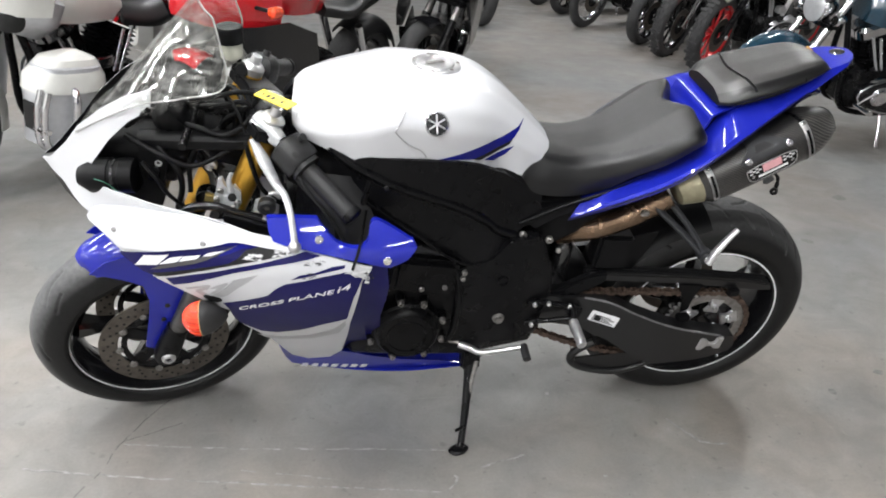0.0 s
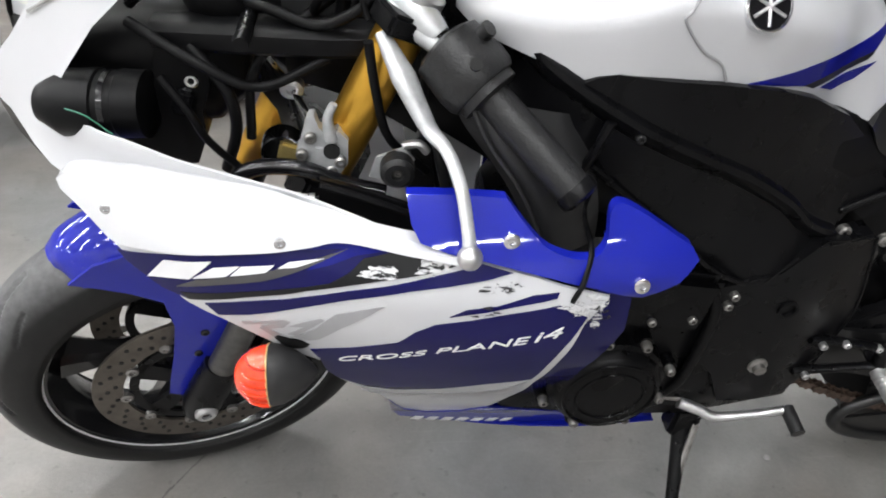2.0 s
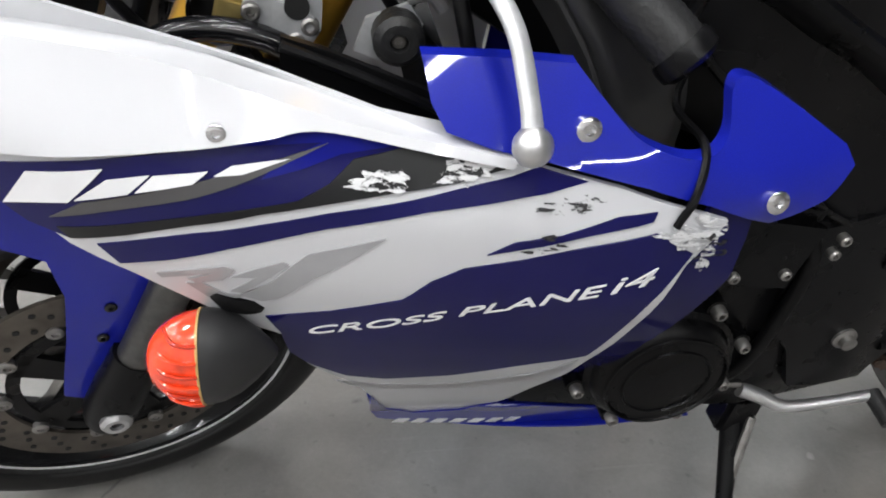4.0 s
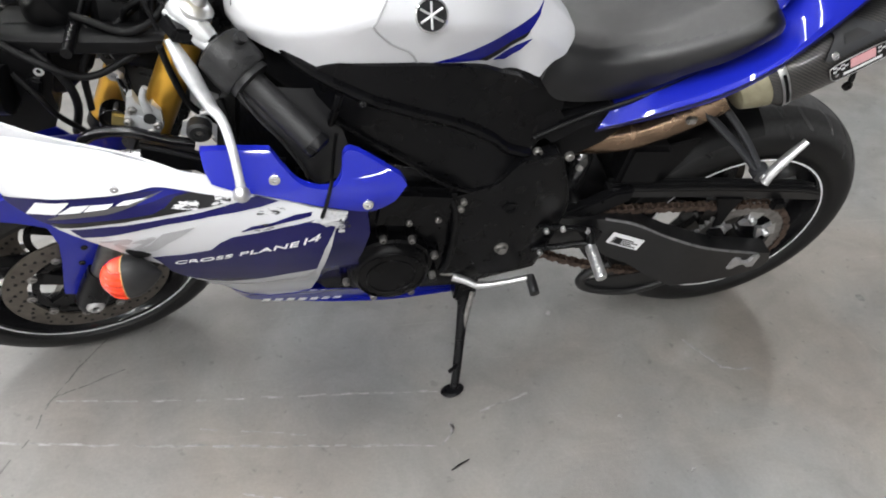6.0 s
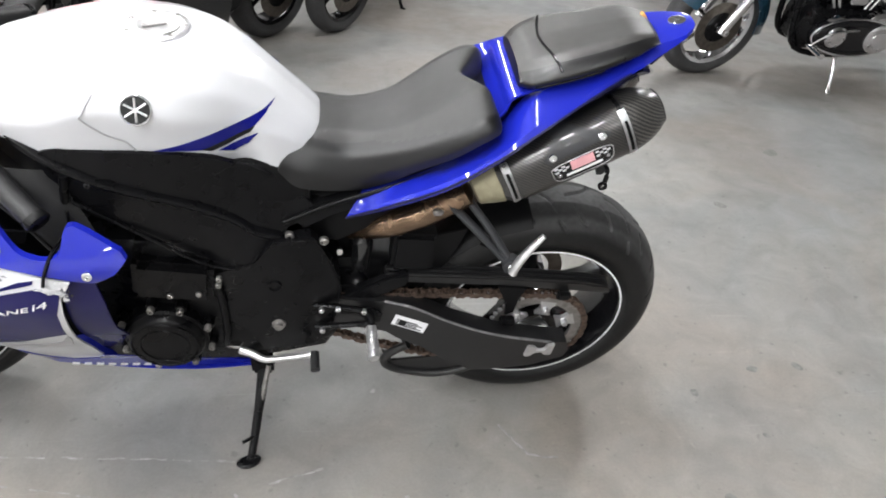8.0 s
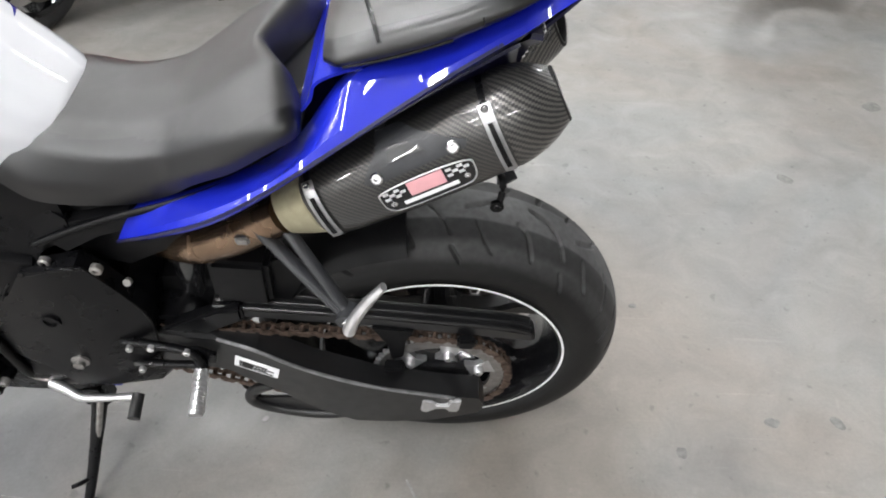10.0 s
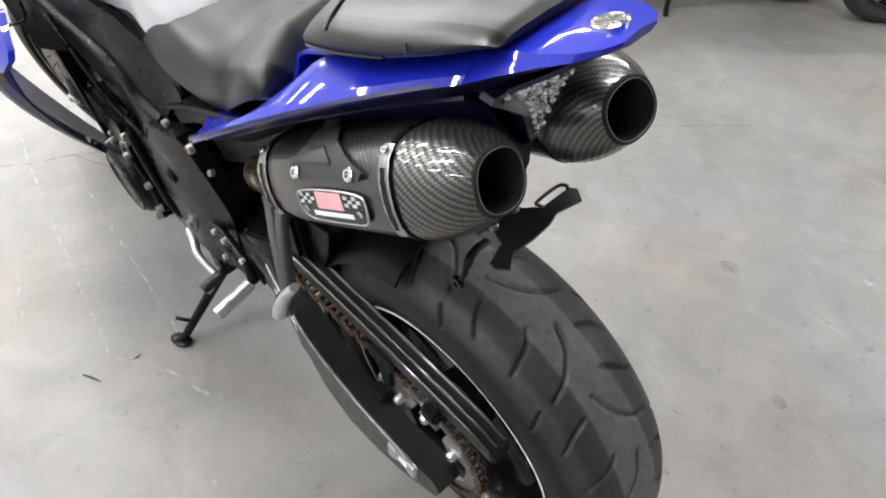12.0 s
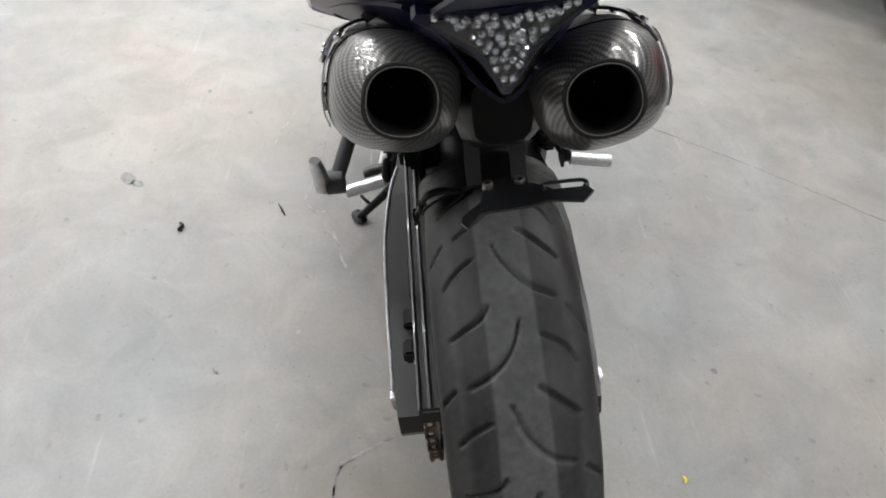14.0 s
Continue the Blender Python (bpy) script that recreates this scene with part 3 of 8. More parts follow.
# ---- wheels
def tyre_mesh(name, R, width, rim_r, rim_half, crown, grooves, repeats, rubber, parent, label, nu=760, ns=96, depth=0.0055):
    """A tyre with its tread grooves cut in; grooves: lines of (along, across) in metres within one repeat."""
    phis = np.linspace(-1, 1, ns) * radians(97)
    y = np.sin(phis) * width / 2
    r = R - crown * (1 - np.cos(phis))
    across = phis * (width / 2 + crown) / 2
    period = 2 * math.pi * R / repeats
    u = np.arange(nu) / nu * 2 * math.pi * R
    um, vm = np.meshgrid(u % period, across, indexing="ij")
    d = np.full(um.shape, 1.0)
    for line in grooves:
        pts = smooth_line([(a, b, 0) for a, b in line], 14)
        for p, q in zip(pts, pts[1:]):
            for shift in (-period, 0, period):
                ax, ay = p.x + shift, p.y
                bx, by = q.x - p.x, q.y - p.y
                t = np.clip(((um - ax) * bx + (vm - ay) * by) / (bx * bx + by * by + 1e-12), 0, 1)
                d = np.minimum(d, np.hypot(um - ax - t * bx, vm - ay - t * by))
    cut = depth * np.clip((0.0034 - d) / 0.0014, 0, 1)
    rr = r[None, :] - cut * np.cos(phis)[None, :]
    yy = y[None, :] - cut * np.sin(phis)[None, :]
    # side walls down to the rim
    low = [(r[0] - 0.012, y[0] * 0.985), (rim_r + 0.012, -rim_half - 0.006), (rim_r - 0.004, -rim_half), (rim_r - 0.012, -rim_half + 0.012)]
    ang = np.arange(nu) / nu * 2 * math.pi
    cols = [(np.full(nu, a), np.full(nu, b)) for a, b in low[::-1]] + [(rr[:, k], yy[:, k]) for k in range(ns)] + [(np.full(nu, a), np.full(nu, -b)) for a, b in low]
    R_ = np.stack([c[0] for c in cols], 1)
    Y_ = np.stack([c[1] for c in cols], 1)
    n = R_.shape[1]
    co = np.stack([R_ * np.cos(ang)[:, None], Y_, R_ * np.sin(ang)[:, None]], 2).reshape(-1, 3)
    i, k = np.meshgrid(np.arange(nu), np.arange(n - 1), indexing="ij")
    j = (i + 1) % nu
    faces = np.stack([i * n + k, j * n + k, j * n + k + 1, i * n + k + 1], 2).reshape(-1, 4)
    me = bpy.data.meshes.new(name)
    me.from_pydata(co.tolist(), [], faces.tolist())
    me.polygons.foreach_set("use_smooth", np.ones(len(faces), bool))
    me.materials.append(rubber)
    ob = new(name, me)
    ob.parent = parent
    return tagged(ob, label)


def rim_bm(r, half, hub, spokes=5, hub_half=0.05):
    prof = [(r - 0.004, -half), (r + 0.001, -half - 0.004), (r - 0.006, -half - 0.002), (r - 0.014, -half + 0.014), (r - 0.026, -half * 0.4), (r - 0.03, 0),
            (r - 0.026, half * 0.4), (r - 0.014, half - 0.014), (r - 0.006, half + 0.002), (r + 0.001, half + 0.004), (r - 0.004, half), (r - 0.016, 0)]
    bm = turned(prof, 72)
    turned([(hub, -hub_half), (hub, hub_half), (hub * 0.4, hub_half), (hub * 0.4, -hub_half)], 32, bm=bm)
    return bm


def add_spokes(wheel, r, hub, mat, spokes=5):
    for i in range(spokes):
        a = 2 * math.pi * (i + 0.3) / spokes
        d, s = Vector((math.cos(a), 0, math.sin(a))), Vector((-math.sin(a), 0, math.cos(a)))
        rings = []
        for f, w, h in ((0.0, 0.03, 0.03), (0.3, 0.017, 0.022), (0.7, 0.016, 0.02), (1.0, 0.026, 0.03)):
            c = d * (hub * 0.8 + f * (r - 0.024 - hub * 0.8))
            rings.append([c + s * w * p + Vector((0, h * q, 0)) for p, q in ((-1, -0.6), (-0.6, -1), (0.6, -1), (1, -0.6), (1, 0.6), (0.6, 1), (-0.6, 1), (-1, 0.6))])
        part("spoke", loft(rings), mat, wheel)


def disc_bm(r_out, r_in, y, thick=0.005, holes=36):
    bm = bmesh.new()
    n = 72
    turned([(r_out, y - thick / 2), (r_out, y + thick / 2), (r_in, y + thick / 2), (r_in, y - thick / 2)], n, bm=bm)
    return bm


def holes_bm(r_out, r_in, y, count):
    bm = bmesh.new()
    for i in range(count):
        a = 2 * math.pi * i / count
        rr = r_in + (r_out - r_in) * (0.25, 0.5, 0.75)[i % 3]
        c = Vector((math.cos(a) * rr, y, math.sin(a) * rr))
        loft([ring(c - Vector((0, 0.0036, 0)), (0, 1, 0), 0.0035, 8), ring(c + Vector((0, 0.0036, 0)), (0, 1, 0), 0.0035, 8)], bm=bm)
    return bm


REAR_AXLE = Vector((1.415, 0, 0.318))
rw = part("rear_wheel", rim_bm(0.2185, 0.082, 0.055), BLACK_GLOSS, bike, "black five-spoke wheel with white rim tape")
rw.location = REAR_AXLE
add_spokes(rw, 0.2185, 0.055, BLACK_GLOSS)
REAR_GROOVES = [[(0.2707, -0.010), (0.2307, 0.005), (0.2064, 0.0253), (0.1959, 0.0484)], [(0.1646, 0.0074), (0.1314, -0.0036), (0.1057, -0.0259), (0.093, -0.0488)], [(0.1845, -0.0232), (0.1695, -0.0339), (0.1528, -0.0698)],
                [(0.2894, 0.0208), (0.27, 0.041), (0.2513, 0.064)], [(0.1461, 0.0282), (0.1324, 0.054), (0.1122, 0.069)], [(0.2519, -0.033), (0.2395, -0.055), (0.2234, -0.0733)],
                [(0.1825, 0.0656), (0.17, 0.08), (0.1537, 0.096)], [(0.2916, -0.0713), (0.284, -0.083), (0.2743, -0.097)]]
tyre_mesh("tyre", 0.322, 0.19, 0.2185, 0.080, 0.068, REAR_GROOVES, 10, REAR_RUBBER, rw, "wide worn black tyre with curved tread grooves", depth=0.006)
part("rim_stripe", turned([(0.2205, -0.0868), (0.2205, -0.0876), (0.2165, -0.0876), (0.2165, -0.0868)], 96), STRIPE, rw, "thin white rim tape")
part("rear_brake_disc", disc_bm(0.11, 0.075, 0.07), DISC, rw)
sp = part("rear_sprocket", turned([(0.113, -0.116), (0.113, -0.124), (0.088, -0.124), (0.088, -0.116)], 60), STEEL, rw, "worn steel sprocket")


def sprocket_detail():
    bm = bmesh.new()
    for i in range(47):
        a = 2 * math.pi * i / 47
        d = Vector((math.cos(a), 0, math.sin(a)))
        s = Vector((-d.z, 0, d.x))
        loft([[d * 0.112 + s * w + Vector((0, y, 0)) for w, y in ((-0.005, -0.1235), (0.005, -0.1235), (0.005, -0.1165), (-0.005, -0.1165))],
              [d * 0.121 + s * w + Vector((0, y, 0)) for w, y in ((-0.002, -0.123), (0.002, -0.123), (0.002, -0.117), (-0.002, -0.117))]], bm=bm)
    for i in range(6):
        a = 2 * math.pi * i / 6 + 0.35
        d = Vector((math.cos(a), 0, math.sin(a)))
        s = Vector((-d.z, 0, d.x))
        loft([[d * q + s * w * k + Vector((0, y, 0)) for k, y in ((-1, -0.1245), (1, -0.1245), (1, -0.114), (-1, -0.114))] for q, w in ((0.05, 0.02), (0.066, 0.011), (0.094, 0.02))], bm=bm)
    return bm


part("sprocket_carrier", sprocket_detail(), ALU, rw)
for i in range(6):
    a = 2 * math.pi * i / 6 + 0.35
    part("sprocket_nut", bolt((math.cos(a) * 0.07, -0.124, math.sin(a) * 0.07), (0, -1, 0), 0.0085, 0.012), ALU, rw)

# ---- steering: everything in front turns about one axis
RAKE, STEER = 25.5, 16.8
AXIS_FOOT = Vector((0.012, 0, 0.295))
AXIS = Vector((math.sin(radians(RAKE)), 0, math.cos(radians(RAKE))))
TURNED = Matrix.Translation(AXIS_FOOT) @ Matrix.Rotation(radians(STEER), 4, AXIS) @ Matrix.Translation(-AXIS_FOOT)
FRONT_AXLE = Vector((-0.02, 0, 0.2955))

fw = part("front_wheel", rim_bm(0.2185, 0.046, 0.035, hub_half=0.04), BLACK_GLOSS, bike, "black five-spoke wheel with white rim tape")
fw.matrix_basis = TURNED @ Matrix.Translation(FRONT_AXLE)
add_spokes(fw, 0.2185, 0.035, BLACK_GLOSS)
FRONT_GROOVES = [[(0.0, 0.006), (0.05, 0.018), (0.09, 0.04)], [(0.095, -0.006), (0.145, -0.018), (0.185, -0.04)], [(0.03, 0.05), (0.055, 0.058), (0.085, 0.07)],
                 [(0.125, -0.05), (0.15, -0.058), (0.18, -0.07)]]
tyre_mesh("tyre", 0.30, 0.124, 0.2185, 0.046, 0.062, FRONT_GROOVES, 10, FRONT_RUBBER, fw, "worn black tyre with curved tread grooves", nu=640, ns=72, depth=0.005)
part("rim_stripe", turned([(0.2205, -0.0508), (0.2205, -0.0517), (0.2165, -0.0517), (0.2165, -0.0508)], 96), STRIPE, fw, "thin white rim tape")
for s in (-1, 1):
    dk = part("brake_disc", disc_bm(0.155, 0.112, s * 0.066), DISC, fw, "drilled brake disc with brown patina")
    # disc holes are dark plugs, their shade put into the colour
    tagged(part("hole_pattern", holes_bm(0.155, 0.112, s * 0.066, 66), SOOT_AND_HOLES, fw), kind="stuff")
    bmc = bmesh.new()
    turned([(0.104, s * 0.062), (0.104, s * 0.066), (0.09, s * 0.066), (0.09, s * 0.062)], 48, bm=bmc)
    for i in range(5):
        a = 2 * math.pi * i / 5
        d, q = Vector((math.cos(a), 0, math.sin(a))), Vector((-math.sin(a), 0, math.cos(a)))
        loft([[d * rr + q * w * k + Vector((0, s * yy, 0)) for k, yy in ((-1, 0.06), (1, 0.06), (1, 0.066), (-1, 0.066))] for rr, w in ((0.03, 0.014), (0.1, 0.018))], bm=bmc)
    part("disc_carrier", bmc, BLACK_FRAME, fw)
    for i in range(10):
        a = 2 * math.pi * i / 10
        part("disc_button", bolt((math.cos(a) * 0.109, s * 0.068, math.sin(a) * 0.109), (0, s, 0), 0.009, 0.004), STEEL, fw)


def steered(name, bm, mat, label="", parent=bike, sharp=38):
    return part(name, bent(bm, TURNED), mat, parent, label, sharp)


def on_fork(y, along, off=0.0):
    """A point on the fork leg at y; along: metres up from the axle; off: metres to the rear."""
    side = Vector((math.cos(radians(RAKE)), 0, -math.sin(radians(RAKE))))
    return FRONT_AXLE + Vector((0, y, 0)) + AXIS * along + side * off


for s in (-1, 1):
    leg = steered("fork_leg", rod(on_fork(s * 0.103, 0.30), on_fork(s * 0.103, 0.70), 0.0265, 24), GOLD, "gold anodised upside-down fork tube")
    steered("fork_seal", rod(on_fork(s * 0.103, 0.285), on_fork(s * 0.103, 0.31), 0.029, 20), BLACK_PLASTIC)
    steered("fork_slider", rod(on_fork(s * 0.103, 0.02), on_fork(s * 0.103, 0.30), 0.0215, 20), DARK_STEEL, "dull dark fork slider")
    steered("axle_clamp", loft([ring(on_fork(s * 0.1, a), AXIS, r, 16, (0, 1, 0)) for a, r in ((-0.03, 0.024), (-0.01, 0.03), (0.03, 0.03), (0.09, 0.026))]), BLACK_FRAME)
    steered("fork_cap", loft([ring(on_fork(s * 0.103, a), AXIS, r, 20, (0, 1, 0)) for a, r in ((0.69, 0.026), (0.715, 0.026), (0.722, 0.02), (0.724, 0.012), (0.742, 0.011), (0.744, 0.006))]),
            ALU, "bright silver fork cap with adjuster")
    # caliper behind the leg
    steered("brake_caliper", bent(box(-0.032, 0.032, -0.035, 0.035, -0.055, 0.055, 0.012), Matrix.Translation(on_fork(s * 0.075, 0.13, 0.075)) @ pose(0, 0, 0, 0, RAKE, 0)),
            BLACK_FRAME, "black radial brake caliper")
    for k in (-0.045, 0.045):
        steered("caliper_bolt", bolt(on_fork(s * 0.112, 0.13 + k, 0.06), (0, s, 0), 0.008, 0.006), ALU)
steered("axle_nut", bolt(FRONT_AXLE + Vector((0, -0.12, 0)), (0, -1, 0), 0.017, 0.014), ALU)

# front mudguard: a hood over the tyre and a leg down each fork
HOOD = []
for deg, w, r in ((117, 0.034, 0.312), (112, 0.056, 0.32), (100, 0.07, 0.324), (84, 0.074, 0.326), (66, 0.072, 0.326), (52, 0.064, 0.325)):
    a = radians(deg)
    row = []
    for f in (-1, -0.86, -0.5, 0, 0.5, 0.86, 1):
        rr = r - 0.05 * abs(f) ** 3
        row.append((FRONT_AXLE.x + math.cos(a) * rr, w * f, FRONT_AXLE.z + math.sin(a) * rr))
    HOOD.append(row)
guard = steered("front_mudguard", sheet(HOOD, 25, 30), BLUE, "glossy blue front mudguard")
LEG = [(-0.135, 0.575), (-0.10, 0.60), (-0.04, 0.612), (0.03, 0.60), (0.062, 0.55), (0.066, 0.47), (0.058, 0.435), (0.035, 0.36), (0.017, 0.29), (0.005, 0.276), (-0.05, 0.30), (-0.066, 0.312), (-0.06, 0.34),
       (-0.042, 0.41), (-0.03, 0.47), (-0.035, 0.515), (-0.07, 0.54)]
for s in (-1, 1):
    g = panel(LEG, lambda x, z: 0.072 + 0.016 * min(1, max(0, (0.56 - z) / 0.1)), 0.004, side=s, grid=0.03, round_edge=0.001)
    steered("mudguard_leg", g, BLUE, "glossy blue fork guard", guard)
    for k in (0.40, 0.445):
        steered("mudguard_screw", bolt((k * 0.35 - 0.15, s * 0.0885, k), (0, s, 0), 0.006, 0.003), BLACK_GLOSS, "", guard)

# triple clamps, caps, tag, damper
def clamp_bm(along, thick):
    bm = bmesh.new()
    pts = [(-0.138, -0.032), (-0.138, 0.03), (-0.105, 0.042), (-0.05, 0.075), (0.0, 0.085), (0.05, 0.075), (0.105, 0.042), (0.138, 0.03), (0.138, -0.032), (0.105, -0.042), (0.05, -0.02), (-0.05, -0.02), (-0.105, -0.042)]
    lo = [bm.verts.new(on_fork(y, along, o)) for y, o in pts]
    hi = [bm.verts.new(on_fork(y, along + thick, o)) for y, o in pts]
    bm.faces.new(lo)
    bm.faces.new(hi[::-1])
    for i in range(len(pts)):
        j = (i + 1) % len(pts)
        bm.faces.new((lo[i], lo[j], hi[j], hi[i]))
    bmesh.ops.recalc_face_normals(bm, faces=bm.faces)
    bmesh.ops.bevel(bm, geom=[e for e in bm.edges if e.calc_face_angle(0) > 1.0], offset=0.004, segments=2, affect="EDGES")
    return bm


yoke = steered("top_yoke", clamp_bm(0.672, 0.024), BLACK_FRAME, "black top yoke")
steered("lower_yoke", clamp_bm(0.44, 0.04), BLACK_FRAME)
steered("stem_nut", loft([ring(on_fork(0, a, 0.03), AXIS, r, 20, (0, 1, 0)) for a, r in ((0.69, 0.024), (0.71, 0.024), (0.714, 0.018), (0.714, 0.01), (0.705, 0.009))]), ALU, "round silver stem nut", yoke)
steered("ignition_lock", loft([ring(on_fork(0.0, a, 0.075), AXIS, r, 24, (0, 1, 0)) for a, r in ((0.66, 0.03), (0.705, 0.03), (0.712, 0.024), (0.712, 0.016), (0.704, 0.015))]), BLACK_PLASTIC, "", yoke)
TAG = Matrix.Translation((0.324, -0.114, 0.972)) @ pose(0, 0, 0, 6, 0, -43)
part("yellow_tag", bent(box(-0.047, 0.047, -0.0135, 0.0135, -0.0012, 0.0012, 0), TAG), YELLOW, yoke, "yellow plastic tag with dark marks")
tb = bmesh.new()
for k, (w, h) in enumerate(((0.004, 0.004), (0.007, 0.006), (0.007, 0.006), (0.003, 0.002), (0.006, 0.005))):
    box(-0.034 + k * 0.013, -0.034 + k * 0.013 + w, -h, h * 0.6, 0.0006, 0.0018, 0, tb)
tagged(part("tag_mark", bent(tb, TAG), BLACK_DECAL, yoke), kind="stuff")
res = part("fluid_reservoir", loft([ring((0.213, 0.13, z), (0, 0, 1), r, 24, (1, 0, 0)) for z, r in ((0.955, 0.02), (0.96, 0.025), (0.995, 0.026))]), RESERVOIR, bike, "clear brake fluid reservoir with black cap")
part("reservoir_cap", loft([ring((0.213, 0.13, z), (0, 0, 1), r, 24, (1, 0, 0)) for z, r in ((0.993, 0.03), (1.023, 0.03), (1.028, 0.027))]), BLACK_PLASTIC, res)
part("reservoir_stay", tube([(0.235, 0.11, 0.95), (0.225, 0.125, 0.955), (0.213, 0.13, 0.957)], 0.006, 8), BLACK_FRAME, res)

# left clip-on, switch block, grip and bent lever, in place
BAR_A, BAR_B = Vector((0.315, -0.125, 0.905)), Vector((0.474, -0.25, 0.778))
BAR_D = (BAR_B - BAR_A).normalized()


def on_bar(f):
    return BAR_A.lerp(BAR_B, f)


UNSTEER = TURNED.inverted()


def bar_set(side):
    """A clip-on with its grip; the left one as it stands, the right one its mirror about the steering."""
    def fix(bm):
        if side > 0:
            bent(bm, UNSTEER)
            mirrored(bm)
            bent(bm, TURNED)
        return bm
    bar = part("handlebar", fix(rod(on_bar(-0.12), on_bar(0.35), 0.0115, 16)), BLACK_FRAME, bike, "black clip-on handlebar with rubber grip")
    part("bar_clamp", fix(loft([ring(on_bar(f), BAR_D, r, 18) for f, r in ((-0.2, 0.014), (-0.15, 0.019), (0.02, 0.018), (0.1, 0.014))])), CAST if side < 0 else BLACK_FRAME, bar, "cast aluminium bar clamp")
    part("switch_block", fix(loft([ring(on_bar(f), BAR_D, r, 20, power=3.0) for f, r in ((0.13, 0.026), (0.15, 0.034), (0.30, 0.037), (0.36, 0.036), (0.385, 0.033))])), GRIP, bar, "black switch block")
    part("block_flange", fix(loft([ring(on_bar(f), BAR_D, r, 20, power=2.6) for f, r in ((0.38, 0.024), (0.385, 0.0305), (0.425, 0.0305), (0.435, 0.024))])), GRIP, bar)
    part("block_hole", fix(rod(on_bar(0.27) + Vector((0.004, -0.028, 0.016)), on_bar(0.27) + Vector((0.004, -0.038, 0.024)), 0.0062, 14)), SOOT_AND_HOLES, bar)
    part("switch_button", fix(rod(on_bar(0.22) + Vector((0.02, -0.004, 0.028)), on_bar(0.24) + Vector((0.024, -0.006, 0.04)), 0.0085, 10)), GRIP, bar)
    rings = []
    for i in range(45):
        f = 0.42 + 0.52 * i / 44
        rings.append(ring(on_bar(f), BAR_D, 0.0192 + (0.0006 if i % 2 else 0.0), 24))
    part("grip", fix(loft(rings)), GRIP, bar, "worn black ribbed rubber grip")
    part("bar_end", fix(loft([ring(on_bar(f), BAR_D, r, 18) for f, r in ((0.93, 0.0208), (0.95, 0.0222), (0.985, 0.0218), (1.0, 0.017))])), BLACK_FRAME, bar)
    return bar, fix


lbar, _ = bar_set(-1)
rbar, fixr = bar_set(1)
part("lever_perch", tube([(0.27, -0.10, 0.925), (0.285, -0.12, 0.915), (0.315, -0.135, 0.895), (0.335, -0.15, 0.885)], (0.006, 0.010, 0.011, 0.009), 14), CAST, lbar, "cast silver lever perch")
part("clutch_lever", tube([(0.275, -0.135, 0.895), (0.297, -0.165, 0.862), (0.321, -0.196, 0.825), (0.338, -0.222, 0.815), (0.349, -0.26, 0.80), (0.355, -0.29, 0.772), (0.357, -0.304, 0.755)],
     (0.008, 0.0145, 0.010, 0.0075, 0.0068, 0.0066, 0.0072), 14, squash=0.72), CAST, lbar, "bent silver-white clutch lever")
ball = bmesh.new()
bmesh.ops.create_uvsphere(ball, u_segments=16, v_segments=10, radius=0.0125, matrix=Matrix.Translation((0.357, -0.306, 0.751)))
part("lever_ball", ball, ALU, lbar)
part("clutch_cable", tube([(0.262, -0.13, 0.905), (0.245, -0.11, 0.95), (0.225, -0.08, 0.965), (0.22, -0.03, 0.92), (0.26, -0.01, 0.84)], 0.003, 8), BLACK_PLASTIC, lbar)
part("brake_lever", fixr(tube([(0.275, -0.135, 0.905), (0.31, -0.19, 0.855), (0.35, -0.24, 0.81), (0.385, -0.29, 0.77)], (0.011, 0.009, 0.007, 0.006), 12)), ALU, rbar)

# ---- nose, screen and side fairing
NOSE_IN = [(0.086, 0.952), (0.039, 0.924), (-0.004, 0.885), (-0.049, 0.829), (-0.063, 0.808), (-0.067, 0.796), (-0.058, 0.787), (-0.03, 0.785), (0.013, 0.783), (0.096, 0.771), (0.16, 0.76), (0.232, 0.745), (0.30, 0.735)]
NOSE_OUT = [(0.36, 0.722), (0.24, 0.728), (0.1, 0.73), (0.0, 0.722), (-0.077, 0.715), (-0.11, 0.735), (-0.135, 0.765), (-0.17, 0.778), (-0.186, 0.783), (-0.16, 0.80), (-0.107, 0.852), (-0.071, 0.895), (-0.014, 0.941), (0.035, 0.969), (0.092, 0.989)]


def nose_half(x, z):
    """The band under the opening stands in from the wing and leans outwards at its top."""
    k = min(1.0, max(0.0, (x + 0.09) / 0.08)) * min(1.0, max(0.0, (0.3 - x) / 0.12))
    if z > 0.776:
        return fairing_half(x, z)
    return fairing_half(x, z) * (1 - k) + k * (fairing_half(x, 0.776) - 0.28 * (0.776 - z))


nose = part("nose_fairing", panel(NOSE_IN + NOSE_OUT, nose_half, 0.004, grid=0.012, round_edge=0.0015, lined=True), (WHITE, BLACK_PLASTIC), bike, "white nose fairing with scuffed edge")
part("nose_fairing_side", panel(NOSE_IN + NOSE_OUT, nose_half, 0.004, grid=0.012, side=1, round_edge=0.0015, lined=True), (WHITE, BLACK_PLASTIC), nose)
WING = [(-0.079, 0.717), (-0.06, 0.733), (-0.021, 0.745), (0.032, 0.756), (0.092, 0.759), (0.149, 0.757), (0.204, 0.747), (0.259, 0.738), (0.315, 0.732), (0.359, 0.727), (0.355, 0.722), (0.30, 0.728),
        (0.237, 0.733), (0.203, 0.726), (0.157, 0.716), (0.097, 0.703), (0.046, 0.692), (-0.004, 0.685), (-0.027, 0.693), (-0.055, 0.702), (-0.075, 0.708)]
WING = [(p.x, p.y) for p in smooth_line([(x, z, 0) for x, z in WING[:10]], 40)] + [(p.x, p.y) for p in smooth_line([(x, z, 0) for x, z in WING[10:]], 44)]
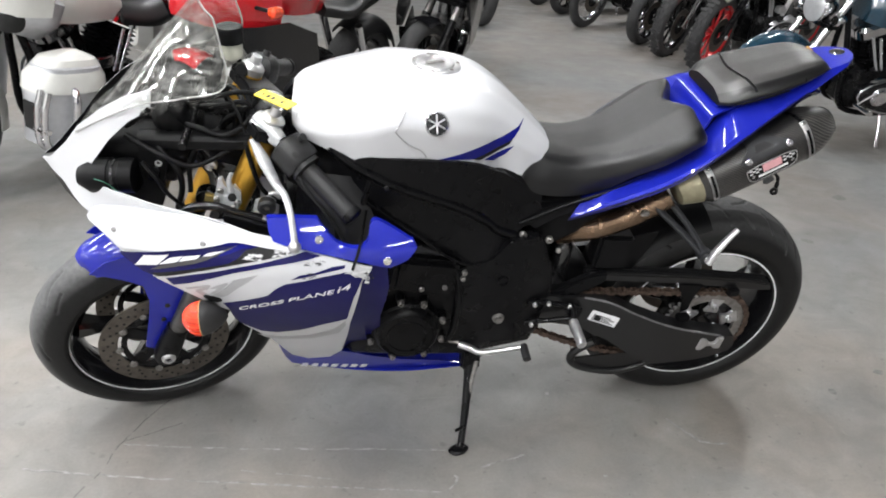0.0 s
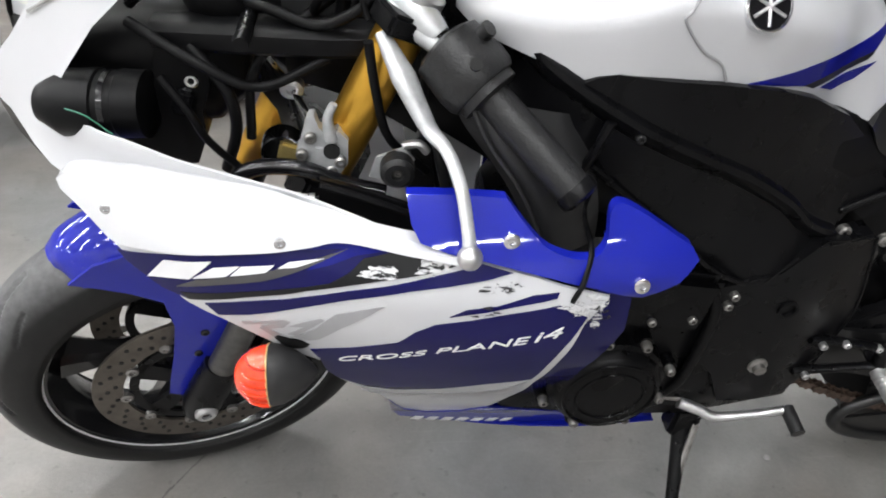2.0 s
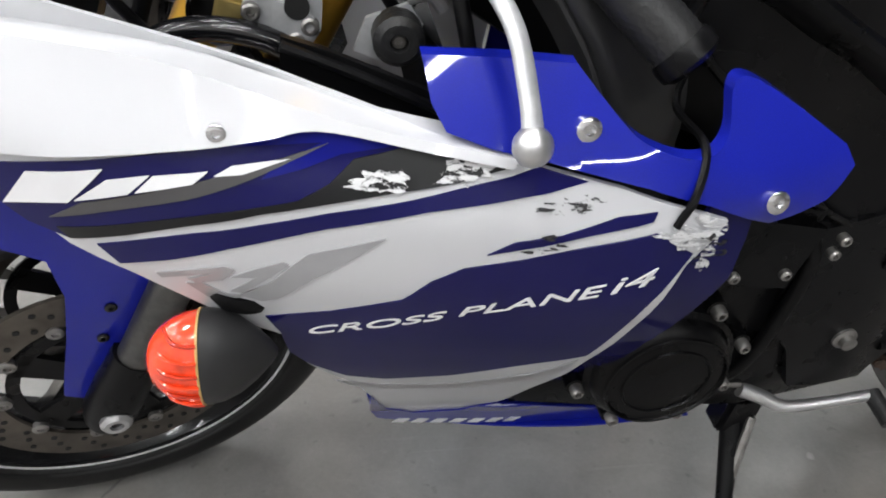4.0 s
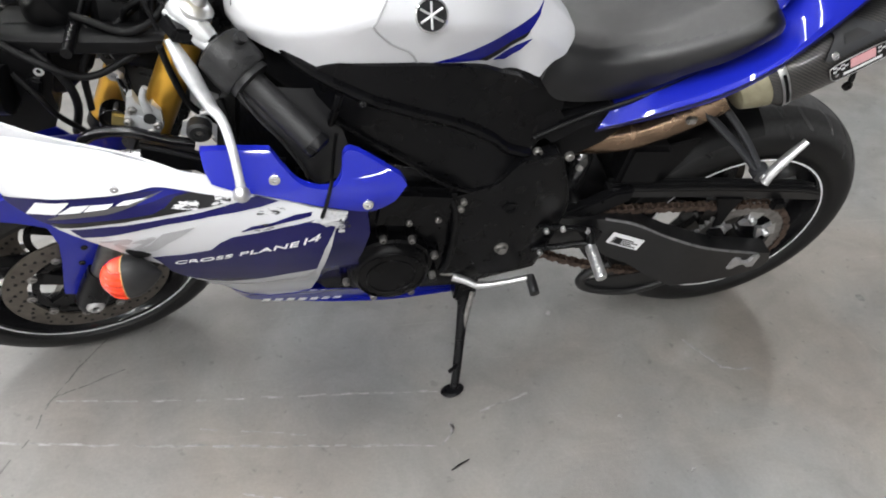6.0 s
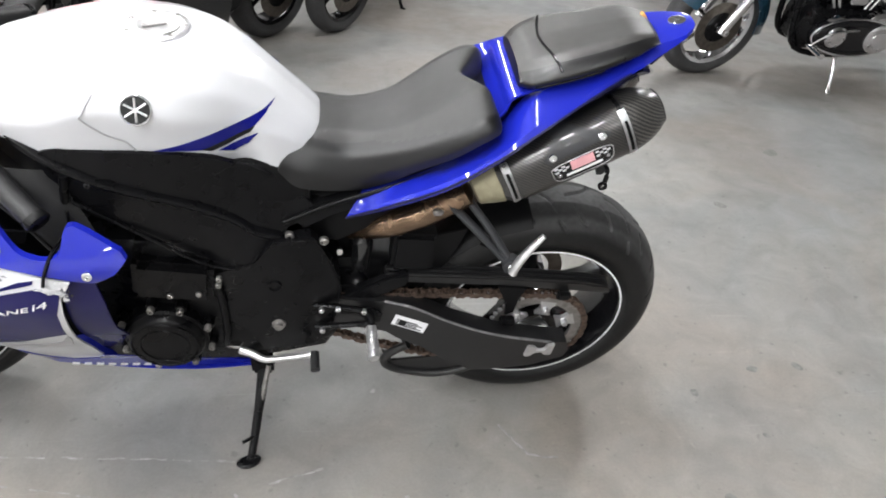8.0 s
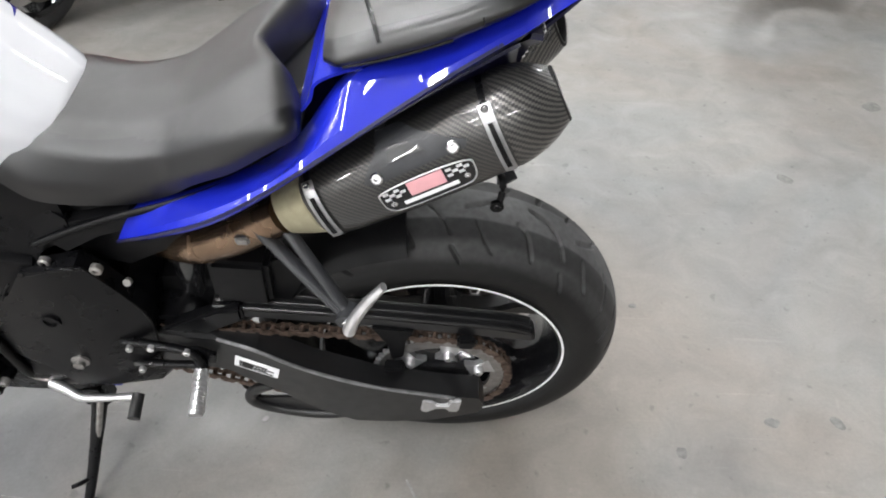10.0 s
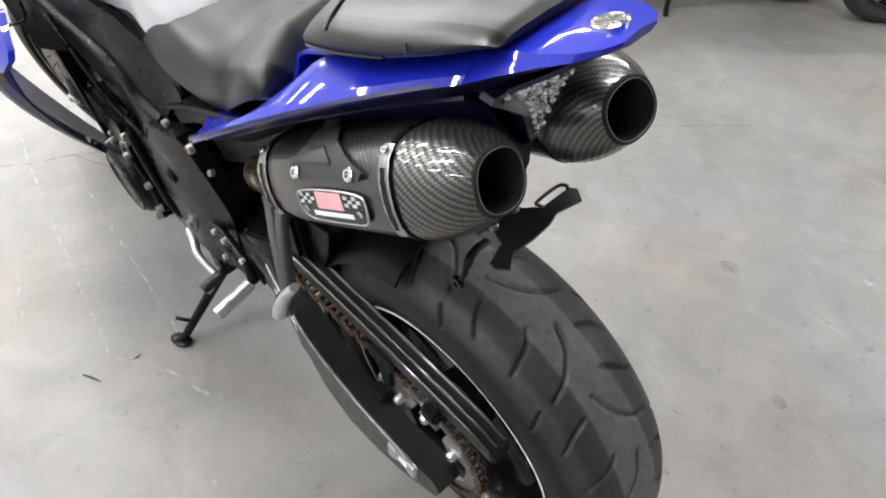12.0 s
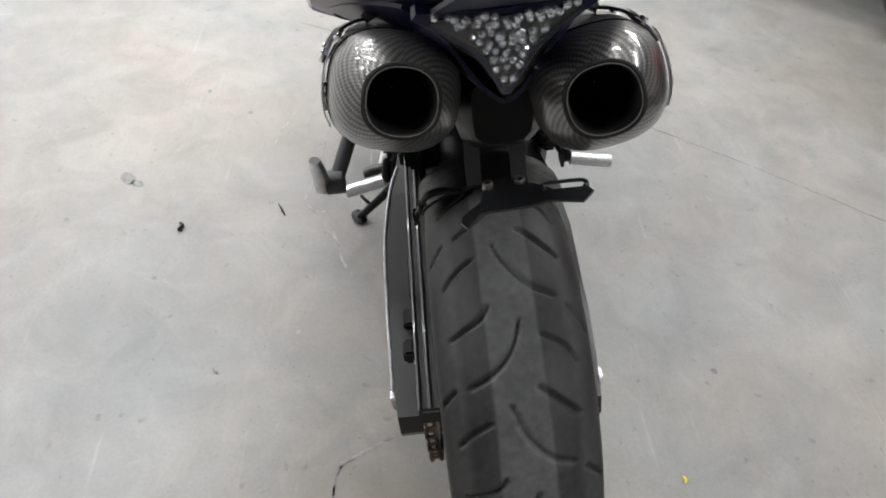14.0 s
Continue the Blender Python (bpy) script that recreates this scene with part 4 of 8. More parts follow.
SIDE = [(-0.045, 0.715), (-0.03, 0.69), (0.0, 0.66), (0.03, 0.642), (0.062, 0.617), (0.099, 0.602), (0.145, 0.576), (0.206, 0.54), (0.225, 0.475), (0.272, 0.40), (0.296, 0.33), (0.315, 0.25), (0.352, 0.225),
        (0.41, 0.235), (0.44, 0.30), (0.455, 0.42), (0.462, 0.506), (0.487, 0.656), (0.508, 0.691), (0.43, 0.711), (0.36, 0.722), (0.25, 0.735), (0.10, 0.735)]
BELLY = [(0.29, 0.355), (0.296, 0.25), (0.309, 0.205), (0.378, 0.174), (0.523, 0.146), (0.682, 0.138), (0.765, 0.15), (0.70, 0.175), (0.60, 0.20), (0.52, 0.235), (0.44, 0.30), (0.41, 0.24), (0.352, 0.23), (0.315, 0.26)]
PANEL = [(0.299, 0.772), (0.35, 0.7735), (0.399, 0.773), (0.416, 0.757), (0.433, 0.743), (0.449, 0.736), (0.472, 0.731), (0.490, 0.733), (0.501, 0.744), (0.506, 0.765), (0.520, 0.770), (0.549, 0.759), (0.593, 0.736), (0.601, 0.724),
         (0.582, 0.703), (0.546, 0.683), (0.525, 0.690), (0.491, 0.703), (0.445, 0.715), (0.403, 0.722), (0.374, 0.727), (0.342, 0.731), (0.313, 0.738), (0.304, 0.751)]
PANEL = [PANEL[0], PANEL[1]] + [(p.x, p.y) for p in smooth_line([(x, z, 0) for x, z in PANEL[2:13]], 40)] + PANEL[13:]
INNER = [(0.505, 0.692), (0.54, 0.682), (0.545, 0.62), (0.53, 0.50), (0.535, 0.36), (0.545, 0.24), (0.44, 0.27), (0.455, 0.42), (0.462, 0.506), (0.487, 0.656)]
for s in (-1, 1):
    side = part("side_fairing", panel(SIDE, fairing_half, 0.004, grid=0.018, side=s, round_edge=0.001), WHITE, bike, "white side fairing with navy graphics, scraped at the back corner")
    part("wing_panel", panel(WING, fairing_half, 0.03, off=0.011, grid=0.012, side=s, round_edge=0.005), WHITE, side, "white upper wing of the fairing")
    part("belly_pan", panel(BELLY, fairing_half, 0.004, off=0.002, grid=0.025, side=s), BLUE, side, "blue belly pan")
    part("blue_cover", panel(PANEL, lambda x, z: fairing_half(x, z) + 0.004 - 7.0 * (z - 0.732) ** 2 - 0.6 * max(0.0, x - 0.52) ** 2, 0.012, off=0.006, grid=0.01, side=s, round_edge=0.004), BLUE, side, "glossy blue cover with two screws")
    part("inner_fairing", panel(INNER, fairing_half, 0.004, off=-0.018, grid=0.03, side=s), NAVY, side)
    decals = [
        (NAVY, 0.0011, [(-0.012, 0.664), (0.072, 0.689), (0.117, 0.701), (0.160, 0.713), (0.201, 0.723), (0.237, 0.732), (0.306, 0.728), (0.360, 0.721), (0.323, 0.710), (0.281, 0.701), (0.240, 0.690), (0.198, 0.678), (0.155, 0.662), (0.107, 0.641), (0.064, 0.624), (0.034, 0.629), (-0.003, 0.653)]),
        (BLUE_DECAL, 0.0018, [(0.176, 0.716), (0.201, 0.722), (0.237, 0.731), (0.290, 0.7285), (0.278, 0.725), (0.249, 0.719), (0.225, 0.709), (0.200, 0.701), (0.208, 0.710), (0.238, 0.724)]),
        (BLACK_DECAL, 0.0018, [(0.222, 0.690), (0.241, 0.702), (0.257, 0.717), (0.290, 0.726), (0.306, 0.727), (0.360, 0.7205), (0.323, 0.710), (0.281, 0.701), (0.240, 0.690), (0.198, 0.678), (0.155, 0.662), (0.107, 0.641), (0.064, 0.6245), (0.056, 0.632), (0.109, 0.651), (0.165, 0.673)]),
        (DARK_GREY_DECAL, 0.0024, [(0.053, 0.640), (0.092, 0.657), (0.153, 0.682), (0.192, 0.700), (0.241, 0.724), (0.217, 0.715), (0.179, 0.702), (0.145, 0.688), (0.080, 0.661)]),
        (NAVY, 0.0011, [(0.083, 0.625), (0.154, 0.654), (0.198, 0.669), (0.240, 0.683), (0.281, 0.694), (0.323, 0.706), (0.356, 0.714), (0.374, 0.720), (0.406, 0.714), (0.381, 0.707), (0.344, 0.699), (0.302, 0.691), (0.240, 0.672), (0.174, 0.645), (0.132, 0.624), (0.096, 0.609)]),
        (NAVY, 0.0011, [(0.195, 0.570), (0.243, 0.587), (0.292, 0.612), (0.310, 0.634), (0.331, 0.648), (0.369, 0.658), (0.410, 0.672), (0.456, 0.685), (0.488, 0.667), (0.482, 0.648), (0.470, 0.614), (0.460, 0.56), (0.455, 0.527), (0.401, 0.495), (0.351, 0.460), (0.295, 0.439), (0.260, 0.443), (0.226, 0.478), (0.210, 0.505), (0.205, 0.545)]),
        (NAVY, 0.0011, [(0.345, 0.661), (0.362, 0.673), (0.392, 0.680), (0.428, 0.695), (0.454, 0.699), (0.452, 0.693), (0.409, 0.681), (0.380, 0.671)]),
        (GREY_DECAL, 0.0011, [(0.250, 0.421), (0.297, 0.408), (0.369, 0.423), (0.424, 0.470), (0.452, 0.516), (0.452, 0.492), (0.434, 0.44), (0.375, 0.399), (0.299, 0.391), (0.265, 0.400)]),
        (GREY_DECAL, 0.0011, [(0.121, 0.607), (0.171, 0.629), (0.178, 0.627), (0.169, 0.614), (0.149, 0.604), (0.143, 0.607), (0.163, 0.620), (0.124, 0.602)]),
        (GREY_DECAL, 0.0011, [(0.141, 0.602), (0.153, 0.606), (0.169, 0.597), (0.183, 0.597), (0.168, 0.588), (0.156, 0.587)]),
        (GREY_DECAL, 0.0011, [(0.174, 0.618), (0.190, 0.629), (0.211, 0.639), (0.215, 0.637), (0.196, 0.617), (0.182, 0.601), (0.172, 0.601), (0.192, 0.621)]),
        (GREY_DECAL, 0.0011, [(0.227, 0.648), (0.278, 0.669), (0.259, 0.650), (0.230, 0.625), (0.206, 0.598), (0.194, 0.592), (0.178, 0.597), (0.203, 0.619), (0.217, 0.637)]),
    ]
    for mat, lift, out in decals:
        part("graphic_stripe", panel(out, fairing_half, 0.0012, off=lift, grid=0.016, side=s), mat, side)
    for out in ([(0.045, 0.675), (0.100, 0.691), (0.071, 0.659), (0.020, 0.642)], [(0.101, 0.684), (0.130, 0.693), (0.114, 0.677), (0.076, 0.662)],
                [(0.132, 0.693), (0.167, 0.702), (0.157, 0.693), (0.119, 0.679)], [(0.182, 0.707), (0.217, 0.714), (0.188, 0.703), (0.171, 0.700)]):
        part("graphic_slash", panel(out, fairing_half, 0.0012, off=0.003, grid=0.02, side=s), WHITE_DECAL, side)
    for text, size, u0, u1 in (("CROSS PLANE", 0.019, 0.0, 0.855), ("i4", 0.025, 0.89, 1.0)):
        word = letters(text, size, 0.0004)
        xs = [v.co.x for v in word.verts]
        lo_x, span = min(xs), max(xs) - min(xs)
        for v in word.verts:
            u = u0 + (u1 - u0) * (v.co.x - lo_x) / span
            if s > 0:
                u = u1 + u0 - u
            x = 0.225 + 0.237 * u
            z = float(np.interp(x, (0.225, 0.281, 0.332, 0.376, 0.427, 0.462), (0.549, 0.573, 0.596, 0.612, 0.629, 0.642))) + v.co.y * 0.95
            v.co = Vector((x + s * v.co.y * -0.3, s * (fairing_half(x, z) + 0.0026 + v.co.z), z))
        part("lettering", word, WHITE_DECAL, side, "small white lettering")
    for k in range(7):
        x = 0.33 + k * 0.026
        q = [(x, 0.183 - k * 0.0035), (x + 0.015, 0.18 - k * 0.0035), (x + 0.022, 0.198 - k * 0.0035), (x + 0.007, 0.201 - k * 0.0035)]
        part("belly_bar", panel(q, fairing_half, 0.001, off=0.0032, grid=0.05, side=s), WHITE_DECAL, side, "white slanted bar")
    for x, z, o in ((-0.011, 0.719, 0.011), (0.174, 0.727, 0.011)):
        part("fairing_screw", bolt((x, s * (fairing_half(x, z) + o), z), (0, s, 0.2), 0.006, 0.003), CHROME, side)
    for x, z in ((0.403, 0.744), (0.539, 0.705)):
        part("cover_screw", bolt((x, s * (fairing_half(x, z) + (0.0095 if x < 0.5 else 0.0055)), z), (0, s, 0.3), 0.0085, 0.004), CHROME, side)

# scrapes on the left side where the paint is gone
rng = random.Random(4)
for cx, cz, wide, high, mat in ((0.385, 0.675, 0.022, 0.008, SCUFF_BLACK), (0.487, 0.684, 0.022, 0.014, SCUFF_WHITE), (0.495, 0.672, 0.016, 0.016, SCUFF_BLACK), (0.325, 0.716, 0.02, 0.0085, SCUFF_WHITE),
                                (0.275, 0.708, 0.024, 0.0075, SCUFF_WHITE), (0.40, 0.702, 0.03, 0.006, SCUFF_BLACK), (0.472, 0.687, 0.02, 0.004, SCUFF_WHITE), (0.497, 0.664, 0.006, 0.014, SCUFF_WHITE)):
    out = []
    for k in range(26):
        a = 2 * math.pi * k / 26
        f = rng.uniform(0.55, 1.1)
        out.append((cx + math.cos(a) * wide * f, cz + math.sin(a) * high * f + math.cos(a) * wide * 0.15))
    part("scrape", panel(out, fairing_half, 0.0008, off=0.0036 if mat is SCUFF_WHITE else 0.0046, grid=0.014), mat, bike, "scraped patch of bare plastic")

# windscreen
ARCS = []
for c, e in (((-0.12, 0.825), (-0.075, 0.085, 0.885)), ((-0.005, 0.947), (0.06, 0.128, 0.962)), ((0.06, 1.018), (0.15, 0.145, 0.985)), ((0.13, 1.09), (0.238, 0.146, 1.015)), ((0.185, 1.146), (0.225, 0.115, 1.13))):
    row = []
    for f in (-1, -0.7, -0.36, 0, 0.36, 0.7, 1):
        g = abs(f)
        row.append((c[0] + (e[0] - c[0]) * g ** 2.2, e[1] * f, c[1] + (e[2] - c[1]) * g ** 2.2))
    ARCS.append(row)
screen = part("windscreen", sheet(ARCS, 33, 33, 0.003), SCREEN, bike, "scuffed clear windscreen with a broken wavy lower edge")
edge = smooth_line([r[0] for r in ARCS], 12) + smooth_line(ARCS[-1], 12)[1:] + smooth_line([r[-1] for r in ARCS[::-1]], 12)[1:]
part("screen_edge", tube([tuple(p) for p in edge], 0.0015, 6, steps=70), LIT_EDGE, screen)
for s in (-1, 1):
    frill = bmesh.new()
    pts = [(0.07 + 0.155 * i / 16, s * (0.128 + 0.018 * i / 16 + 0.004 * math.sin(i * 2.4)), 0.962 + 0.03 * i / 16 - 0.012 - 0.009 * math.sin(i * 1.9)) for i in range(17)]
    top = [(p[0], s * (0.13 + 0.016 * i / 16), 0.972 + 0.032 * i / 16) for i, p in enumerate(pts)]
    a = [frill.verts.new(p) for p in pts]
    b = [frill.verts.new(p) for p in top]
    for i in range(16):
        frill.faces.new((a[i], a[i + 1], b[i + 1], b[i]))
    bmesh.ops.solidify(frill, geom=frill.faces[:], thickness=0.002)
    part("broken_edge", frill, SCREEN, screen)

# headlights and the dark works inside the nose
for s in (-1, 1):
    lampb = [(-0.165, 0.775), (-0.13, 0.772), (-0.105, 0.75), (-0.105, 0.722), (-0.135, 0.735), (-0.155, 0.755)]
    part("headlight", panel(lampb, lambda x, z: fairing_half(x, z) - 0.006, 0.01, grid=0.02, side=s), BLACK_GLOSS, nose, "dark headlight lens")
    lh = part("lamp_housing", loft([ring((x, s * 0.098, 0.79), (1, 0.1 * s, 0), r, 28) for x, r in ((-0.085, 0.02), (-0.06, 0.036), (-0.022, 0.038), (-0.02, 0.0355), (-0.002, 0.0355), (0.0, 0.037), (0.026, 0.0365), (0.03, 0.028))]), BLACK_PLASTIC, bike, "black round lamp housing")
    part("housing_ring", loft([ring((x, s * 0.098, 0.79), (1, 0.1 * s, 0), r, 28) for x, r in ((-0.014, 0.035), (-0.014, 0.0365), (-0.008, 0.0365), (-0.008, 0.035))]), BLACK_GLOSS, lh)
    part("wiring_box", panel([(0.04, 0.86), (0.092, 0.86), (0.09, 0.807), (0.077, 0.773), (0.078, 0.744), (0.063, 0.706), (0.025, 0.695), (-0.01, 0.715), (-0.04, 0.74), (-0.03, 0.78), (0.03, 0.80)], lambda x, z: 0.085, 0.05, grid=0.02, side=s, round_edge=0.006), BLACK_PLASTIC, bike)
    part("loom_clip", bent(box(-0.01, 0.01, -0.008, 0.008, -0.016, 0.016, 0.004), pose(0.06, s * 0.09, 0.79, 0, 20, 0)), BLACK_GLOSS, bike)
part("nose_liner", loft([ring((x, 0, z), (1, 0, 0), r, 20, power=4, squash=sq) for x, z, r, sq in ((-0.13, 0.79, 0.02, 1.0), (-0.09, 0.80, 0.055, 1.0), (0.0, 0.805, 0.075, 0.95), (0.09, 0.81, 0.075, 0.9), (0.13, 0.82, 0.05, 0.9))]), BLACK_PLASTIC, bike)
part("nose_stay", tube([(-0.06, 0, 0.85), (0.03, 0, 0.875), (0.12, 0, 0.885)], 0.014, 10), BLACK_FRAME, bike)
dash = part("dashboard", loft([ring(c, (1, 0, 0.7), r, 20, (0, 1, 0), power=4, squash=1.8) for c, r in (((0.085, 0, 0.87), 0.036), ((0.10, 0, 0.885), 0.044), ((0.125, 0, 0.905), 0.044), ((0.13, 0, 0.91), 0.038))]), BLACK_PLASTIC, bike, "black instrument panel")
for s in (-1, 1):
    part("ram_duct", loft([ring((x, s * y, z), (1, 0, 0), r, 18, power=4, squash=0.6) for x, y, z, r in ((0.04, 0.075, 0.865, 0.022), (0.12, 0.085, 0.868, 0.026), (0.22, 0.085, 0.865, 0.026), (0.31, 0.07, 0.86, 0.024))]), BLACK_PLASTIC, bike)
    part("screen_stay", tube([(0.02, s * 0.07, 0.89), (0.06, s * 0.11, 0.93), (0.085, s * 0.13, 0.955)], 0.006, 8), BLACK_FRAME, bike)
part("cross_brace", rod((0.14, -0.15, 0.885), (0.14, 0.15, 0.885), 0.008, 10), BLACK_FRAME, bike)
for pts, r, mat in ((((0.08, -0.1, 0.86), (0.115, -0.12, 0.82), (0.118, -0.115, 0.77), (0.10, -0.11, 0.715)), 0.0065, BLACK_PLASTIC),
                    (((0.02, -0.09, 0.88), (0.09, -0.12, 0.85), (0.15, -0.12, 0.825), (0.22, -0.1, 0.85)), 0.0055, BLACK_PLASTIC),
                    (((0.24, -0.03, 0.90), (0.19, -0.07, 0.875), (0.14, -0.09, 0.83), (0.13, -0.10, 0.75)), 0.0055, BLACK_PLASTIC),
                    (((0.05, -0.12, 0.835), (0.075, -0.13, 0.80), (0.09, -0.13, 0.765), (0.12, -0.12, 0.72)), 0.0045, BLACK_PLASTIC),
                    (((0.262, -0.145, 0.89), (0.27, -0.14, 0.83), (0.285, -0.13, 0.77), (0.33, -0.12, 0.72)), 0.005, BLACK_PLASTIC),
                    (((0.33, -0.15, 0.80), (0.34, -0.17, 0.76), (0.35, -0.18, 0.72)), 0.006, BLACK_PLASTIC),
                    (((0.105, -0.15, 0.705), (0.124, -0.15, 0.735), (0.155, -0.15, 0.746), (0.195, -0.15, 0.742), (0.235, -0.15, 0.724), (0.28, -0.15, 0.712)), 0.0095, BLACK_GLOSS),
                    (((0.12, -0.18, 0.715), (0.145, -0.18, 0.7235), (0.17, -0.18, 0.7225), (0.21, -0.18, 0.72), (0.25, -0.18, 0.71)), 0.0085, BLACK_GLOSS)):
    part("cable", tube(pts, r, 10), mat, bike)
for pts, r in ((((0.15, -0.07, 0.95), (0.205, -0.09, 0.965), (0.245, -0.09, 0.975), (0.275, -0.085, 0.97), (0.285, -0.08, 0.955), (0.262, -0.08, 0.935), (0.225, -0.08, 0.94), (0.20, -0.07, 0.92)), 0.0055),
               (((0.17, -0.06, 0.93), (0.22, -0.085, 0.945), (0.255, -0.09, 0.955), (0.27, -0.09, 0.945), (0.25, -0.08, 0.93), (0.21, -0.07, 0.90), (0.20, -0.05, 0.85)), 0.005),
               (((0.14, -0.02, 0.92), (0.19, -0.05, 0.935), (0.225, -0.06, 0.93), (0.235, -0.06, 0.89), (0.215, -0.05, 0.84)), 0.007),
               (((0.10, 0.02, 0.90), (0.17, -0.03, 0.915), (0.24, -0.05, 0.90), (0.28, -0.04, 0.86), (0.29, -0.03, 0.80)), 0.008),
               (((0.19, 0.04, 0.92), (0.225, 0.0, 0.945), (0.25, -0.04, 0.93), (0.245, -0.06, 0.88)), 0.006),
               (((0.11, -0.05, 0.89), (0.16, -0.085, 0.895), (0.21, -0.10, 0.885), (0.25, -0.11, 0.905), (0.275, -0.105, 0.93)), 0.006)):
    part("cable", tube(pts, r, 10), BLACK_PLASTIC, bike)
part("head_cover", loft([ring((x, 0, z), (1, 0, 0), r, 18, power=4, squash=1.1) for x, z, r in ((0.15, 0.84, 0.03), (0.17, 0.85, 0.055), (0.25, 0.83, 0.06), (0.32, 0.80, 0.07))]), BLACK_PLASTIC, bike)
clip = bmesh.new()
for k, r in ((0.0, 0.0095), (0.007, 0.0105), (0.014, 0.0098), (0.021, 0.0108)):
    loft([ring((0.176 + k + h, -0.181, 0.7225 - 0.1 * k), (1, 0, -0.08), r, 16) for h in (0, 0.0062)], bm=clip)
part("hose_clip", clip, ALU, bike)
part("green_wire", tube([(-0.04, -0.148, 0.812), (-0.02, -0.152, 0.806), (0.0, -0.15, 0.784)], 0.0009, 6), material("green_wire", (0.05, 0.2, 0.13), 0.4), bike)
part("sensor_bolt", bolt((0.071, -0.08, 0.81), (0, -1, 0.3), 0.008, 0.007), ALU, bike)
part("inner_cowl", panel([(0.212, 0.765), (0.24, 0.757), (0.33, 0.722), (0.42, 0.715), (0.41, 0.69), (0.31, 0.68), (0.281, 0.703), (0.233, 0.708), (0.21, 0.732)], lambda x, z: 0.2, 0.006, grid=0.03, round_edge=0.002), BLACK_PLASTIC, bike)
part("cowl_rib", tube([(0.212, -0.203, 0.76), (0.26, -0.203, 0.742), (0.33, -0.203, 0.712)], 0.004, 8), BLACK_PLASTIC, bike)

# cast bracket, link and small fittings on the fork, seen through the opening
brk = part("cast_bracket", panel([(0.197, 0.803), (0.205, 0.804), (0.209, 0.79), (0.219, 0.778), (0.229, 0.787), (0.240, 0.774), (0.239, 0.745), (0.229, 0.729), (0.211, 0.728), (0.189, 0.741), (0.183, 0.758), (0.189, 0.772)], lambda x, z: 0.142, 0.016, grid=0.02, round_edge=0.004), CAST, bike, "cast silver bracket on the fork")
part("bracket_arm", tube([(0.222, -0.14, 0.775), (0.219, -0.14, 0.80), (0.226, -0.14, 0.818)], (0.008, 0.0055, 0.0045), 10), CAST, brk)
part("bracket_step", panel([(0.205, 0.768), (0.22, 0.764), (0.234, 0.756), (0.234, 0.742), (0.22, 0.735), (0.204, 0.745)], lambda x, z: 0.147, 0.008, grid=0.02, round_edge=0.003), CAST, brk)
part("bracket_recess", loft([ring((0.222, y, 0.763), (0, 1, 0), 0.009, 16) for y in (-0.144, -0.1475)]), SOOT_AND_HOLES, brk)
for x, z in ((0.20, 0.779), (0.19, 0.758), (0.231, 0.749), (0.221, 0.738)):
    part("bracket_bolt", bolt((x, -0.143, z), (0, -1, 0), 0.0068, 0.006), STEEL, brk)
part("link_rod", rod((0.182, -0.10, 0.809), (0.201, -0.138, 0.797), 0.004, 10), CHROME, bike)
part("link_joint", loft([ring((0.179, y, 0.811), (0, 1, 0.2), r, 18) for y, r in ((-0.085, 0.013), (-0.10, 0.013), (-0.103, 0.009), (-0.103, 0.0055), (-0.097, 0.005))]), ALU, bike)
part("horn", turned([(0.0215, -0.012), (0.0235, -0.012), (0.0245, 0.0), (0.0245, 0.012), (0.021, 0.012)], 28, centre=(0.167, -0.118, 0.748)), CHROME, bike, "round horn with bright rim")
part("horn_face", turned([(0.001, -0.004), (0.015, -0.004), (0.0212, 0.0), (0.0212, 0.01), (0.001, 0.01)], 28, centre=(0.167, -0.118, 0.748)), BLACK_PLASTIC, bike)
part("horn_stud", bent(box(-0.011, 0.011, -0.008, 0.008, -0.014, 0.014, 0.003), pose(0.173, -0.124, 0.748, 0, 15, 0)), material("dull_brass", (0.42, 0.33, 0.13), 0.4, metal=0.8, grain=0.2), bike)
part("lock_bracket", panel([(0.262, 0.735), (0.285, 0.727), (0.30, 0.735), (0.312, 0.757), (0.30, 0.772), (0.27, 0.76)], lambda x, z: 0.152, 0.004, grid=0.03, round_edge=0.001), CAST, bike, "small silver bracket with rubber mount")
part("rubber_mount", loft([ring((0.293, y, 0.75), (0, 1, 0), r, 20) for y, r in ((-0.15, 0.019), (-0.168, 0.019), (-0.172, 0.014), (-0.172, 0.007), (-0.162, 0.006))]), GRIP, bike)
part("mount_bolt", bolt((0.293, -0.165, 0.75), (0, -1, 0), 0.0055, 0.004), STEEL, bike)
part("elbow_fitting", tube([(0.30, -0.15, 0.775), (0.315, -0.155, 0.78), (0.325, -0.155, 0.77)], 0.005, 8), ALU, bike)

# hanging indicator
def leaf_ring(x, half, dy):
    """An upright section across the indicator at x."""
    return [Vector((x, -0.272 + 0.02 * (x - 0.1) + math.sin(a) * half * 0.72 + dy, 0.541 + 0.04 * (x - 0.15) + math.cos(a) * half)) for a in [2 * math.pi * k / 28 for k in range(28)]]


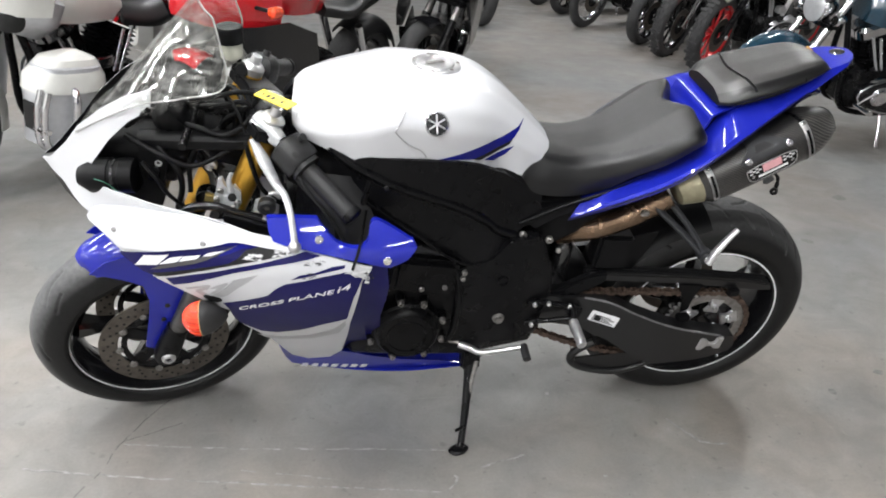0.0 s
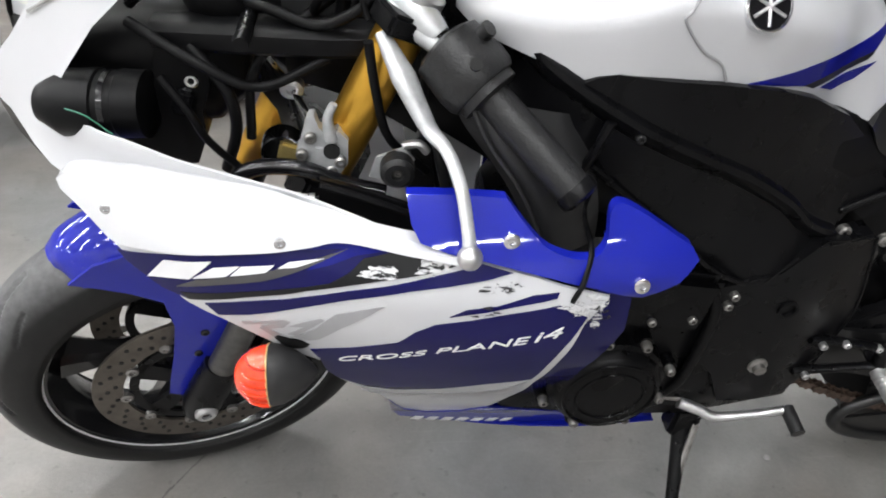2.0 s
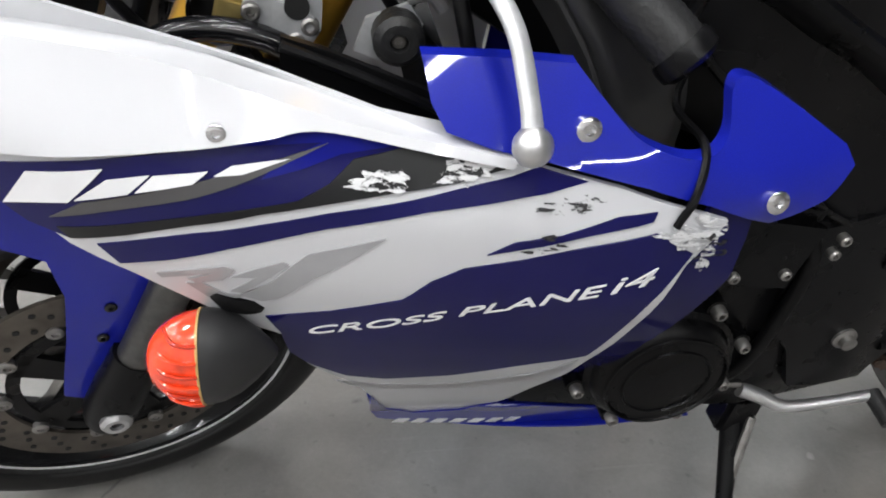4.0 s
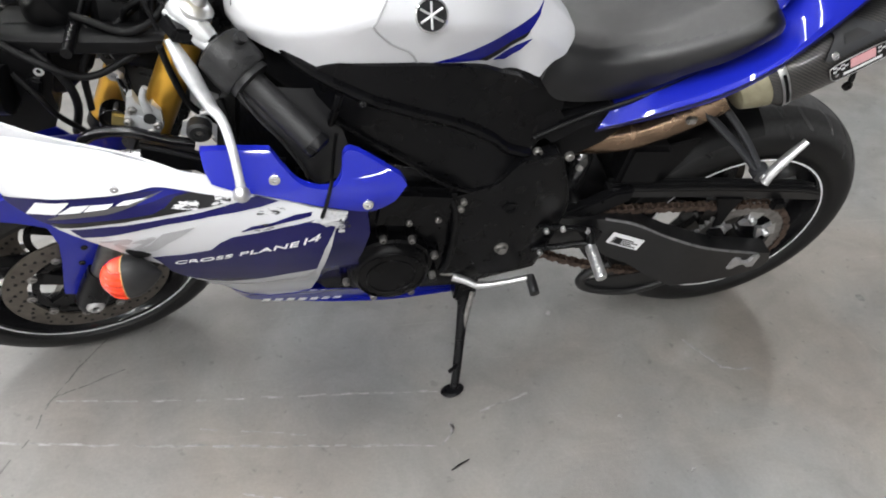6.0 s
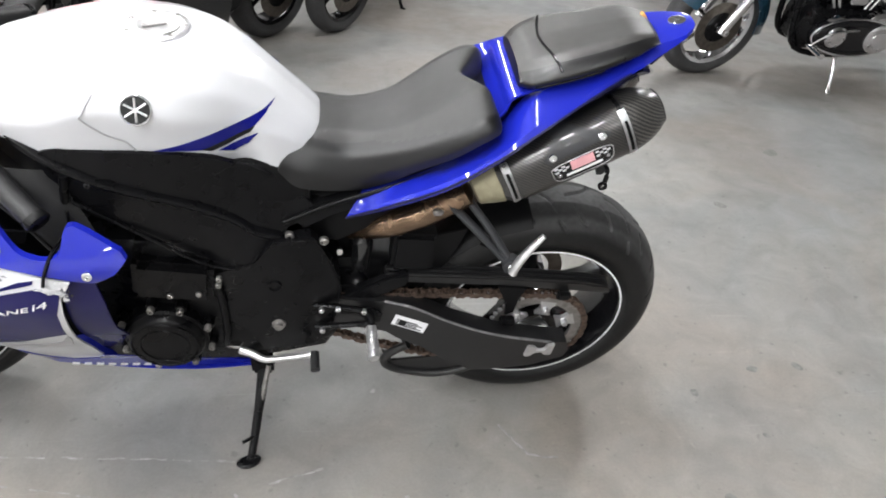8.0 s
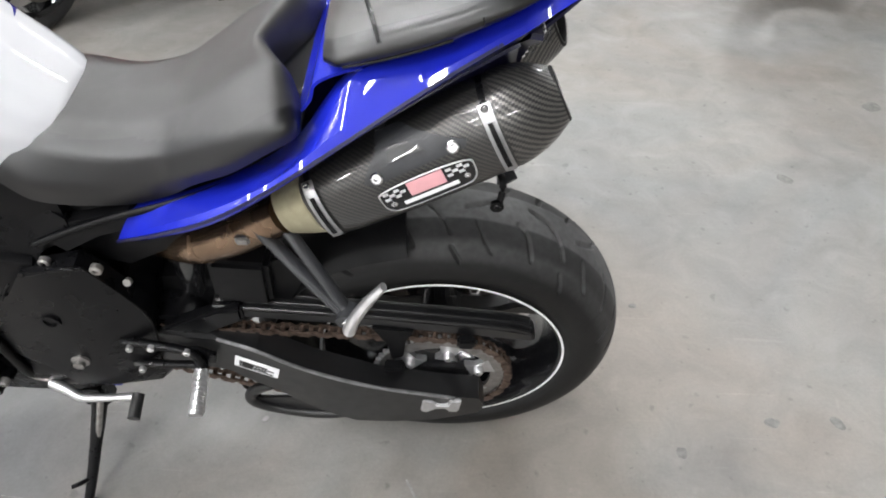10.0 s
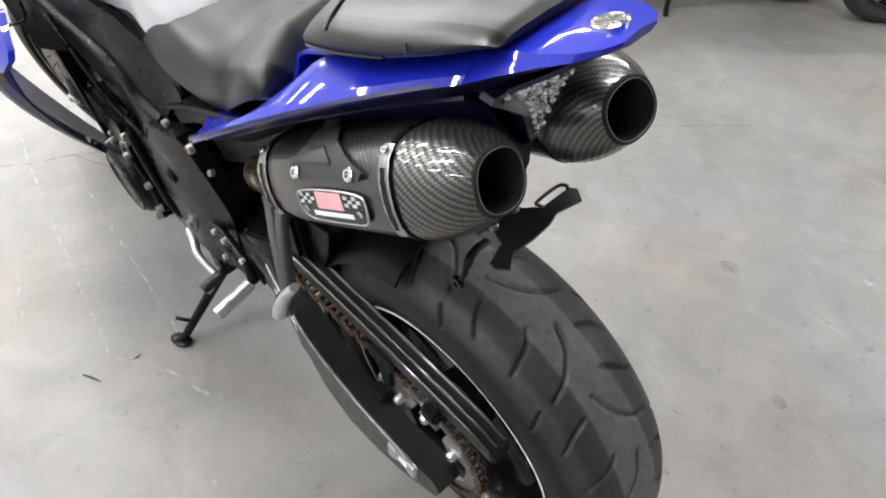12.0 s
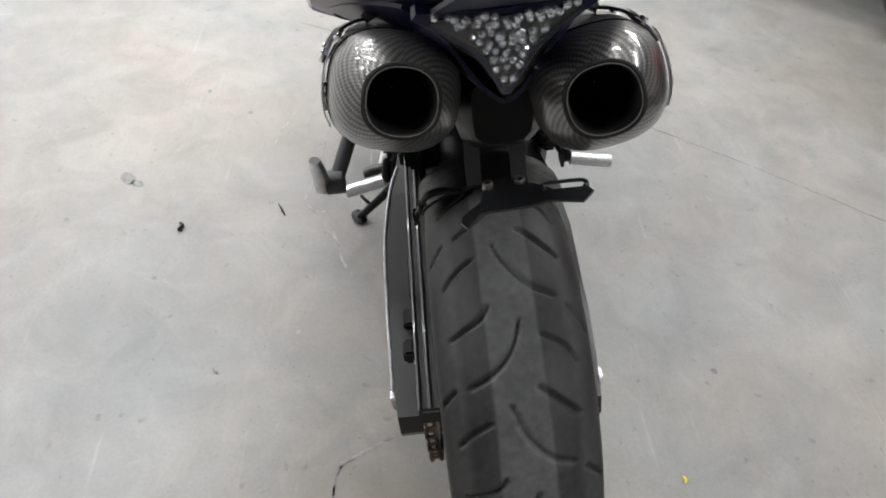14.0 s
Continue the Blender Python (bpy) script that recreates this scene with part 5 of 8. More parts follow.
ind = part("indicator", loft([leaf_ring(x, r, 0.0) for x, r in ((0.1488, 0.0415), (0.151, 0.043), (0.163, 0.0408), (0.176, 0.034), (0.188, 0.0232), (0.198, 0.0115), (0.2035, 0.0028))]), INDICATOR_SHELL, bike, "black indicator with orange lens, hanging loose")
part("lens", loft([leaf_ring(x, r, 0.0) for x, r in ((0.1085, 0.004), (0.1095, 0.012), (0.113, 0.0215), (0.12, 0.0305), (0.13, 0.0375), (0.14, 0.041), (0.149, 0.0422))]), ORANGE, ind, "orange lens")
for k in range(7):
    z = 0.509 + 0.0108 * k
    w = 0.0428 * math.sqrt(max(0.05, 1 - ((z - 0.541) / 0.0425) ** 2))
    part("lens_rib", tube([(0.1485 - w * 0.88, -0.272, z), (0.1485 - w * 0.62, -0.272 - w * 0.52, z), (0.1485 - w * 0.3, -0.272 - w * 0.68, z), (0.1485, -0.271 - w * 0.72, z)], 0.0016, 6), ORANGE if k % 2 else ORANGE_DEEP, ind)
part("lens_joint", loft([[p for p in leaf_ring(x, r, 0.0)] for x, r in ((0.1478, 0.0418), (0.1478, 0.0431), (0.1495, 0.0431), (0.1495, 0.0418))], caps=False), PALE_JOINT, ind)
part("indicator_stalk", tube([(0.17, -0.25, 0.58), (0.185, -0.24, 0.605), (0.19, -0.25, 0.625)], 0.008, 8), BLACK_PLASTIC, ind)
part("stalk_collar", loft([ring((0.178, -0.254, z), (0.2, 0, 1), r, 18, (1, 0, 0), squash=1.8) for z, r in ((0.578, 0.010), (0.585, 0.0125), (0.592, 0.0105))]), BLACK_PLASTIC, ind)

# ---- tank
tank_sections = [(0.352, [(0, 0.946), (0.05, 0.945), (0.085, 0.933), (0.095, 0.918), (0.09, 0.905)]),
                 (0.375, [(0, 0.963), (0.07, 0.959), (0.125, 0.936), (0.135, 0.915), (0.125, 0.895)]),
                 (0.43, [(0, 0.979), (0.078, 0.973), (0.15, 0.95), (0.168, 0.92), (0.16, 0.882)]),
                 (0.50, [(0, 0.992), (0.082, 0.987), (0.158, 0.965), (0.182, 0.93), (0.176, 0.862)]),
                 (0.56, [(0, 1.001), (0.084, 0.998), (0.155, 0.978), (0.182, 0.948), (0.174, 0.852)]),
                 (0.62, [(0, 1.004), (0.084, 1.0), (0.15, 0.977), (0.175, 0.938), (0.166, 0.846)]),
                 (0.68, [(0, 1.004), (0.083, 0.999), (0.145, 0.970), (0.171, 0.928), (0.157, 0.84)]),
                 (0.74, [(0, 0.993), (0.078, 0.985), (0.13, 0.952), (0.15, 0.912), (0.14, 0.83)]),
                 (0.79, [(0, 0.966), (0.068, 0.957), (0.106, 0.928), (0.124, 0.89), (0.115, 0.808)]),
                 (0.84, [(0, 0.926), (0.052, 0.917), (0.088, 0.894), (0.113, 0.862), (0.118, 0.785)]),
                 (0.88, [(0, 0.886), (0.046, 0.879), (0.078, 0.863), (0.1, 0.836), (0.106, 0.775)]),
                 (0.905, [(0, 0.86), (0.044, 0.855), (0.07, 0.842), (0.088, 0.818), (0.098, 0.775)]),
                 (0.922, [(0, 0.838), (0.038, 0.835), (0.056, 0.826), (0.07, 0.806), (0.08, 0.775)]),
                 (0.93, [(0, 0.80), (0.03, 0.797), (0.045, 0.792), (0.055, 0.785), (0.06, 0.777)])]
tank_bm = faceted_body(tank_sections, 64, 48, 3)
TANK_SKIN = BVHTree.FromBMesh(tank_bm)
tank = part("fuel_tank", tank_bm, WHITE, bike, "white fuel tank with dark blue stripes")


def tank_half(x, z):
    """Half-width of the tank at a height."""
    hit = TANK_SKIN.ray_cast(Vector((x, -1, z)), Vector((0, 1, 0)))
    return -hit[0].y if hit[0] else 0.1


def tank_decal(name, outline, mat, off=0.0012, label=""):
    for s in (-1, 1):
        part(name, panel(outline, tank_half, 0.0022, off=off, grid=0.012, side=s), mat, tank, label)


tank_decal("tank_stripe", [(0.652, 0.864), (0.70, 0.874), (0.77, 0.892), (0.846, 0.906), (0.815, 0.885), (0.765, 0.866), (0.725, 0.855)], BLUE_DECAL, label="dark blue tank stripe")
tank_decal("tank_stripe", [(0.725, 0.855), (0.765, 0.866), (0.815, 0.885), (0.805, 0.873), (0.77, 0.857), (0.74, 0.849)], BLACK_DECAL)
tank_decal("tank_stripe", [(0.752, 0.847), (0.785, 0.858), (0.818, 0.87), (0.80, 0.85), (0.775, 0.838)], BLUE_DECAL)
cap = part("fuel_cap", loft([ring((0.653, 0, z), (0.0, 0, 1), r, 32, (1, 0, 0)) for z, r in ((0.992, 0.055), (1.0045, 0.055), (1.0058, 0.053), (1.0058, 0.043), (1.0048, 0.0425), (1.0048, 0.041), (1.0078, 0.039), (1.0082, 0.03), (1.0075, 0.029))]), ALU, tank, "round silver fuel cap")
part("cap_key_flap", bent(box(-0.02, 0.02, -0.006, 0.006, 0, 0.003, 0.001), pose(0.652, -0.004, 1.0072, 0, 0, 20)), STEEL, cap)
for i in range(7):
    a = 2 * math.pi * i / 7
    part("cap_screw", bolt((0.653 + math.cos(a) * 0.048, math.sin(a) * 0.048, 1.0056), (0, 0, 1), 0.0042, 0.0015), STEEL, cap)
for s in (-1, 1):
    ez = 0.9465
    base = Vector((0.64, s * (tank_half(0.64, ez) + 0.002), ez))
    nrm = Vector((0.08, s, 0.58)).normalized()
    em = part("tank_emblem", loft([ring(base + nrm * h, nrm, r, 32) for h, r in ((-0.006, 0.0245), (0.003, 0.0245), (0.0042, 0.0232), (0.0042, 0.0222), (0.003, 0.0215))]), CHROME, tank, "round emblem with chrome ring")
    part("emblem_face", loft([ring(base + nrm * h, nrm, 0.0217, 32) for h in (-0.002, 0.0033)]), BLACK_GLOSS, em)
    t1 = nrm.cross(Vector((0, 0, 1))).normalized()
    t2 = nrm.cross(t1)
    for k in range(3):
        a = radians(90 + 60 * k)
        d = t1 * math.cos(a) + t2 * math.sin(a)
        part("emblem_bar", rod(base + nrm * 0.0035 - d * 0.019, base + nrm * 0.0035 + d * 0.019, 0.0019, 6), ALU, em)
for s in (-1, 1):
    pts = []
    for x, z in ((0.60, 0.99), (0.575, 0.965), (0.562, 0.945), (0.558, 0.935), (0.585, 0.905), (0.612, 0.888), (0.625, 0.868), (0.634, 0.857)):
        pts.append((x, s * (tank_half(x, z) + 0.0008), z))
    part("tank_seam", tube(pts, 0.0016, 6), GREY_DECAL, tank)

# ---- frame, engine and covers
FRAME = [(0.325, 0.905), (0.345, 0.93), (0.387, 0.915), (0.43, 0.885), (0.47, 0.855), (0.56, 0.852), (0.68, 0.84), (0.80, 0.805), (0.84, 0.77), (0.875, 0.735), (0.905, 0.71), (0.90, 0.68), (0.853, 0.66), (0.82, 0.63), (0.79, 0.58),
         (0.75, 0.575), (0.69, 0.61), (0.62, 0.672), (0.50, 0.77), (0.40, 0.83), (0.33, 0.875)]
RIDGE = [(0.363, 0.927), (0.40, 0.905), (0.452, 0.87), (0.53, 0.828), (0.60, 0.793), (0.69, 0.75), (0.76, 0.708), (0.80, 0.675), (0.845, 0.652)]
PLATE_TOP = [(0.466, 0.862), (0.476, 0.8685), (0.488, 0.874), (0.508, 0.878), (0.567, 0.8735), (0.628, 0.867), (0.692, 0.857), (0.741, 0.8435), (0.80, 0.815), (0.846, 0.778), (0.872, 0.745), (0.902, 0.718), (0.905, 0.70), (0.87, 0.685)]


def frame_half(x, z):
    low = min(1.0, max(0.0, (x - 0.7) / 0.1)) * 0.26 * max(0.0, 0.75 - z)
    return float(np.interp(x, (0.3, 0.36, 0.47, 0.56, 0.66, 0.76, 0.86, 1.0), (0.075, 0.10, 0.172, 0.178, 0.165, 0.143, 0.11, 0.1))) - 0.12 * max(0, z - 0.84) + low


SUB = [(0.86, 0.735), (0.90, 0.71), (0.99, 0.731), (1.0, 0.722), (0.972, 0.70), (0.94, 0.69), (0.89, 0.665), (0.85, 0.69)]
COVER = [(0.70, 0.57), (0.79, 0.60), (0.83, 0.655), (0.90, 0.655), (0.915, 0.63), (0.955, 0.52), (0.955, 0.46), (0.935, 0.36), (0.905, 0.335), (0.79, 0.335), (0.76, 0.40), (0.72, 0.44)]
for s in (-1, 1):
    fr = part("frame_spar", panel(FRAME, frame_half, 0.035, grid=0.03, side=s, round_edge=0.005), BLACK_FRAME, bike, "satin black aluminium frame spar")
    part("spar_plate", panel(PLATE_TOP + RIDGE[:2:-1], frame_half, 0.012, off=0.01, grid=0.03, side=s, round_edge=0.004), BLACK_FRAME, fr, "flat satin black plate beside the tank")
    wide = [Vector((x, s * frame_half(x, z), z)) for x, z in RIDGE]
    rib_rings = []
    for a in smooth_line(wide, 60):
        rib_rings.append([a + Vector((0, s * o, h)) for o, h in ((-0.02, 0.012), (0.011, 0.012), (0.0185, 0.007), (0.02, 0.0), (0.014, -0.009), (0.0, -0.02), (-0.02, -0.02))])
    part("spar_rib", loft(rib_rings), BLACK_FRAME, fr)
    part("spar_web", tube([(0.508, s * 0.19, 0.832), (0.50, s * 0.188, 0.80), (0.492, s * 0.182, 0.766)], (0.0085, 0.0075, 0.007), 8, squash=0.7), BLACK_FRAME, fr)
    part("plate_plug", bolt((0.5415, s * (frame_half(0.5415, 0.814) + 0.016), 0.814), (0, s, 0), 0.0055, 0.004), GRIP, fr)
    part("lower_edge", tube([(0.50, s * 0.181, 0.772), (0.62, s * 0.181, 0.675), (0.69, s * 0.176, 0.613), (0.75, s * 0.168, 0.579)], 0.004, 8, steps=40), BLACK_FRAME, fr)
    part("seat_rail_cover", panel(SUB, lambda x, z: 0.122 + 0.3 * max(0.0, 0.72 - z), 0.02, grid=0.04, side=s, round_edge=0.004), BLACK_PLASTIC, bike)
    # thin tube standing in for the highlighted edge of a black panel
    part("panel_edge_tube", tube([(0.85, s * 0.14, 0.68), (0.95, s * 0.13, 0.72), (1.1, s * 0.12, 0.77), (1.3, s * 0.1, 0.87)], 0.005, 10), BLACK_PLASTIC, bike)
    part("frame_bolt", bolt((0.86, s * 0.152, 0.657), (0, s, 0), 0.0085, 0.006), STEEL, fr)
    cov = part("engine_side_cover", panel(COVER, lambda x, z: 0.172 - 0.03 * max(0, x - 0.85) / 0.1, 0.03, grid=0.04, side=s, round_edge=0.006), BLACK_FRAME, bike, "black cover over the gearbox")
    part("pivot_bolt", loft([ring((0.825, s * y, 0.418), (0, 1, 0), r, 18) for y, r in ((0.168, 0.0145), (0.175, 0.0145), (0.177, 0.0095), (0.184, 0.009))]), STEEL, cov, "large bright pivot bolt")
    part("cover_crease", tube([(0.803, s * 0.171, 0.627), (0.7885, s * 0.172, 0.608), (0.7735, s * 0.172, 0.585)], 0.0016, 8, steps=12), BLACK_FRAME, cov)
    part("cover_edge", tube([(0.835, s * 0.172, 0.65), (0.90, s * 0.158, 0.65), (0.915, s * 0.153, 0.63), (0.952, s * 0.142, 0.52), (0.952, s * 0.142, 0.46), (0.933, s * 0.147, 0.362)], 0.0022, 8, steps=50), BLACK_FRAME, cov)
    part("cover_recess", loft([ring((0.825, s * y, 0.5346), (0, 1, 0), r, 18) for y, r in ((0.165, 0.0145), (0.1755, 0.0145), (0.1755, 0.0105), (0.17, 0.0095))]), BLACK_PLASTIC, cov)

part("airbox", loft([ring((x, 0, z), (1, 0, 0), r, 24, power=5, squash=sq) for x, z, r, sq in ((0.33, 0.82, 0.075, 1.0), (0.45, 0.78, 0.13, 0.7), (0.62, 0.74, 0.15, 0.8), (0.8, 0.72, 0.14, 0.75), (0.9, 0.72, 0.12, 0.6))]), BLACK_PLASTIC, bike)
eng = part("engine_block", loft([ring((x, 0, z), (1, 0, 0), r, 28, power=6, squash=sq) for x, z, r, sq in ((0.43, 0.43, 0.12, 1.3), (0.47, 0.44, 0.15, 1.25), (0.60, 0.44, 0.165, 1.15), (0.75, 0.42, 0.165, 1.05), (0.92, 0.42, 0.15, 0.95), (0.95, 0.42, 0.13, 0.8))]),
           ENGINE, bike, "black cast engine")
part("radiator", bent(box(-0.02, 0.02, -0.17, 0.17, -0.16, 0.16, 0.006), pose(0.375, 0, 0.545, 0, -18, 0)), BLACK_PLASTIC, bike)
for s in (-1, 1):
    st = part("round_engine_cover", turned([(0.001, s * 0.209), (0.058, s * 0.209), (0.068, s * 0.207), (0.075, s * 0.2), (0.078, s * 0.19), (0.084, s * 0.186), (0.086, s * 0.15), (0.001, s * 0.15)], 56, centre=(0.597, 0, 0.40), closed_profile=False), ENGINE, eng, "round black alternator cover")
    for rr, yy in ((0.064, 0.208), (0.046, 0.209)):
        part("cover_ring", turned([(rr, s * yy), (rr + 0.001, s * (yy + 0.0022)), (rr + 0.003, s * (yy + 0.0022)), (rr + 0.004, s * yy)], 56, centre=(0.597, 0, 0.40)), ENGINE, st)
    for a in (20, 65, 100, 150, 200, 250, 300, 340):
        c = Vector((0.597 + math.cos(radians(a)) * 0.092, s * 0.186, 0.40 + math.sin(radians(a)) * 0.092))
        part("cover_bolt", bolt(c, (0, s, 0), 0.0075, 0.01), STEEL, eng)
        part("bolt_boss", loft([ring(c + Vector((0, s * h, 0)), (0, s, 0), r, 14) for h, r in ((-0.04, 0.012), (-0.002, 0.011))]), ENGINE, eng)
    part("cylinder_cover", bent(box(-0.075, 0.075, -0.02, 0.02, -0.05, 0.05, 0.012), pose(0.635, s * 0.172, 0.565, 0, 8, 0)), ENGINE, eng)
    for x, z in ((0.627, 0.537), (0.681, 0.54), (0.7215, 0.565), (0.7245, 0.5825)):
        part("cover_bolt", bolt((x, s * 0.193, z), (0, s, 0), 0.006, 0.006), STEEL, eng)
    part("coolant_hose", tube([(0.69, s * 0.17, 0.60), (0.715, s * 0.18, 0.55), (0.72, s * 0.178, 0.47), (0.715, s * 0.17, 0.38), (0.70, s * 0.15, 0.32)], 0.008, 12), BLACK_PLASTIC, eng)
part("oil_pan", loft([ring((x, 0, z), (1, 0, 0), r, 24, power=4, squash=sq) for x, z, r, sq in ((0.40, 0.26, 0.05, 0.8), (0.5, 0.25, 0.065, 0.9), (0.7, 0.245, 0.07, 0.9), (0.8, 0.27, 0.06, 0.7))]), ENGINE, eng)
part("belly_floor", sheet([[(0.30, y, 0.22 if abs(y) > 0.05 else 0.19), (0.42, y, 0.165), (0.6, y, 0.14), (0.77, y, 0.15)] for y in (-0.075, -0.04, 0, 0.04, 0.075)], 16, 9), BLUE, bike)

# folded rubber guide between the frame and the blue cover, with its seam
guide = part("rubber_guide", sheet([[(0.345, -0.165, 0.845), (0.36, -0.175, 0.815), (0.40, -0.185, 0.765), (0.43, -0.192, 0.715), (0.45, -0.19, 0.67)],
                                    [(0.375, -0.192, 0.85), (0.392, -0.205, 0.81), (0.428, -0.212, 0.76), (0.452, -0.213, 0.71), (0.468, -0.208, 0.665)],
                                    [(0.41, -0.186, 0.845), (0.43, -0.198, 0.805), (0.458, -0.204, 0.758), (0.48, -0.206, 0.71), (0.49, -0.2, 0.665)],
                                    [(0.45, -0.178, 0.835), (0.47, -0.186, 0.80), (0.49, -0.192, 0.757), (0.505, -0.194, 0.71), (0.51, -0.19, 0.665)],
                                    [(0.475, -0.165, 0.825), (0.495, -0.172, 0.79), (0.51, -0.178, 0.755), (0.522, -0.18, 0.71), (0.528, -0.176, 0.665)]], 20, 24, 0.003), GUIDE_RUBBER, bike, "dark grey folded rubber air guide")
part("guide_seam", tube([(0.362, -0.195, 0.85), (0.383, -0.204, 0.81), (0.418, -0.211, 0.762), (0.444, -0.213, 0.71), (0.452, -0.208, 0.68)], 0.0028, 6, steps=30), GUIDE_RUBBER, guide)
part("guide_tie", tube([(0.50, -0.202, 0.765), (0.494, -0.212, 0.73), (0.486, -0.275, 0.735), (0.476, -0.302, 0.715), (0.468, -0.306, 0.69)], 0.003, 6, steps=30), BLACK_PLASTIC, guide)

# side stand, shift lever, pegs
stand = part("side_stand", tube([(0.777, -0.14, 0.232), (0.772, -0.165, 0.20), (0.762, -0.21, 0.15), (0.748, -0.27, 0.085), (0.742, -0.288, 0.066)], (0.016, 0.0135, 0.011, 0.0095, 0.0095), 14), BLACK_FRAME, bike, "black side stand holding the bike up")
part("stand_foot", bent(loft([ring((0, 0, h), (0, 0, 1), r, 18, (1, 0, 0), squash=1.5) for h, r in ((0.0, 0.017), (0.006, 0.019), (0.01, 0.015))]), pose(0.738, -0.292, 0.0575, -LEANING, 0, 15)), BLACK_FRAME, stand)
part("stand_tang", tube([(0.752, -0.25, 0.107), (0.742, -0.266, 0.118), (0.728, -0.275, 0.12)], 0.0045, 8), BLACK_FRAME, stand)
part("stand_spring", tube([(0.79, -0.155, 0.25), (0.775, -0.185, 0.19), (0.768, -0.2, 0.165)], 0.006, 8), STEEL, stand)
part("stand_bracket", bent(box(-0.025, 0.025, -0.02, 0.02, -0.035, 0.035, 0.006), pose(0.775, -0.135, 0.25)), BLACK_FRAME, stand)
shift = part("shift_lever", tube([(0.735, -0.165, 0.325), (0.765, -0.175, 0.318), (0.79, -0.185, 0.312), (0.84, -0.19, 0.322), (0.895, -0.192, 0.334)], (0.01, 0.009, 0.008, 0.0065, 0.007), 12), ALU, bike, "silver shift lever with rubber toe peg")
part("toe_peg", tube([(0.897, -0.188, 0.334), (0.899, -0.23, 0.327)], 0.0105, 14), GRIP, shift)
part("shift_rod", tube([(0.735, -0.16, 0.33), (0.71, -0.158, 0.335), (0.705, -0.158, 0.35)], 0.007, 10), STEEL, shift)
for s in (-1, 1):
    fp = part("rider_peg", rod((1.02, s * 0.175, 0.402), (1.024, s * 0.25, 0.388), 0.0115, 14), ALU, bike, "knurled silver foot peg")
    for k in range(9):
        part("peg_ring", loft([ring((1.0205 + 0.0005 * k, s * (0.182 + 0.0075 * k + h), 0.4005 - 0.0014 * k), (0, 1, 0), 0.0128, 12) for h in (0, 0.003)]), ALU, fp)
    part("peg_hanger", tube([(0.90, s * 0.155, 0.455), (0.955, s * 0.16, 0.452), (1.01, s * 0.165, 0.44), (1.022, s * 0.17, 0.405)], (0.009, 0.008, 0.008, 0.011), 12, squash=0.8), BLACK_FRAME, fp)
    part("peg_hanger", tube([(0.90, s * 0.155, 0.385), (0.955, s * 0.16, 0.392), (1.005, s * 0.165, 0.402), (1.022, s * 0.17, 0.405)], (0.009, 0.0075, 0.0075, 0.01), 12, squash=0.8), BLACK_FRAME, fp)
    part("heel_guard", panel([(0.985, 0.44), (1.02, 0.445), (1.045, 0.425), (1.04, 0.40), (1.015, 0.40)], lambda x, z: 0.16, 0.006, grid=0.05, side=s, round_edge=0.002), BLACK_FRAME, fp)
    for x, z in ((0.915, 0.453), (0.95, 0.455), (1.005, 0.445), (0.915, 0.386)):
        part("hanger_bolt", bolt((x, s * 0.168, z), (0, s, 0), 0.0058, 0.005), ALU, fp)
    if s > 0:
        continue
    br = part("passenger_bracket", tube([(1.165, s * 0.135, 0.725), (1.225, s * 0.175, 0.68), (1.287, s * 0.21, 0.628)], 0.0105, 10, squash=0.7), PLATE_BLACK, bike, "black forked passenger peg bracket")
    part("bracket_arm", tube([(1.20, s * 0.135, 0.735), (1.245, s * 0.175, 0.69), (1.290, s * 0.21, 0.632)], 0.0095, 10, squash=0.7), PLATE_BLACK, br)
    part("bracket_end", loft([ring((1.288, s * y, 0.63), (0, 1, 0), 0.017, 18) for y in (0.198, 0.222)]), PLATE_BLACK, br)
    part("peg_pivot", bolt((1.288, s * 0.222, 0.632), (0, s, 0), 0.008, 0.006), CHROME, br)
    part("folded_peg", tube([(1.290, s * 0.228, 0.622), (1.298, s * 0.226, 0.645), (1.318, s * 0.222, 0.68), (1.340, s * 0.218, 0.71)], (0.013, 0.0115, 0.0095, 0.007), 12, squash=0.75), ALU, br, "folded silver passenger peg")

# rear shock reservoir and small fittings behind the frame
part("shock_reservoir", loft([ring(c, (0.1, 0, 1), r, 20) for c, r in (((1.0, -0.05, 0.46), 0.014), ((1.0, -0.05, 0.468), 0.024), ((1.003, -0.05, 0.55), 0.025), ((1.004, -0.05, 0.562), 0.016))]), material("smoky_reservoir", (0.012, 0.012, 0.013), 0.18, coat=1.0, grain=0.15), bike, "black shock reservoir")
part("reservoir_fitting", rod((0.955, -0.14, 0.60), (0.955, -0.147, 0.604), 0.006, 12), STEEL, bike)
part("linkage_bolt", bolt((0.925, -0.15, 0.64), (0, -1, 0), 0.009, 0.006), STEEL, bike)
part("rear_shock", rod((0.93, 0, 0.62), (1.02, 0, 0.40), 0.035, 18), BLACK_FRAME, bike)

# ---- swing arm, chain, guard and hugger
ARM = [(0.84, 0.445), (0.93, 0.46), (1.0, 0.452), (1.05, 0.452), (1.114, 0.445), (1.196, 0.41), (1.3, 0.366), (1.44, 0.33), (1.482, 0.32), (1.492, 0.29), (1.482, 0.266), (1.40, 0.245), (1.263, 0.234), (1.196, 0.272), (1.131, 0.317), (1.08, 0.336), (1.056, 0.352), (0.95, 0.37), (0.86, 0.385)]
def arm_half(x, z):
    return float(np.interp(x, (0.84, 1.04, 1.12, 1.2, 1.33, 1.42, 1.5), (0.135, 0.145, 0.162, 0.176, 0.18, 0.177, 0.17)))


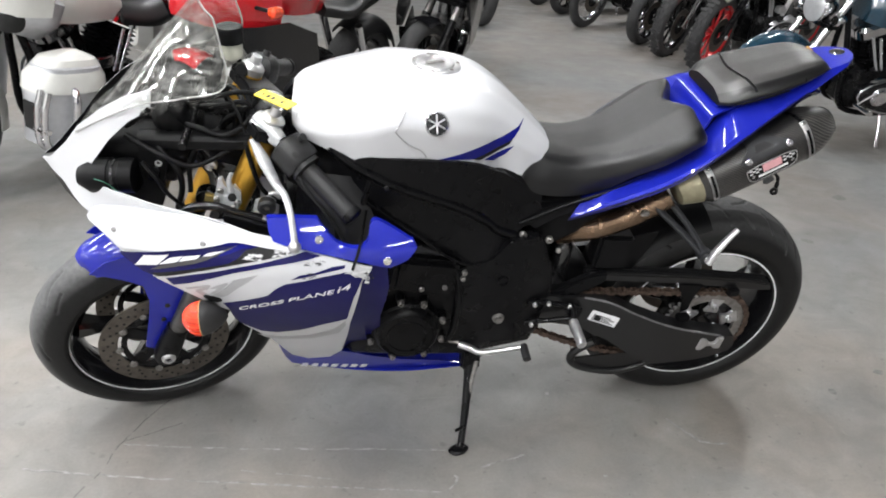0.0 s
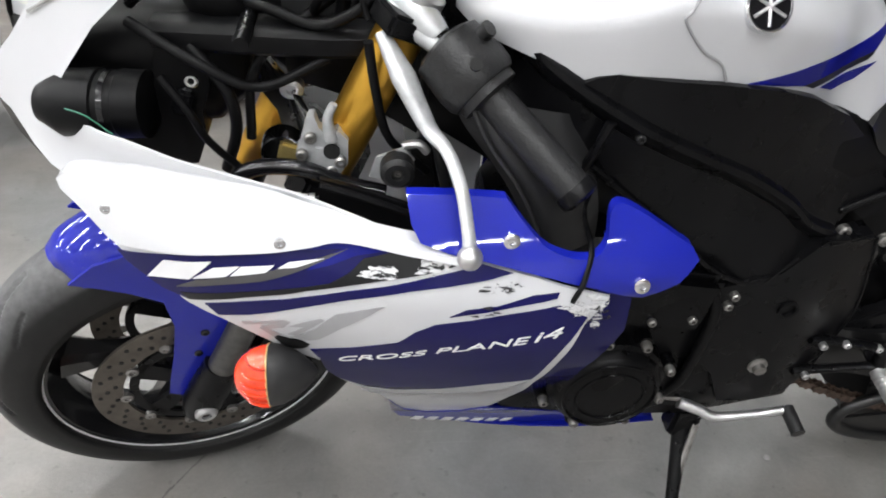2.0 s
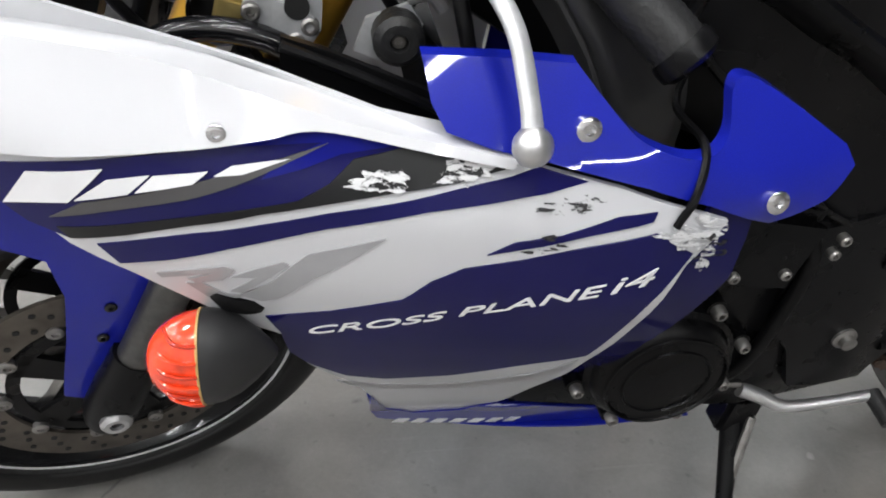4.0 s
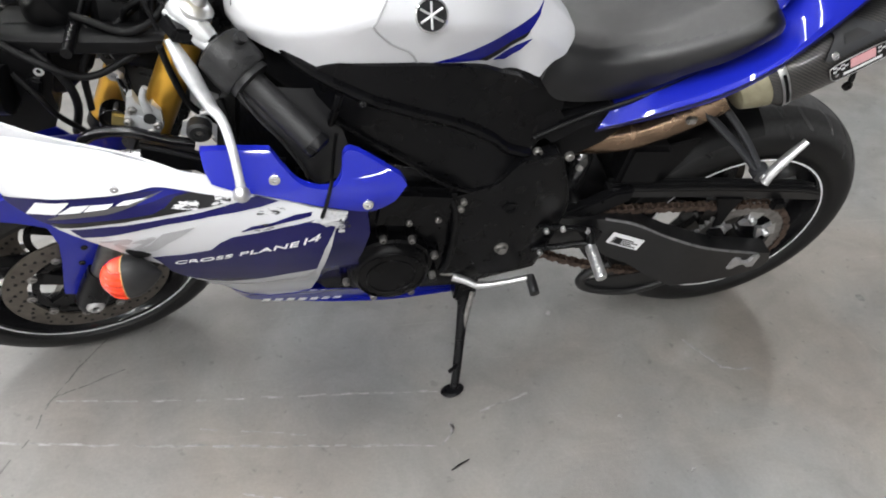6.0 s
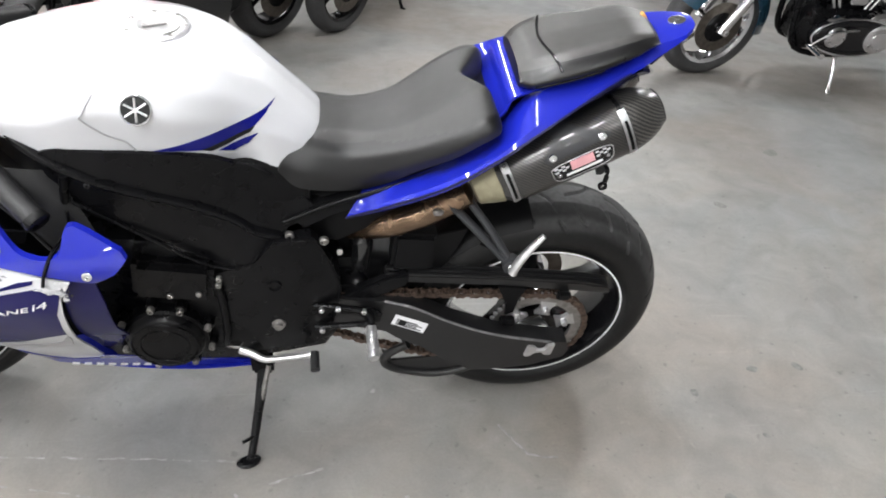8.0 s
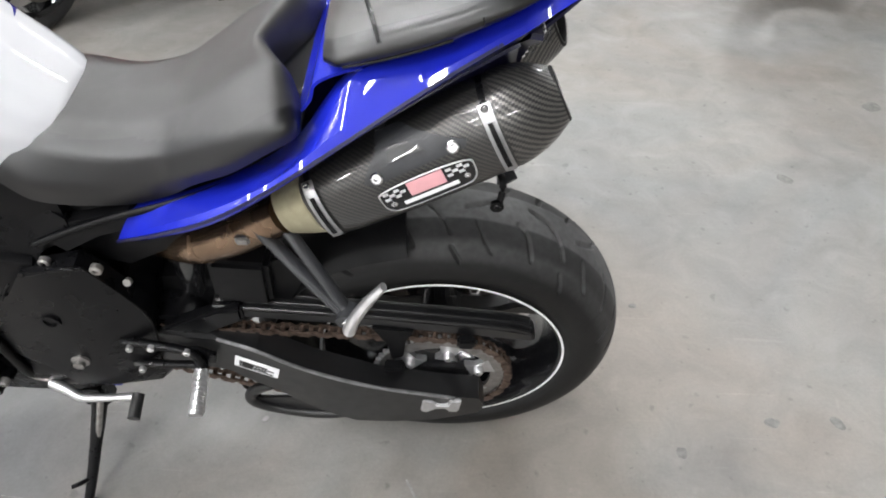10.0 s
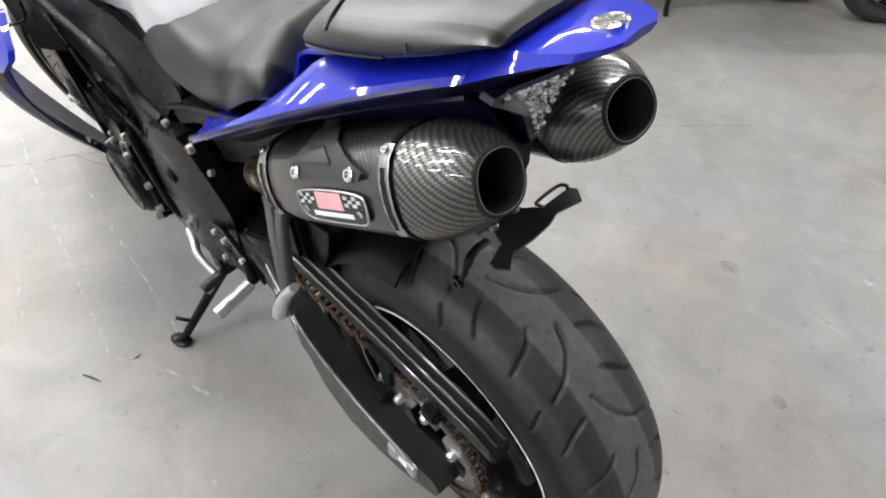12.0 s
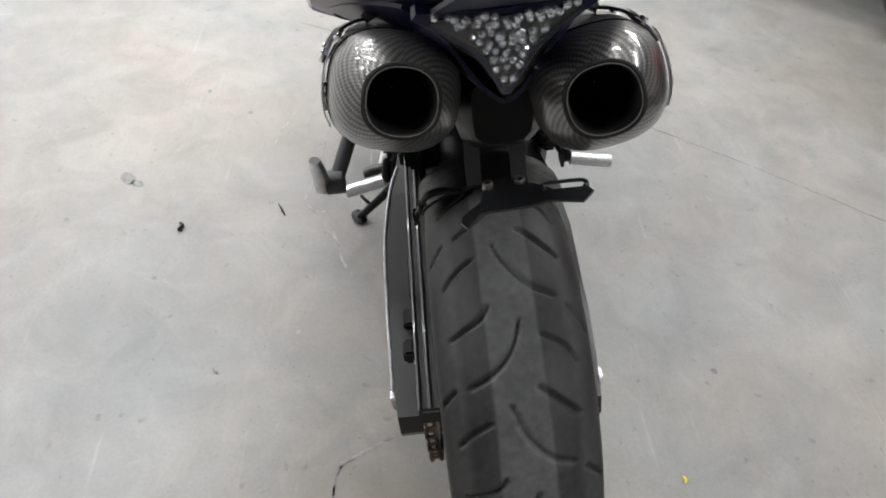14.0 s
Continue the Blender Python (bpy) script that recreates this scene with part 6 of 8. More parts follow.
UPPER = [(0.90, 0.43), (0.97, 0.465), (1.06, 0.515), (1.10, 0.52), (1.10, 0.49), (1.06, 0.465), (0.99, 0.42), (0.93, 0.385)]
swing = None
for s in (-1, 1):
    arm = part("swing_arm", panel(ARM, arm_half, 0.045, off=0 if s < 0 else -0.035, grid=0.03, side=s, round_edge=0.006), ARM_BLACK, bike, "black aluminium swing arm with a small data label")
    swing = swing or arm
    if s < 0:
        part("arm_edge", tube([(1.05, s * 0.1455, 0.452), (1.114, s * 0.161, 0.445), (1.196, s * 0.175, 0.410), (1.3, s * 0.1785, 0.3665), (1.44, s * 0.177, 0.330)], 0.0032, 8), ARM_GLINT, arm, "pale line painted as the edge's highlight")
        part("brace_web", panel([(1.049, 0.264), (1.063, 0.222), (1.1, 0.182), (1.139, 0.168), (1.203, 0.176), (1.268, 0.189), (1.265, 0.225), (1.207, 0.231), (1.075, 0.218)], lambda x, z: 0.13, 0.006, grid=0.05, side=s, round_edge=0.002), ARM_BLACK, arm)
    part("lower_brace", tube([(1.11, s * 0.135, 0.285), (1.066, s * 0.13, 0.245), (1.06, s * 0.13, 0.210), (1.102, s * 0.13, 0.180), (1.19, s * 0.13, 0.162), (1.27, s * 0.13, 0.185), (1.33, s * 0.13, 0.24)], (0.010, 0.011, 0.012, 0.011, 0.011, 0.01, 0.01), 12), ARM_BLACK, arm)
    part("upper_truss", prism(UPPER, s * 0.11, s * 0.135, 0.005), BLACK_FRAME, arm)
    part("axle_block", prism([(1.385, 0.325), (1.405, 0.32), (1.41, 0.308), (1.428, 0.308), (1.432, 0.325), (1.452, 0.325), (1.448, 0.285), (1.428, 0.285), (1.424, 0.296), (1.408, 0.294), (1.392, 0.28), (1.38, 0.284)], s * (0.168 if s < 0 else 0.132), s * (0.182 if s < 0 else 0.146), 0.003), ALU, arm, "cast silver chain adjuster")
part("cross_member", rod((0.97, -0.12, 0.43), (0.97, 0.12, 0.43), 0.05, 20), BLACK_FRAME, bike)
lab = part("data_label", bent(box(0, 0.076, -0.001, 0.0, 0, 0.034, 0), pose(1.066, -0.1535, 0.386, 0, 16, -10)), WHITE_DECAL, swing, "white data label with rows of fine print")
lb = bmesh.new()
for k in range(4):
    box(0.008, 0.068 - 0.012 * (k % 2), -0.0018, -0.001, 0.004 + 0.0055 * k, 0.0068 + 0.0055 * k, 0, lb)
box(0.014, 0.03, -0.0019, -0.001, 0.004, 0.022, 0, lb)
part("label_print", bent(lb, pose(1.066, -0.1535, 0.386, 0, 16, -10)), BLACK_DECAL, swing)

GUARD = [(1.05, 0.514), (1.30, 0.496), (1.50, 0.474), (1.562, 0.46), (1.57, 0.44), (1.54, 0.441), (1.30, 0.472), (1.05, 0.492)]
cg = part("chain_guard", prism(GUARD, -0.126, -0.092, 0.003), ARM_BLACK, bike, "long ribbed black chain guard")
for y in (-0.1235, -0.110, -0.0945):
    part("guard_ridge", tube([(1.055, y, 0.515), (1.30, y, 0.497), (1.50, y, 0.475), (1.56, y, 0.461)], 0.003, 6), ARM_BLACK, cg)
part("guard_tab", prism([(1.30, 0.475), (1.37, 0.468), (1.355, 0.43), (1.35, 0.385), (1.33, 0.375), (1.325, 0.42)], -0.131, -0.125, 0.002), BLACK_PLASTIC, cg)
part("guard_foot", box(1.318, 1.352, -0.152, -0.13, 0.362, 0.378, 0.003), BLACK_PLASTIC, cg)
part("guard_clip", box(1.44, 1.47, -0.144, -0.127, 0.435, 0.46, 0.004), BLACK_PLASTIC, cg)

F_SPROCKET, R_SPROCKET = Vector((0.845, -0.12, 0.42)), Vector((1.415, -0.12, 0.318))


def chain_bm():
    bm = bmesh.new()
    d = (R_SPROCKET - F_SPROCKET).normalized()
    up = Vector((-d.z, 0, d.x))
    path = []
    for i in range(38):
        path.append((F_SPROCKET + up * 0.04).lerp(R_SPROCKET + up * 0.119, i / 37))
    a0 = math.atan2(up.z, up.x)
    for i in range(1, 24):
        a = a0 - math.pi * i / 24
        path.append(R_SPROCKET + Vector((math.cos(a), 0, math.sin(a))) * 0.119)
    for i in range(38):
        p = (R_SPROCKET - up * 0.119).lerp(F_SPROCKET - up * 0.04, i / 37)
        path.append(p - Vector((0, 0, 0.042 * math.sin(math.pi * i / 37))))
    for i, (a, b) in enumerate(zip(path, path[1:])):
        t = (b - a).normalized()
        n = Vector((-t.z, 0, t.x))
        h = 0.0085 if i % 2 else 0.0075
        for y in ((-0.008, 0.008) if i % 2 else (-0.0055, 0.0055)):
            ring_pts = [(-0.6, 0.55), (-0.2, 1), (0.3, 0.75), (0.7, 0.75), (1.2, 1), (1.6, 0.55), (1.6, -0.55), (1.2, -1), (0.7, -0.75), (0.3, -0.75), (-0.2, -1), (-0.6, -0.55)]
            l = (b - a).length
            loft([[a + t * l * (0.02 + 0.6 * u) + n * h * v + Vector((0, y + dy, 0)) for u, v in ring_pts] for dy in (-0.0009, 0.0009)], bm=bm)
        loft([ring(a + Vector((0, dy, 0)), (0, 1, 0), 0.0045, 8) for dy in (-0.009, 0.009)], bm=bm)
    return bm


part("drive_chain", chain_bm(), CHAIN, bike, "rusty drive chain")
hug = []
for deg in (100, 120, 140, 160, 180, 200):
    a = radians(deg)
    hug.append([(REAR_AXLE.x + math.cos(a) * (0.34 - 0.035 * abs(f) ** 3), 0.098 * f, REAR_AXLE.z + math.sin(a) * (0.34 - 0.035 * abs(f) ** 3)) for f in (-1, -0.8, -0.4, 0, 0.4, 0.8, 1)])
part("shock_linkage", loft([ring((x, 0, z), (1, 0, 0), r, 18, power=5, squash=sq) for x, z, r, sq in ((0.90, 0.42, 0.072, 1.1), (0.98, 0.42, 0.072, 1.2), (1.06, 0.42, 0.07, 1.0), (1.09, 0.42, 0.05, 0.8))]), BLACK_PLASTIC, bike)
part("inner_mudguard", bent(box(-0.045, 0.045, -0.03, 0.03, -0.05, 0.05, 0.008), pose(1.108, -0.092, 0.57, 0, 4, 0)), BLACK_PLASTIC, bike)
part("battery_tray", loft([ring((x, 0, z), (1, 0, 0), r, 20, power=5, squash=sq) for x, z, r, sq in ((0.88, 0.66, 0.10, 0.8), (0.95, 0.66, 0.115, 0.7), (1.05, 0.69, 0.10, 0.6), (1.2, 0.76, 0.09, 0.4))]), BLACK_PLASTIC, bike)
part("rear_hugger", sheet(hug, 18, 20, 0.004), BLACK_PLASTIC, bike, "black hugger over the rear tyre")
part("hugger_side", panel([(1.07, 0.48), (1.09, 0.56), (1.16, 0.605), (1.22, 0.62), (1.2, 0.56), (1.17, 0.50), (1.13, 0.47)], lambda x, z: 0.10, 0.006, grid=0.05), BLACK_PLASTIC, bike)

# ---- seats
rider = [(0.882, [(0, 0.838, 0.036), (0.05, 0.838, 0.03), (0.088, 0.832, 0.01), (0.118, 0.81, -0.028), (0.128, 0.793, -0.036)]),
         (0.915, [(0, 0.84, 0.012), (0.057, 0.838, 0.01), (0.098, 0.822, 0.0), (0.126, 0.785, -0.022), (0.126, 0.752, -0.03)]),
         (0.98, [(0, 0.838), (0.062, 0.834), (0.102, 0.81), (0.118, 0.772), (0.117, 0.739)]),
         (1.05, [(0, 0.853), (0.07, 0.847), (0.11, 0.822), (0.119, 0.79), (0.116, 0.758)]),
         (1.10, [(0, 0.880), (0.078, 0.876), (0.125, 0.846), (0.134, 0.82), (0.131, 0.797)]),
         (1.16, [(0, 0.918), (0.08, 0.920), (0.139, 0.884), (0.151, 0.86), (0.149, 0.838)]),
         (1.21, [(0, 0.928, -0.03), (0.075, 0.945), (0.137, 0.912), (0.152, 0.892), (0.151, 0.873)]),
         (1.24, [(0, 0.908, -0.05), (0.07, 0.93, -0.01), (0.126, 0.909), (0.14, 0.898, 0.003), (0.142, 0.887)]),
         (1.245, [(0, 0.872, -0.055), (0.06, 0.89, -0.01), (0.1, 0.893), (0.117, 0.89), (0.122, 0.882)])]


def seat_part(name, sections, label, lims, top=SEAT_TOP):
    """A padded seat: a lighter grey top whose share of the width grows from front to back, and darker vinyl flanks."""
    nr, nx = 36, 56
    bm = faceted_body(sections, nx, nr, 3)
    bm.faces.ensure_lookup_table()
    n = 2 * nr - 1
    for i, f in enumerate(bm.faces):
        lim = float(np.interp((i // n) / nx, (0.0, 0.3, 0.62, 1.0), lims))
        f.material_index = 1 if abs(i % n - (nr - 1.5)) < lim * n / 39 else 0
    skin = BVHTree.FromBMesh(bm)
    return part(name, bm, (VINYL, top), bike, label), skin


seat_part("rider_seat", rider, "black vinyl rider seat with a grey top", (8, 9, 14.2, 14.6))
pillion = [(1.262, [(0, 0.972), (0.045, 0.97), (0.074, 0.96), (0.086, 0.947), (0.08, 0.938)]),
           (1.285, [(0, 0.990), (0.06, 0.987), (0.095, 0.973), (0.108, 0.955), (0.10, 0.945)]),
           (1.33, [(0, 1.006), (0.068, 1.003), (0.1, 0.99), (0.112, 0.967), (0.104, 0.957)]),
           (1.40, [(0, 1.02), (0.066, 1.017), (0.094, 1.004), (0.105, 0.983), (0.098, 0.974)]),
           (1.46, [(0, 1.032), (0.058, 1.029), (0.081, 1.017), (0.091, 0.999), (0.084, 0.991)]),
           (1.498, [(0, 1.034), (0.047, 1.031), (0.066, 1.023), (0.074, 1.009), (0.068, 1.003)]),
           (1.512, [(0, 1.026), (0.042, 1.024), (0.06, 1.018), (0.066, 1.01), (0.06, 1.005)])]
pillion = [(x + 0.013, [(y, z + 0.006 + 0.05 * (x - 1.262) + (0.006 if k > 2 else 0.0) - (0.006 if x > 1.49 and k < 3 else 0.0)) for k, (y, z) in enumerate(prof)]) for x, prof in pillion]
ps, ps_skin = seat_part("pillion_seat", pillion, "black vinyl pillion seat, torn at the back edge", (12.5, 12.5, 12.5, 12.5), PILLION_SHEEN_TOP)


def on_pillion(x, y, lift):
    hit = ps_skin.ray_cast(Vector((x, y, 1.3)), Vector((0, 0, -1)))
    return (x, y, (hit[0].z if hit[0] else 0.98) + lift)


part("seat_piping", tube([on_pillion(1.318 + 0.9 * abs(y) ** 1.6, y, 0.0) for y in (-0.104, -0.09, -0.07, -0.04, 0.0, 0.04, 0.07, 0.09, 0.104)], 0.003, 6, steps=60), BLACK_GLOSS, ps)
for s in (-1, 1):
    rim = []
    for x in (1.30, 1.34, 1.38, 1.42, 1.46, 1.50, 1.52):
        hit = ps_skin.ray_cast(Vector((x, s * 0.4, 0.962 + 0.28 * (x - 1.30))), Vector((0, -s, 0)))
        if hit[0]:
            rim.append(hit[0] + Vector((0, s * 0.0005, 0)))
    part("seat_hem", tube(rim, 0.0026, 6, steps=40), BLACK_GLOSS, ps)
tear = bmesh.new()
bmesh.ops.create_icosphere(tear, subdivisions=2, radius=0.0085, matrix=pose(*on_pillion(1.516, 0.022, 0.0), 0, 14, -8) @ Matrix.Diagonal((0.8, 1.5, 0.28, 1)))
for v in tear.verts:
    v.co += Vector((rng.uniform(-1, 1), rng.uniform(-1, 1), rng.uniform(-0.5, 0.5))) * 0.0016
part("torn_foam", tear, FOAM, ps, "orange foam showing through a tear")
part("seat_tear", tube([(1.451, -0.0955, 1.022), (1.4525, -0.0965, 1.017), (1.451, -0.0965, 1.013)], 0.0012, 6), BLACK_GLOSS, ps)

# ---- tail
TAIL = [[(1.0, -0.10, 0.728), (1.09, -0.105, 0.765), (1.17, -0.108, 0.81), (1.235, -0.10, 0.856), (1.30, -0.075, 0.93), (1.39, -0.06, 0.955), (1.455, -0.05, 0.985), (1.50, -0.04, 1.008)],
        [(0.995, -0.122, 0.733), (1.085, -0.128, 0.77), (1.18, -0.138, 0.822), (1.253, -0.15, 0.877), (1.31, -0.105, 0.947), (1.39, -0.086, 0.972), (1.455, -0.073, 0.997), (1.50, -0.064, 1.014)],
        [(0.967, -0.138, 0.685), (1.05, -0.177, 0.748), (1.14, -0.206, 0.812), (1.22, -0.203, 0.862), (1.30, -0.178, 0.906), (1.39, -0.14, 0.95), (1.46, -0.11, 0.98), (1.50, -0.09, 0.9945)],
        [(0.985, -0.115, 0.683), (1.06, -0.145, 0.738), (1.15, -0.172, 0.797), (1.23, -0.172, 0.848), (1.31, -0.148, 0.892), (1.40, -0.114, 0.934), (1.465, -0.09, 0.962), (1.50, -0.07, 0.976)]]


def drift(x):
    """How far the tail stands to the right of the wheels' plane."""
    return 0.010 * min(1.0, max(0.0, (x - 1.15) / 0.3))


def drifted(lines):
    return [[(x, y + drift(x), z) for x, y, z in l] for l in lines]


def facets(lines, nu, thick=0.004):
    """A skin with straight facets between its lines, smooth along them."""
    rows = [smooth_line(l, nu) for l in lines]
    bm = loft([[r[i] for r in rows] for i in range(nu)], closed=False, caps=False)
    bmesh.ops.recalc_face_normals(bm, faces=bm.faces)
    bmesh.ops.solidify(bm, geom=bm.faces[:], thickness=thick)
    return bm


CREASE = [tuple(Vector(a).lerp(Vector(b), 0.78) + Vector((0, 0, o))) for a, b, o in zip(TAIL[1], TAIL[2], (0.003, 0.006, 0.008, 0.007, 0.005, 0.004, 0.003, 0.002))]
TAIL.insert(2, CREASE)
tail = part("tail_fairing", facets(drifted(TAIL[:4]), 44), BLUE, bike, "glossy scratched blue tail fairing", sharp=20)
part("tail_side", facets(drifted(flip(TAIL[:4])), 44), BLUE, tail, sharp=20)
part("tail_underside", facets(drifted(TAIL[3:]), 44), DARK_NAVY, tail)
part("tail_underside", facets(drifted(flip(TAIL[3:])), 44), DARK_NAVY, tail)
DECK = [[(1.14, y, 0.82), (1.20, y, 0.852), (1.25, y * 0.98, 0.905), (1.27, y * 0.95, 0.938), (1.36, y * 0.86, 0.965), (1.45, y * 0.72, 0.999), (1.53, y * 0.45, 1.021)] for y in (-0.105, -0.06, 0, 0.06, 0.105)]
part("tail_deck", sheet(drifted(DECK), 40, 16, 0.004), BLUE, tail)
TIP = []
for x, zt, wt, zs, we, ze, wu, zu in ((1.46, 0.992, 0.06, 0.99, 0.105, 0.976, 0.085, 0.962), (1.50, 1.016, 0.064, 1.014, 0.09, 0.9945, 0.07, 0.976), (1.53, 1.028, 0.06, 1.025, 0.077, 1.010, 0.058, 0.998),
                                      (1.56, 1.0355, 0.054, 1.032, 0.063, 1.0235, 0.046, 1.016), (1.582, 1.0415, 0.046, 1.037, 0.05, 1.031, 0.036, 1.0255), (1.597, 1.0452, 0.034, 1.0415, 0.036, 1.0375, 0.024, 1.033), (1.606, 1.0474, 0.02, 1.0445, 0.021, 1.042, 0.014, 1.038)):
    half = [(0, zt), (wt * 0.5, zt - (zt - zs) * 0.3), (wt, zs), (we, ze), (wu, zu)]
    TIP.append([Vector((x, drift(x) - y, z)) for y, z in half[::-1]] + [Vector((x, drift(x) + y, z)) for y, z in half[1:]])
tip_bm = loft(TIP)
bmesh.ops.recalc_face_normals(tip_bm, faces=tip_bm.faces)
tip_bm.faces.ensure_lookup_table()
for f in tip_bm.faces:
    f.material_index = 1 if f.normal.z < -0.3 else 0
part("tail_tip", tip_bm, (BLUE, DARK_NAVY), tail, sharp=20)
te = Vector((1.578, 0.0095, 1.0412))
tn = Vector((-0.26, 0, 1)).normalized()
emb = part("tail_emblem", loft([ring(te + tn * h, tn, r, 28, (1, 0, 0)) for h, r in ((-0.003, 0.0158), (0.002, 0.0158), (0.0028, 0.0142), (0.002, 0.0138))]), CHROME, tail, "round chrome emblem")
for k in range(3):
    a = radians(60 * k)
    d = Vector((0, 1, 0)) * math.cos(a) + tn.cross(Vector((0, 1, 0))) * math.sin(a)
    part("emblem_bar", rod(te + tn * 0.0017 - d * 0.0125, te + tn * 0.0017 + d * 0.0125, 0.0007, 6), DARK_STEEL, emb)
part("emblem_face", loft([ring(te + tn * h, tn, 0.014, 28, (1, 0, 0)) for h in (-0.002, 0.0019)]), SILVER, emb)
part("tail_back", facets(drifted([[(1.597, y * 0.3, 1.034), (1.563, y * 0.62, 1.008), (1.526, y * 0.86, 0.981)] for y in (-0.07, -0.03, 0.03, 0.07)]), 8), DARK_NAVY, tail)
UNDER = []
for x, e, z0, m, z1, z2 in ((1.05, 0.155, 0.735, 0.08, 0.68, 0.65), (1.2, 0.182, 0.834, 0.10, 0.80, 0.73), (1.3, 0.157, 0.889, 0.1, 0.86, 0.785), (1.4, 0.118, 0.934, 0.09, 0.91, 0.83), (1.46, 0.098, 0.96, 0.078, 0.936, 0.855), (1.496, 0.085, 0.974, 0.062, 0.955, 0.868)):
    UNDER.append([(x, -e, z0), (x, -m, z1), (x, 0, z2), (x, m, z1), (x, e, z0)])
part("undertail", sheet(drifted(UNDER), 24, 20, 0.004), DARK_NAVY, bike, "dark under-tail panel")

# tail lamp: an upside-down triangle of small lamps behind a clear lens
L0, R0, T0 = Vector((1.52, -0.056, 0.974)), Vector((1.518, 0.077, 0.972)), Vector((1.503, 0.01, 0.89))
LN = (R0 - L0).cross(T0 - L0).normalized()
LN = LN if LN.x > 0 else -LN


def tri_plate(scale, d0, d1):
    c = (L0 + R0 + T0) / 3
    pts = []
    for a, b in ((L0, R0), (R0, T0), (T0, L0)):
        for f in (0.05, 0.3, 0.5, 0.7, 0.95):
            p = a.lerp(b, f)
            p = p + (c - p) * ({0.3: 0.22, 0.5: 0.3, 0.7: 0.22}.get(f, 0.0) * (1.0 if (a, b) != (L0, R0) else 0.35))
            pts.append(c + (p - c) * scale)
    return loft([[p + LN * d0 for p in pts], [p + LN * d1 for p in pts]])


LAMP_CELL = material("silvered_lamp_cell", (0.95, 0.96, 1.0), 0.06, metal=0.85, grain=0.05)
lamp = part("tail_lamp", tri_plate(1.22, -0.014, 0.0), DARK_NAVY, bike, "triangular tail lamp with rows of clear lights")
part("reflector", tri_plate(1.0, 0.0, 0.002), BLACK_GLOSS, lamp)
lrng = random.Random(21)
for z, half, n in ((0.968, 0.057, 15), (0.961, 0.043, 11), (0.952, 0.03, 8), (0.943, 0.022, 6), (0.934, 0.016, 5), (0.925, 0.012, 4), (0.915, 0.009, 3), (0.905, 0.004, 2)):
    for k in range(n):
        y = 0.0105 + half * (2 * k / (n - 1) - 1) + lrng.uniform(-0.0022, 0.0022)
        c = L0.lerp(T0, (0.974 - z) / 0.079)
        c = Vector((c.x, y, z + 0.12 * abs(y - 0.0105) + lrng.uniform(-0.0025, 0.0025))) + LN * 0.0025
        tilt = (LN + Vector((0, lrng.uniform(-0.35, 0.35), lrng.uniform(-0.35, 0.35)))).normalized()
        q = lrng.uniform(0.75, 1.15)
        part("lamp_cell", loft([ring(c + tilt * h, tilt, r * q, 6) for h, r in ((-0.001, 0.0043), (0.0018, 0.004), (0.004, 0.002), (0.0045, 0.0007))]), LAMP_CELL, lamp, sharp=15)
part("lens", tri_plate(1.1, 0.009, 0.0115), LENS, lamp, "clear lens")

part("tail_lower", loft([ring((x, 0.008, z), (1, 0, 0), r, 20, power=4, squash=sq) for x, z, r, sq in ((1.30, 0.80, 0.05, 0.9), (1.40, 0.82, 0.05, 1.0), (1.44, 0.83, 0.045, 1.2), (1.475, 0.845, 0.03, 1.3))]), BLACK_PLASTIC, bike)
# plate bracket: a bent sheet with a slotted wing each side and a tongue hanging down
PLATE = [(1.452, 0.0), (1.452, 0.03), (1.47, 0.034), (1.478, 0.042), (1.4865, 0.046), (1.488, 0.094), (1.498, 0.098), (1.516, 0.084), (1.512, 0.07), (1.507, 0.05), (1.514, 0.03), (1.516, 0.0)]


def droop(x, y, dz=0.0):
    """The left wing is bent down."""
    yy = y if y > 0 else y * 0.45
    return Vector((x, yy, 0.7465 + 0.18 * (x - 1.482) + dz - 0.8 * max(0.0, -yy - 0.012)))


def plate_bm():
    bm = bmesh.new()
    out = PLATE + [(x, -y) for x, y in PLATE[-2:0:-1]]
    rows = []
    for dz in (0.0, -0.003):
        rows.append([bm.verts.new(droop(x, y, dz)) for x, y in out])
    bm.faces.new(rows[0])
    bm.faces.new(rows[1][::-1])
    n = len(out)
    for i in range(n):
        bm.faces.new((rows[0][i], rows[0][(i + 1) % n], rows[1][(i + 1) % n], rows[1][i]))
    return bm


pb = part("plate_bracket", plate_bm(), PLATE_BLACK, bike, "bent black number-plate bracket without a plate")
for s in (-1, 1):
    part("bracket_neck", facets([[(1.462, s * y, 0.7435), (1.446, s * y, 0.77), (1.44, s * y * 0.85, 0.84)] for y in (0.016, 0.033)], 8, 0.003), PLATE_BLACK, pb)
    if s > 0:
        lp = [droop(x, s * y, 0.001) for x, y in ((1.4875, 0.048), (1.482, 0.047), (1.4755, 0.051), (1.4755, 0.085), (1.479, 0.0925), (1.485, 0.094), (1.489, 0.09))]
        part("slot_loop", tube(lp, 0.0022, 8, steps=30), PLATE_BLACK, pb)
    part("bracket_bolt", bolt(droop(1.464, s * 0.024, 0.0), (0, 0, 1), 0.006, 0.005), STEEL, pb)

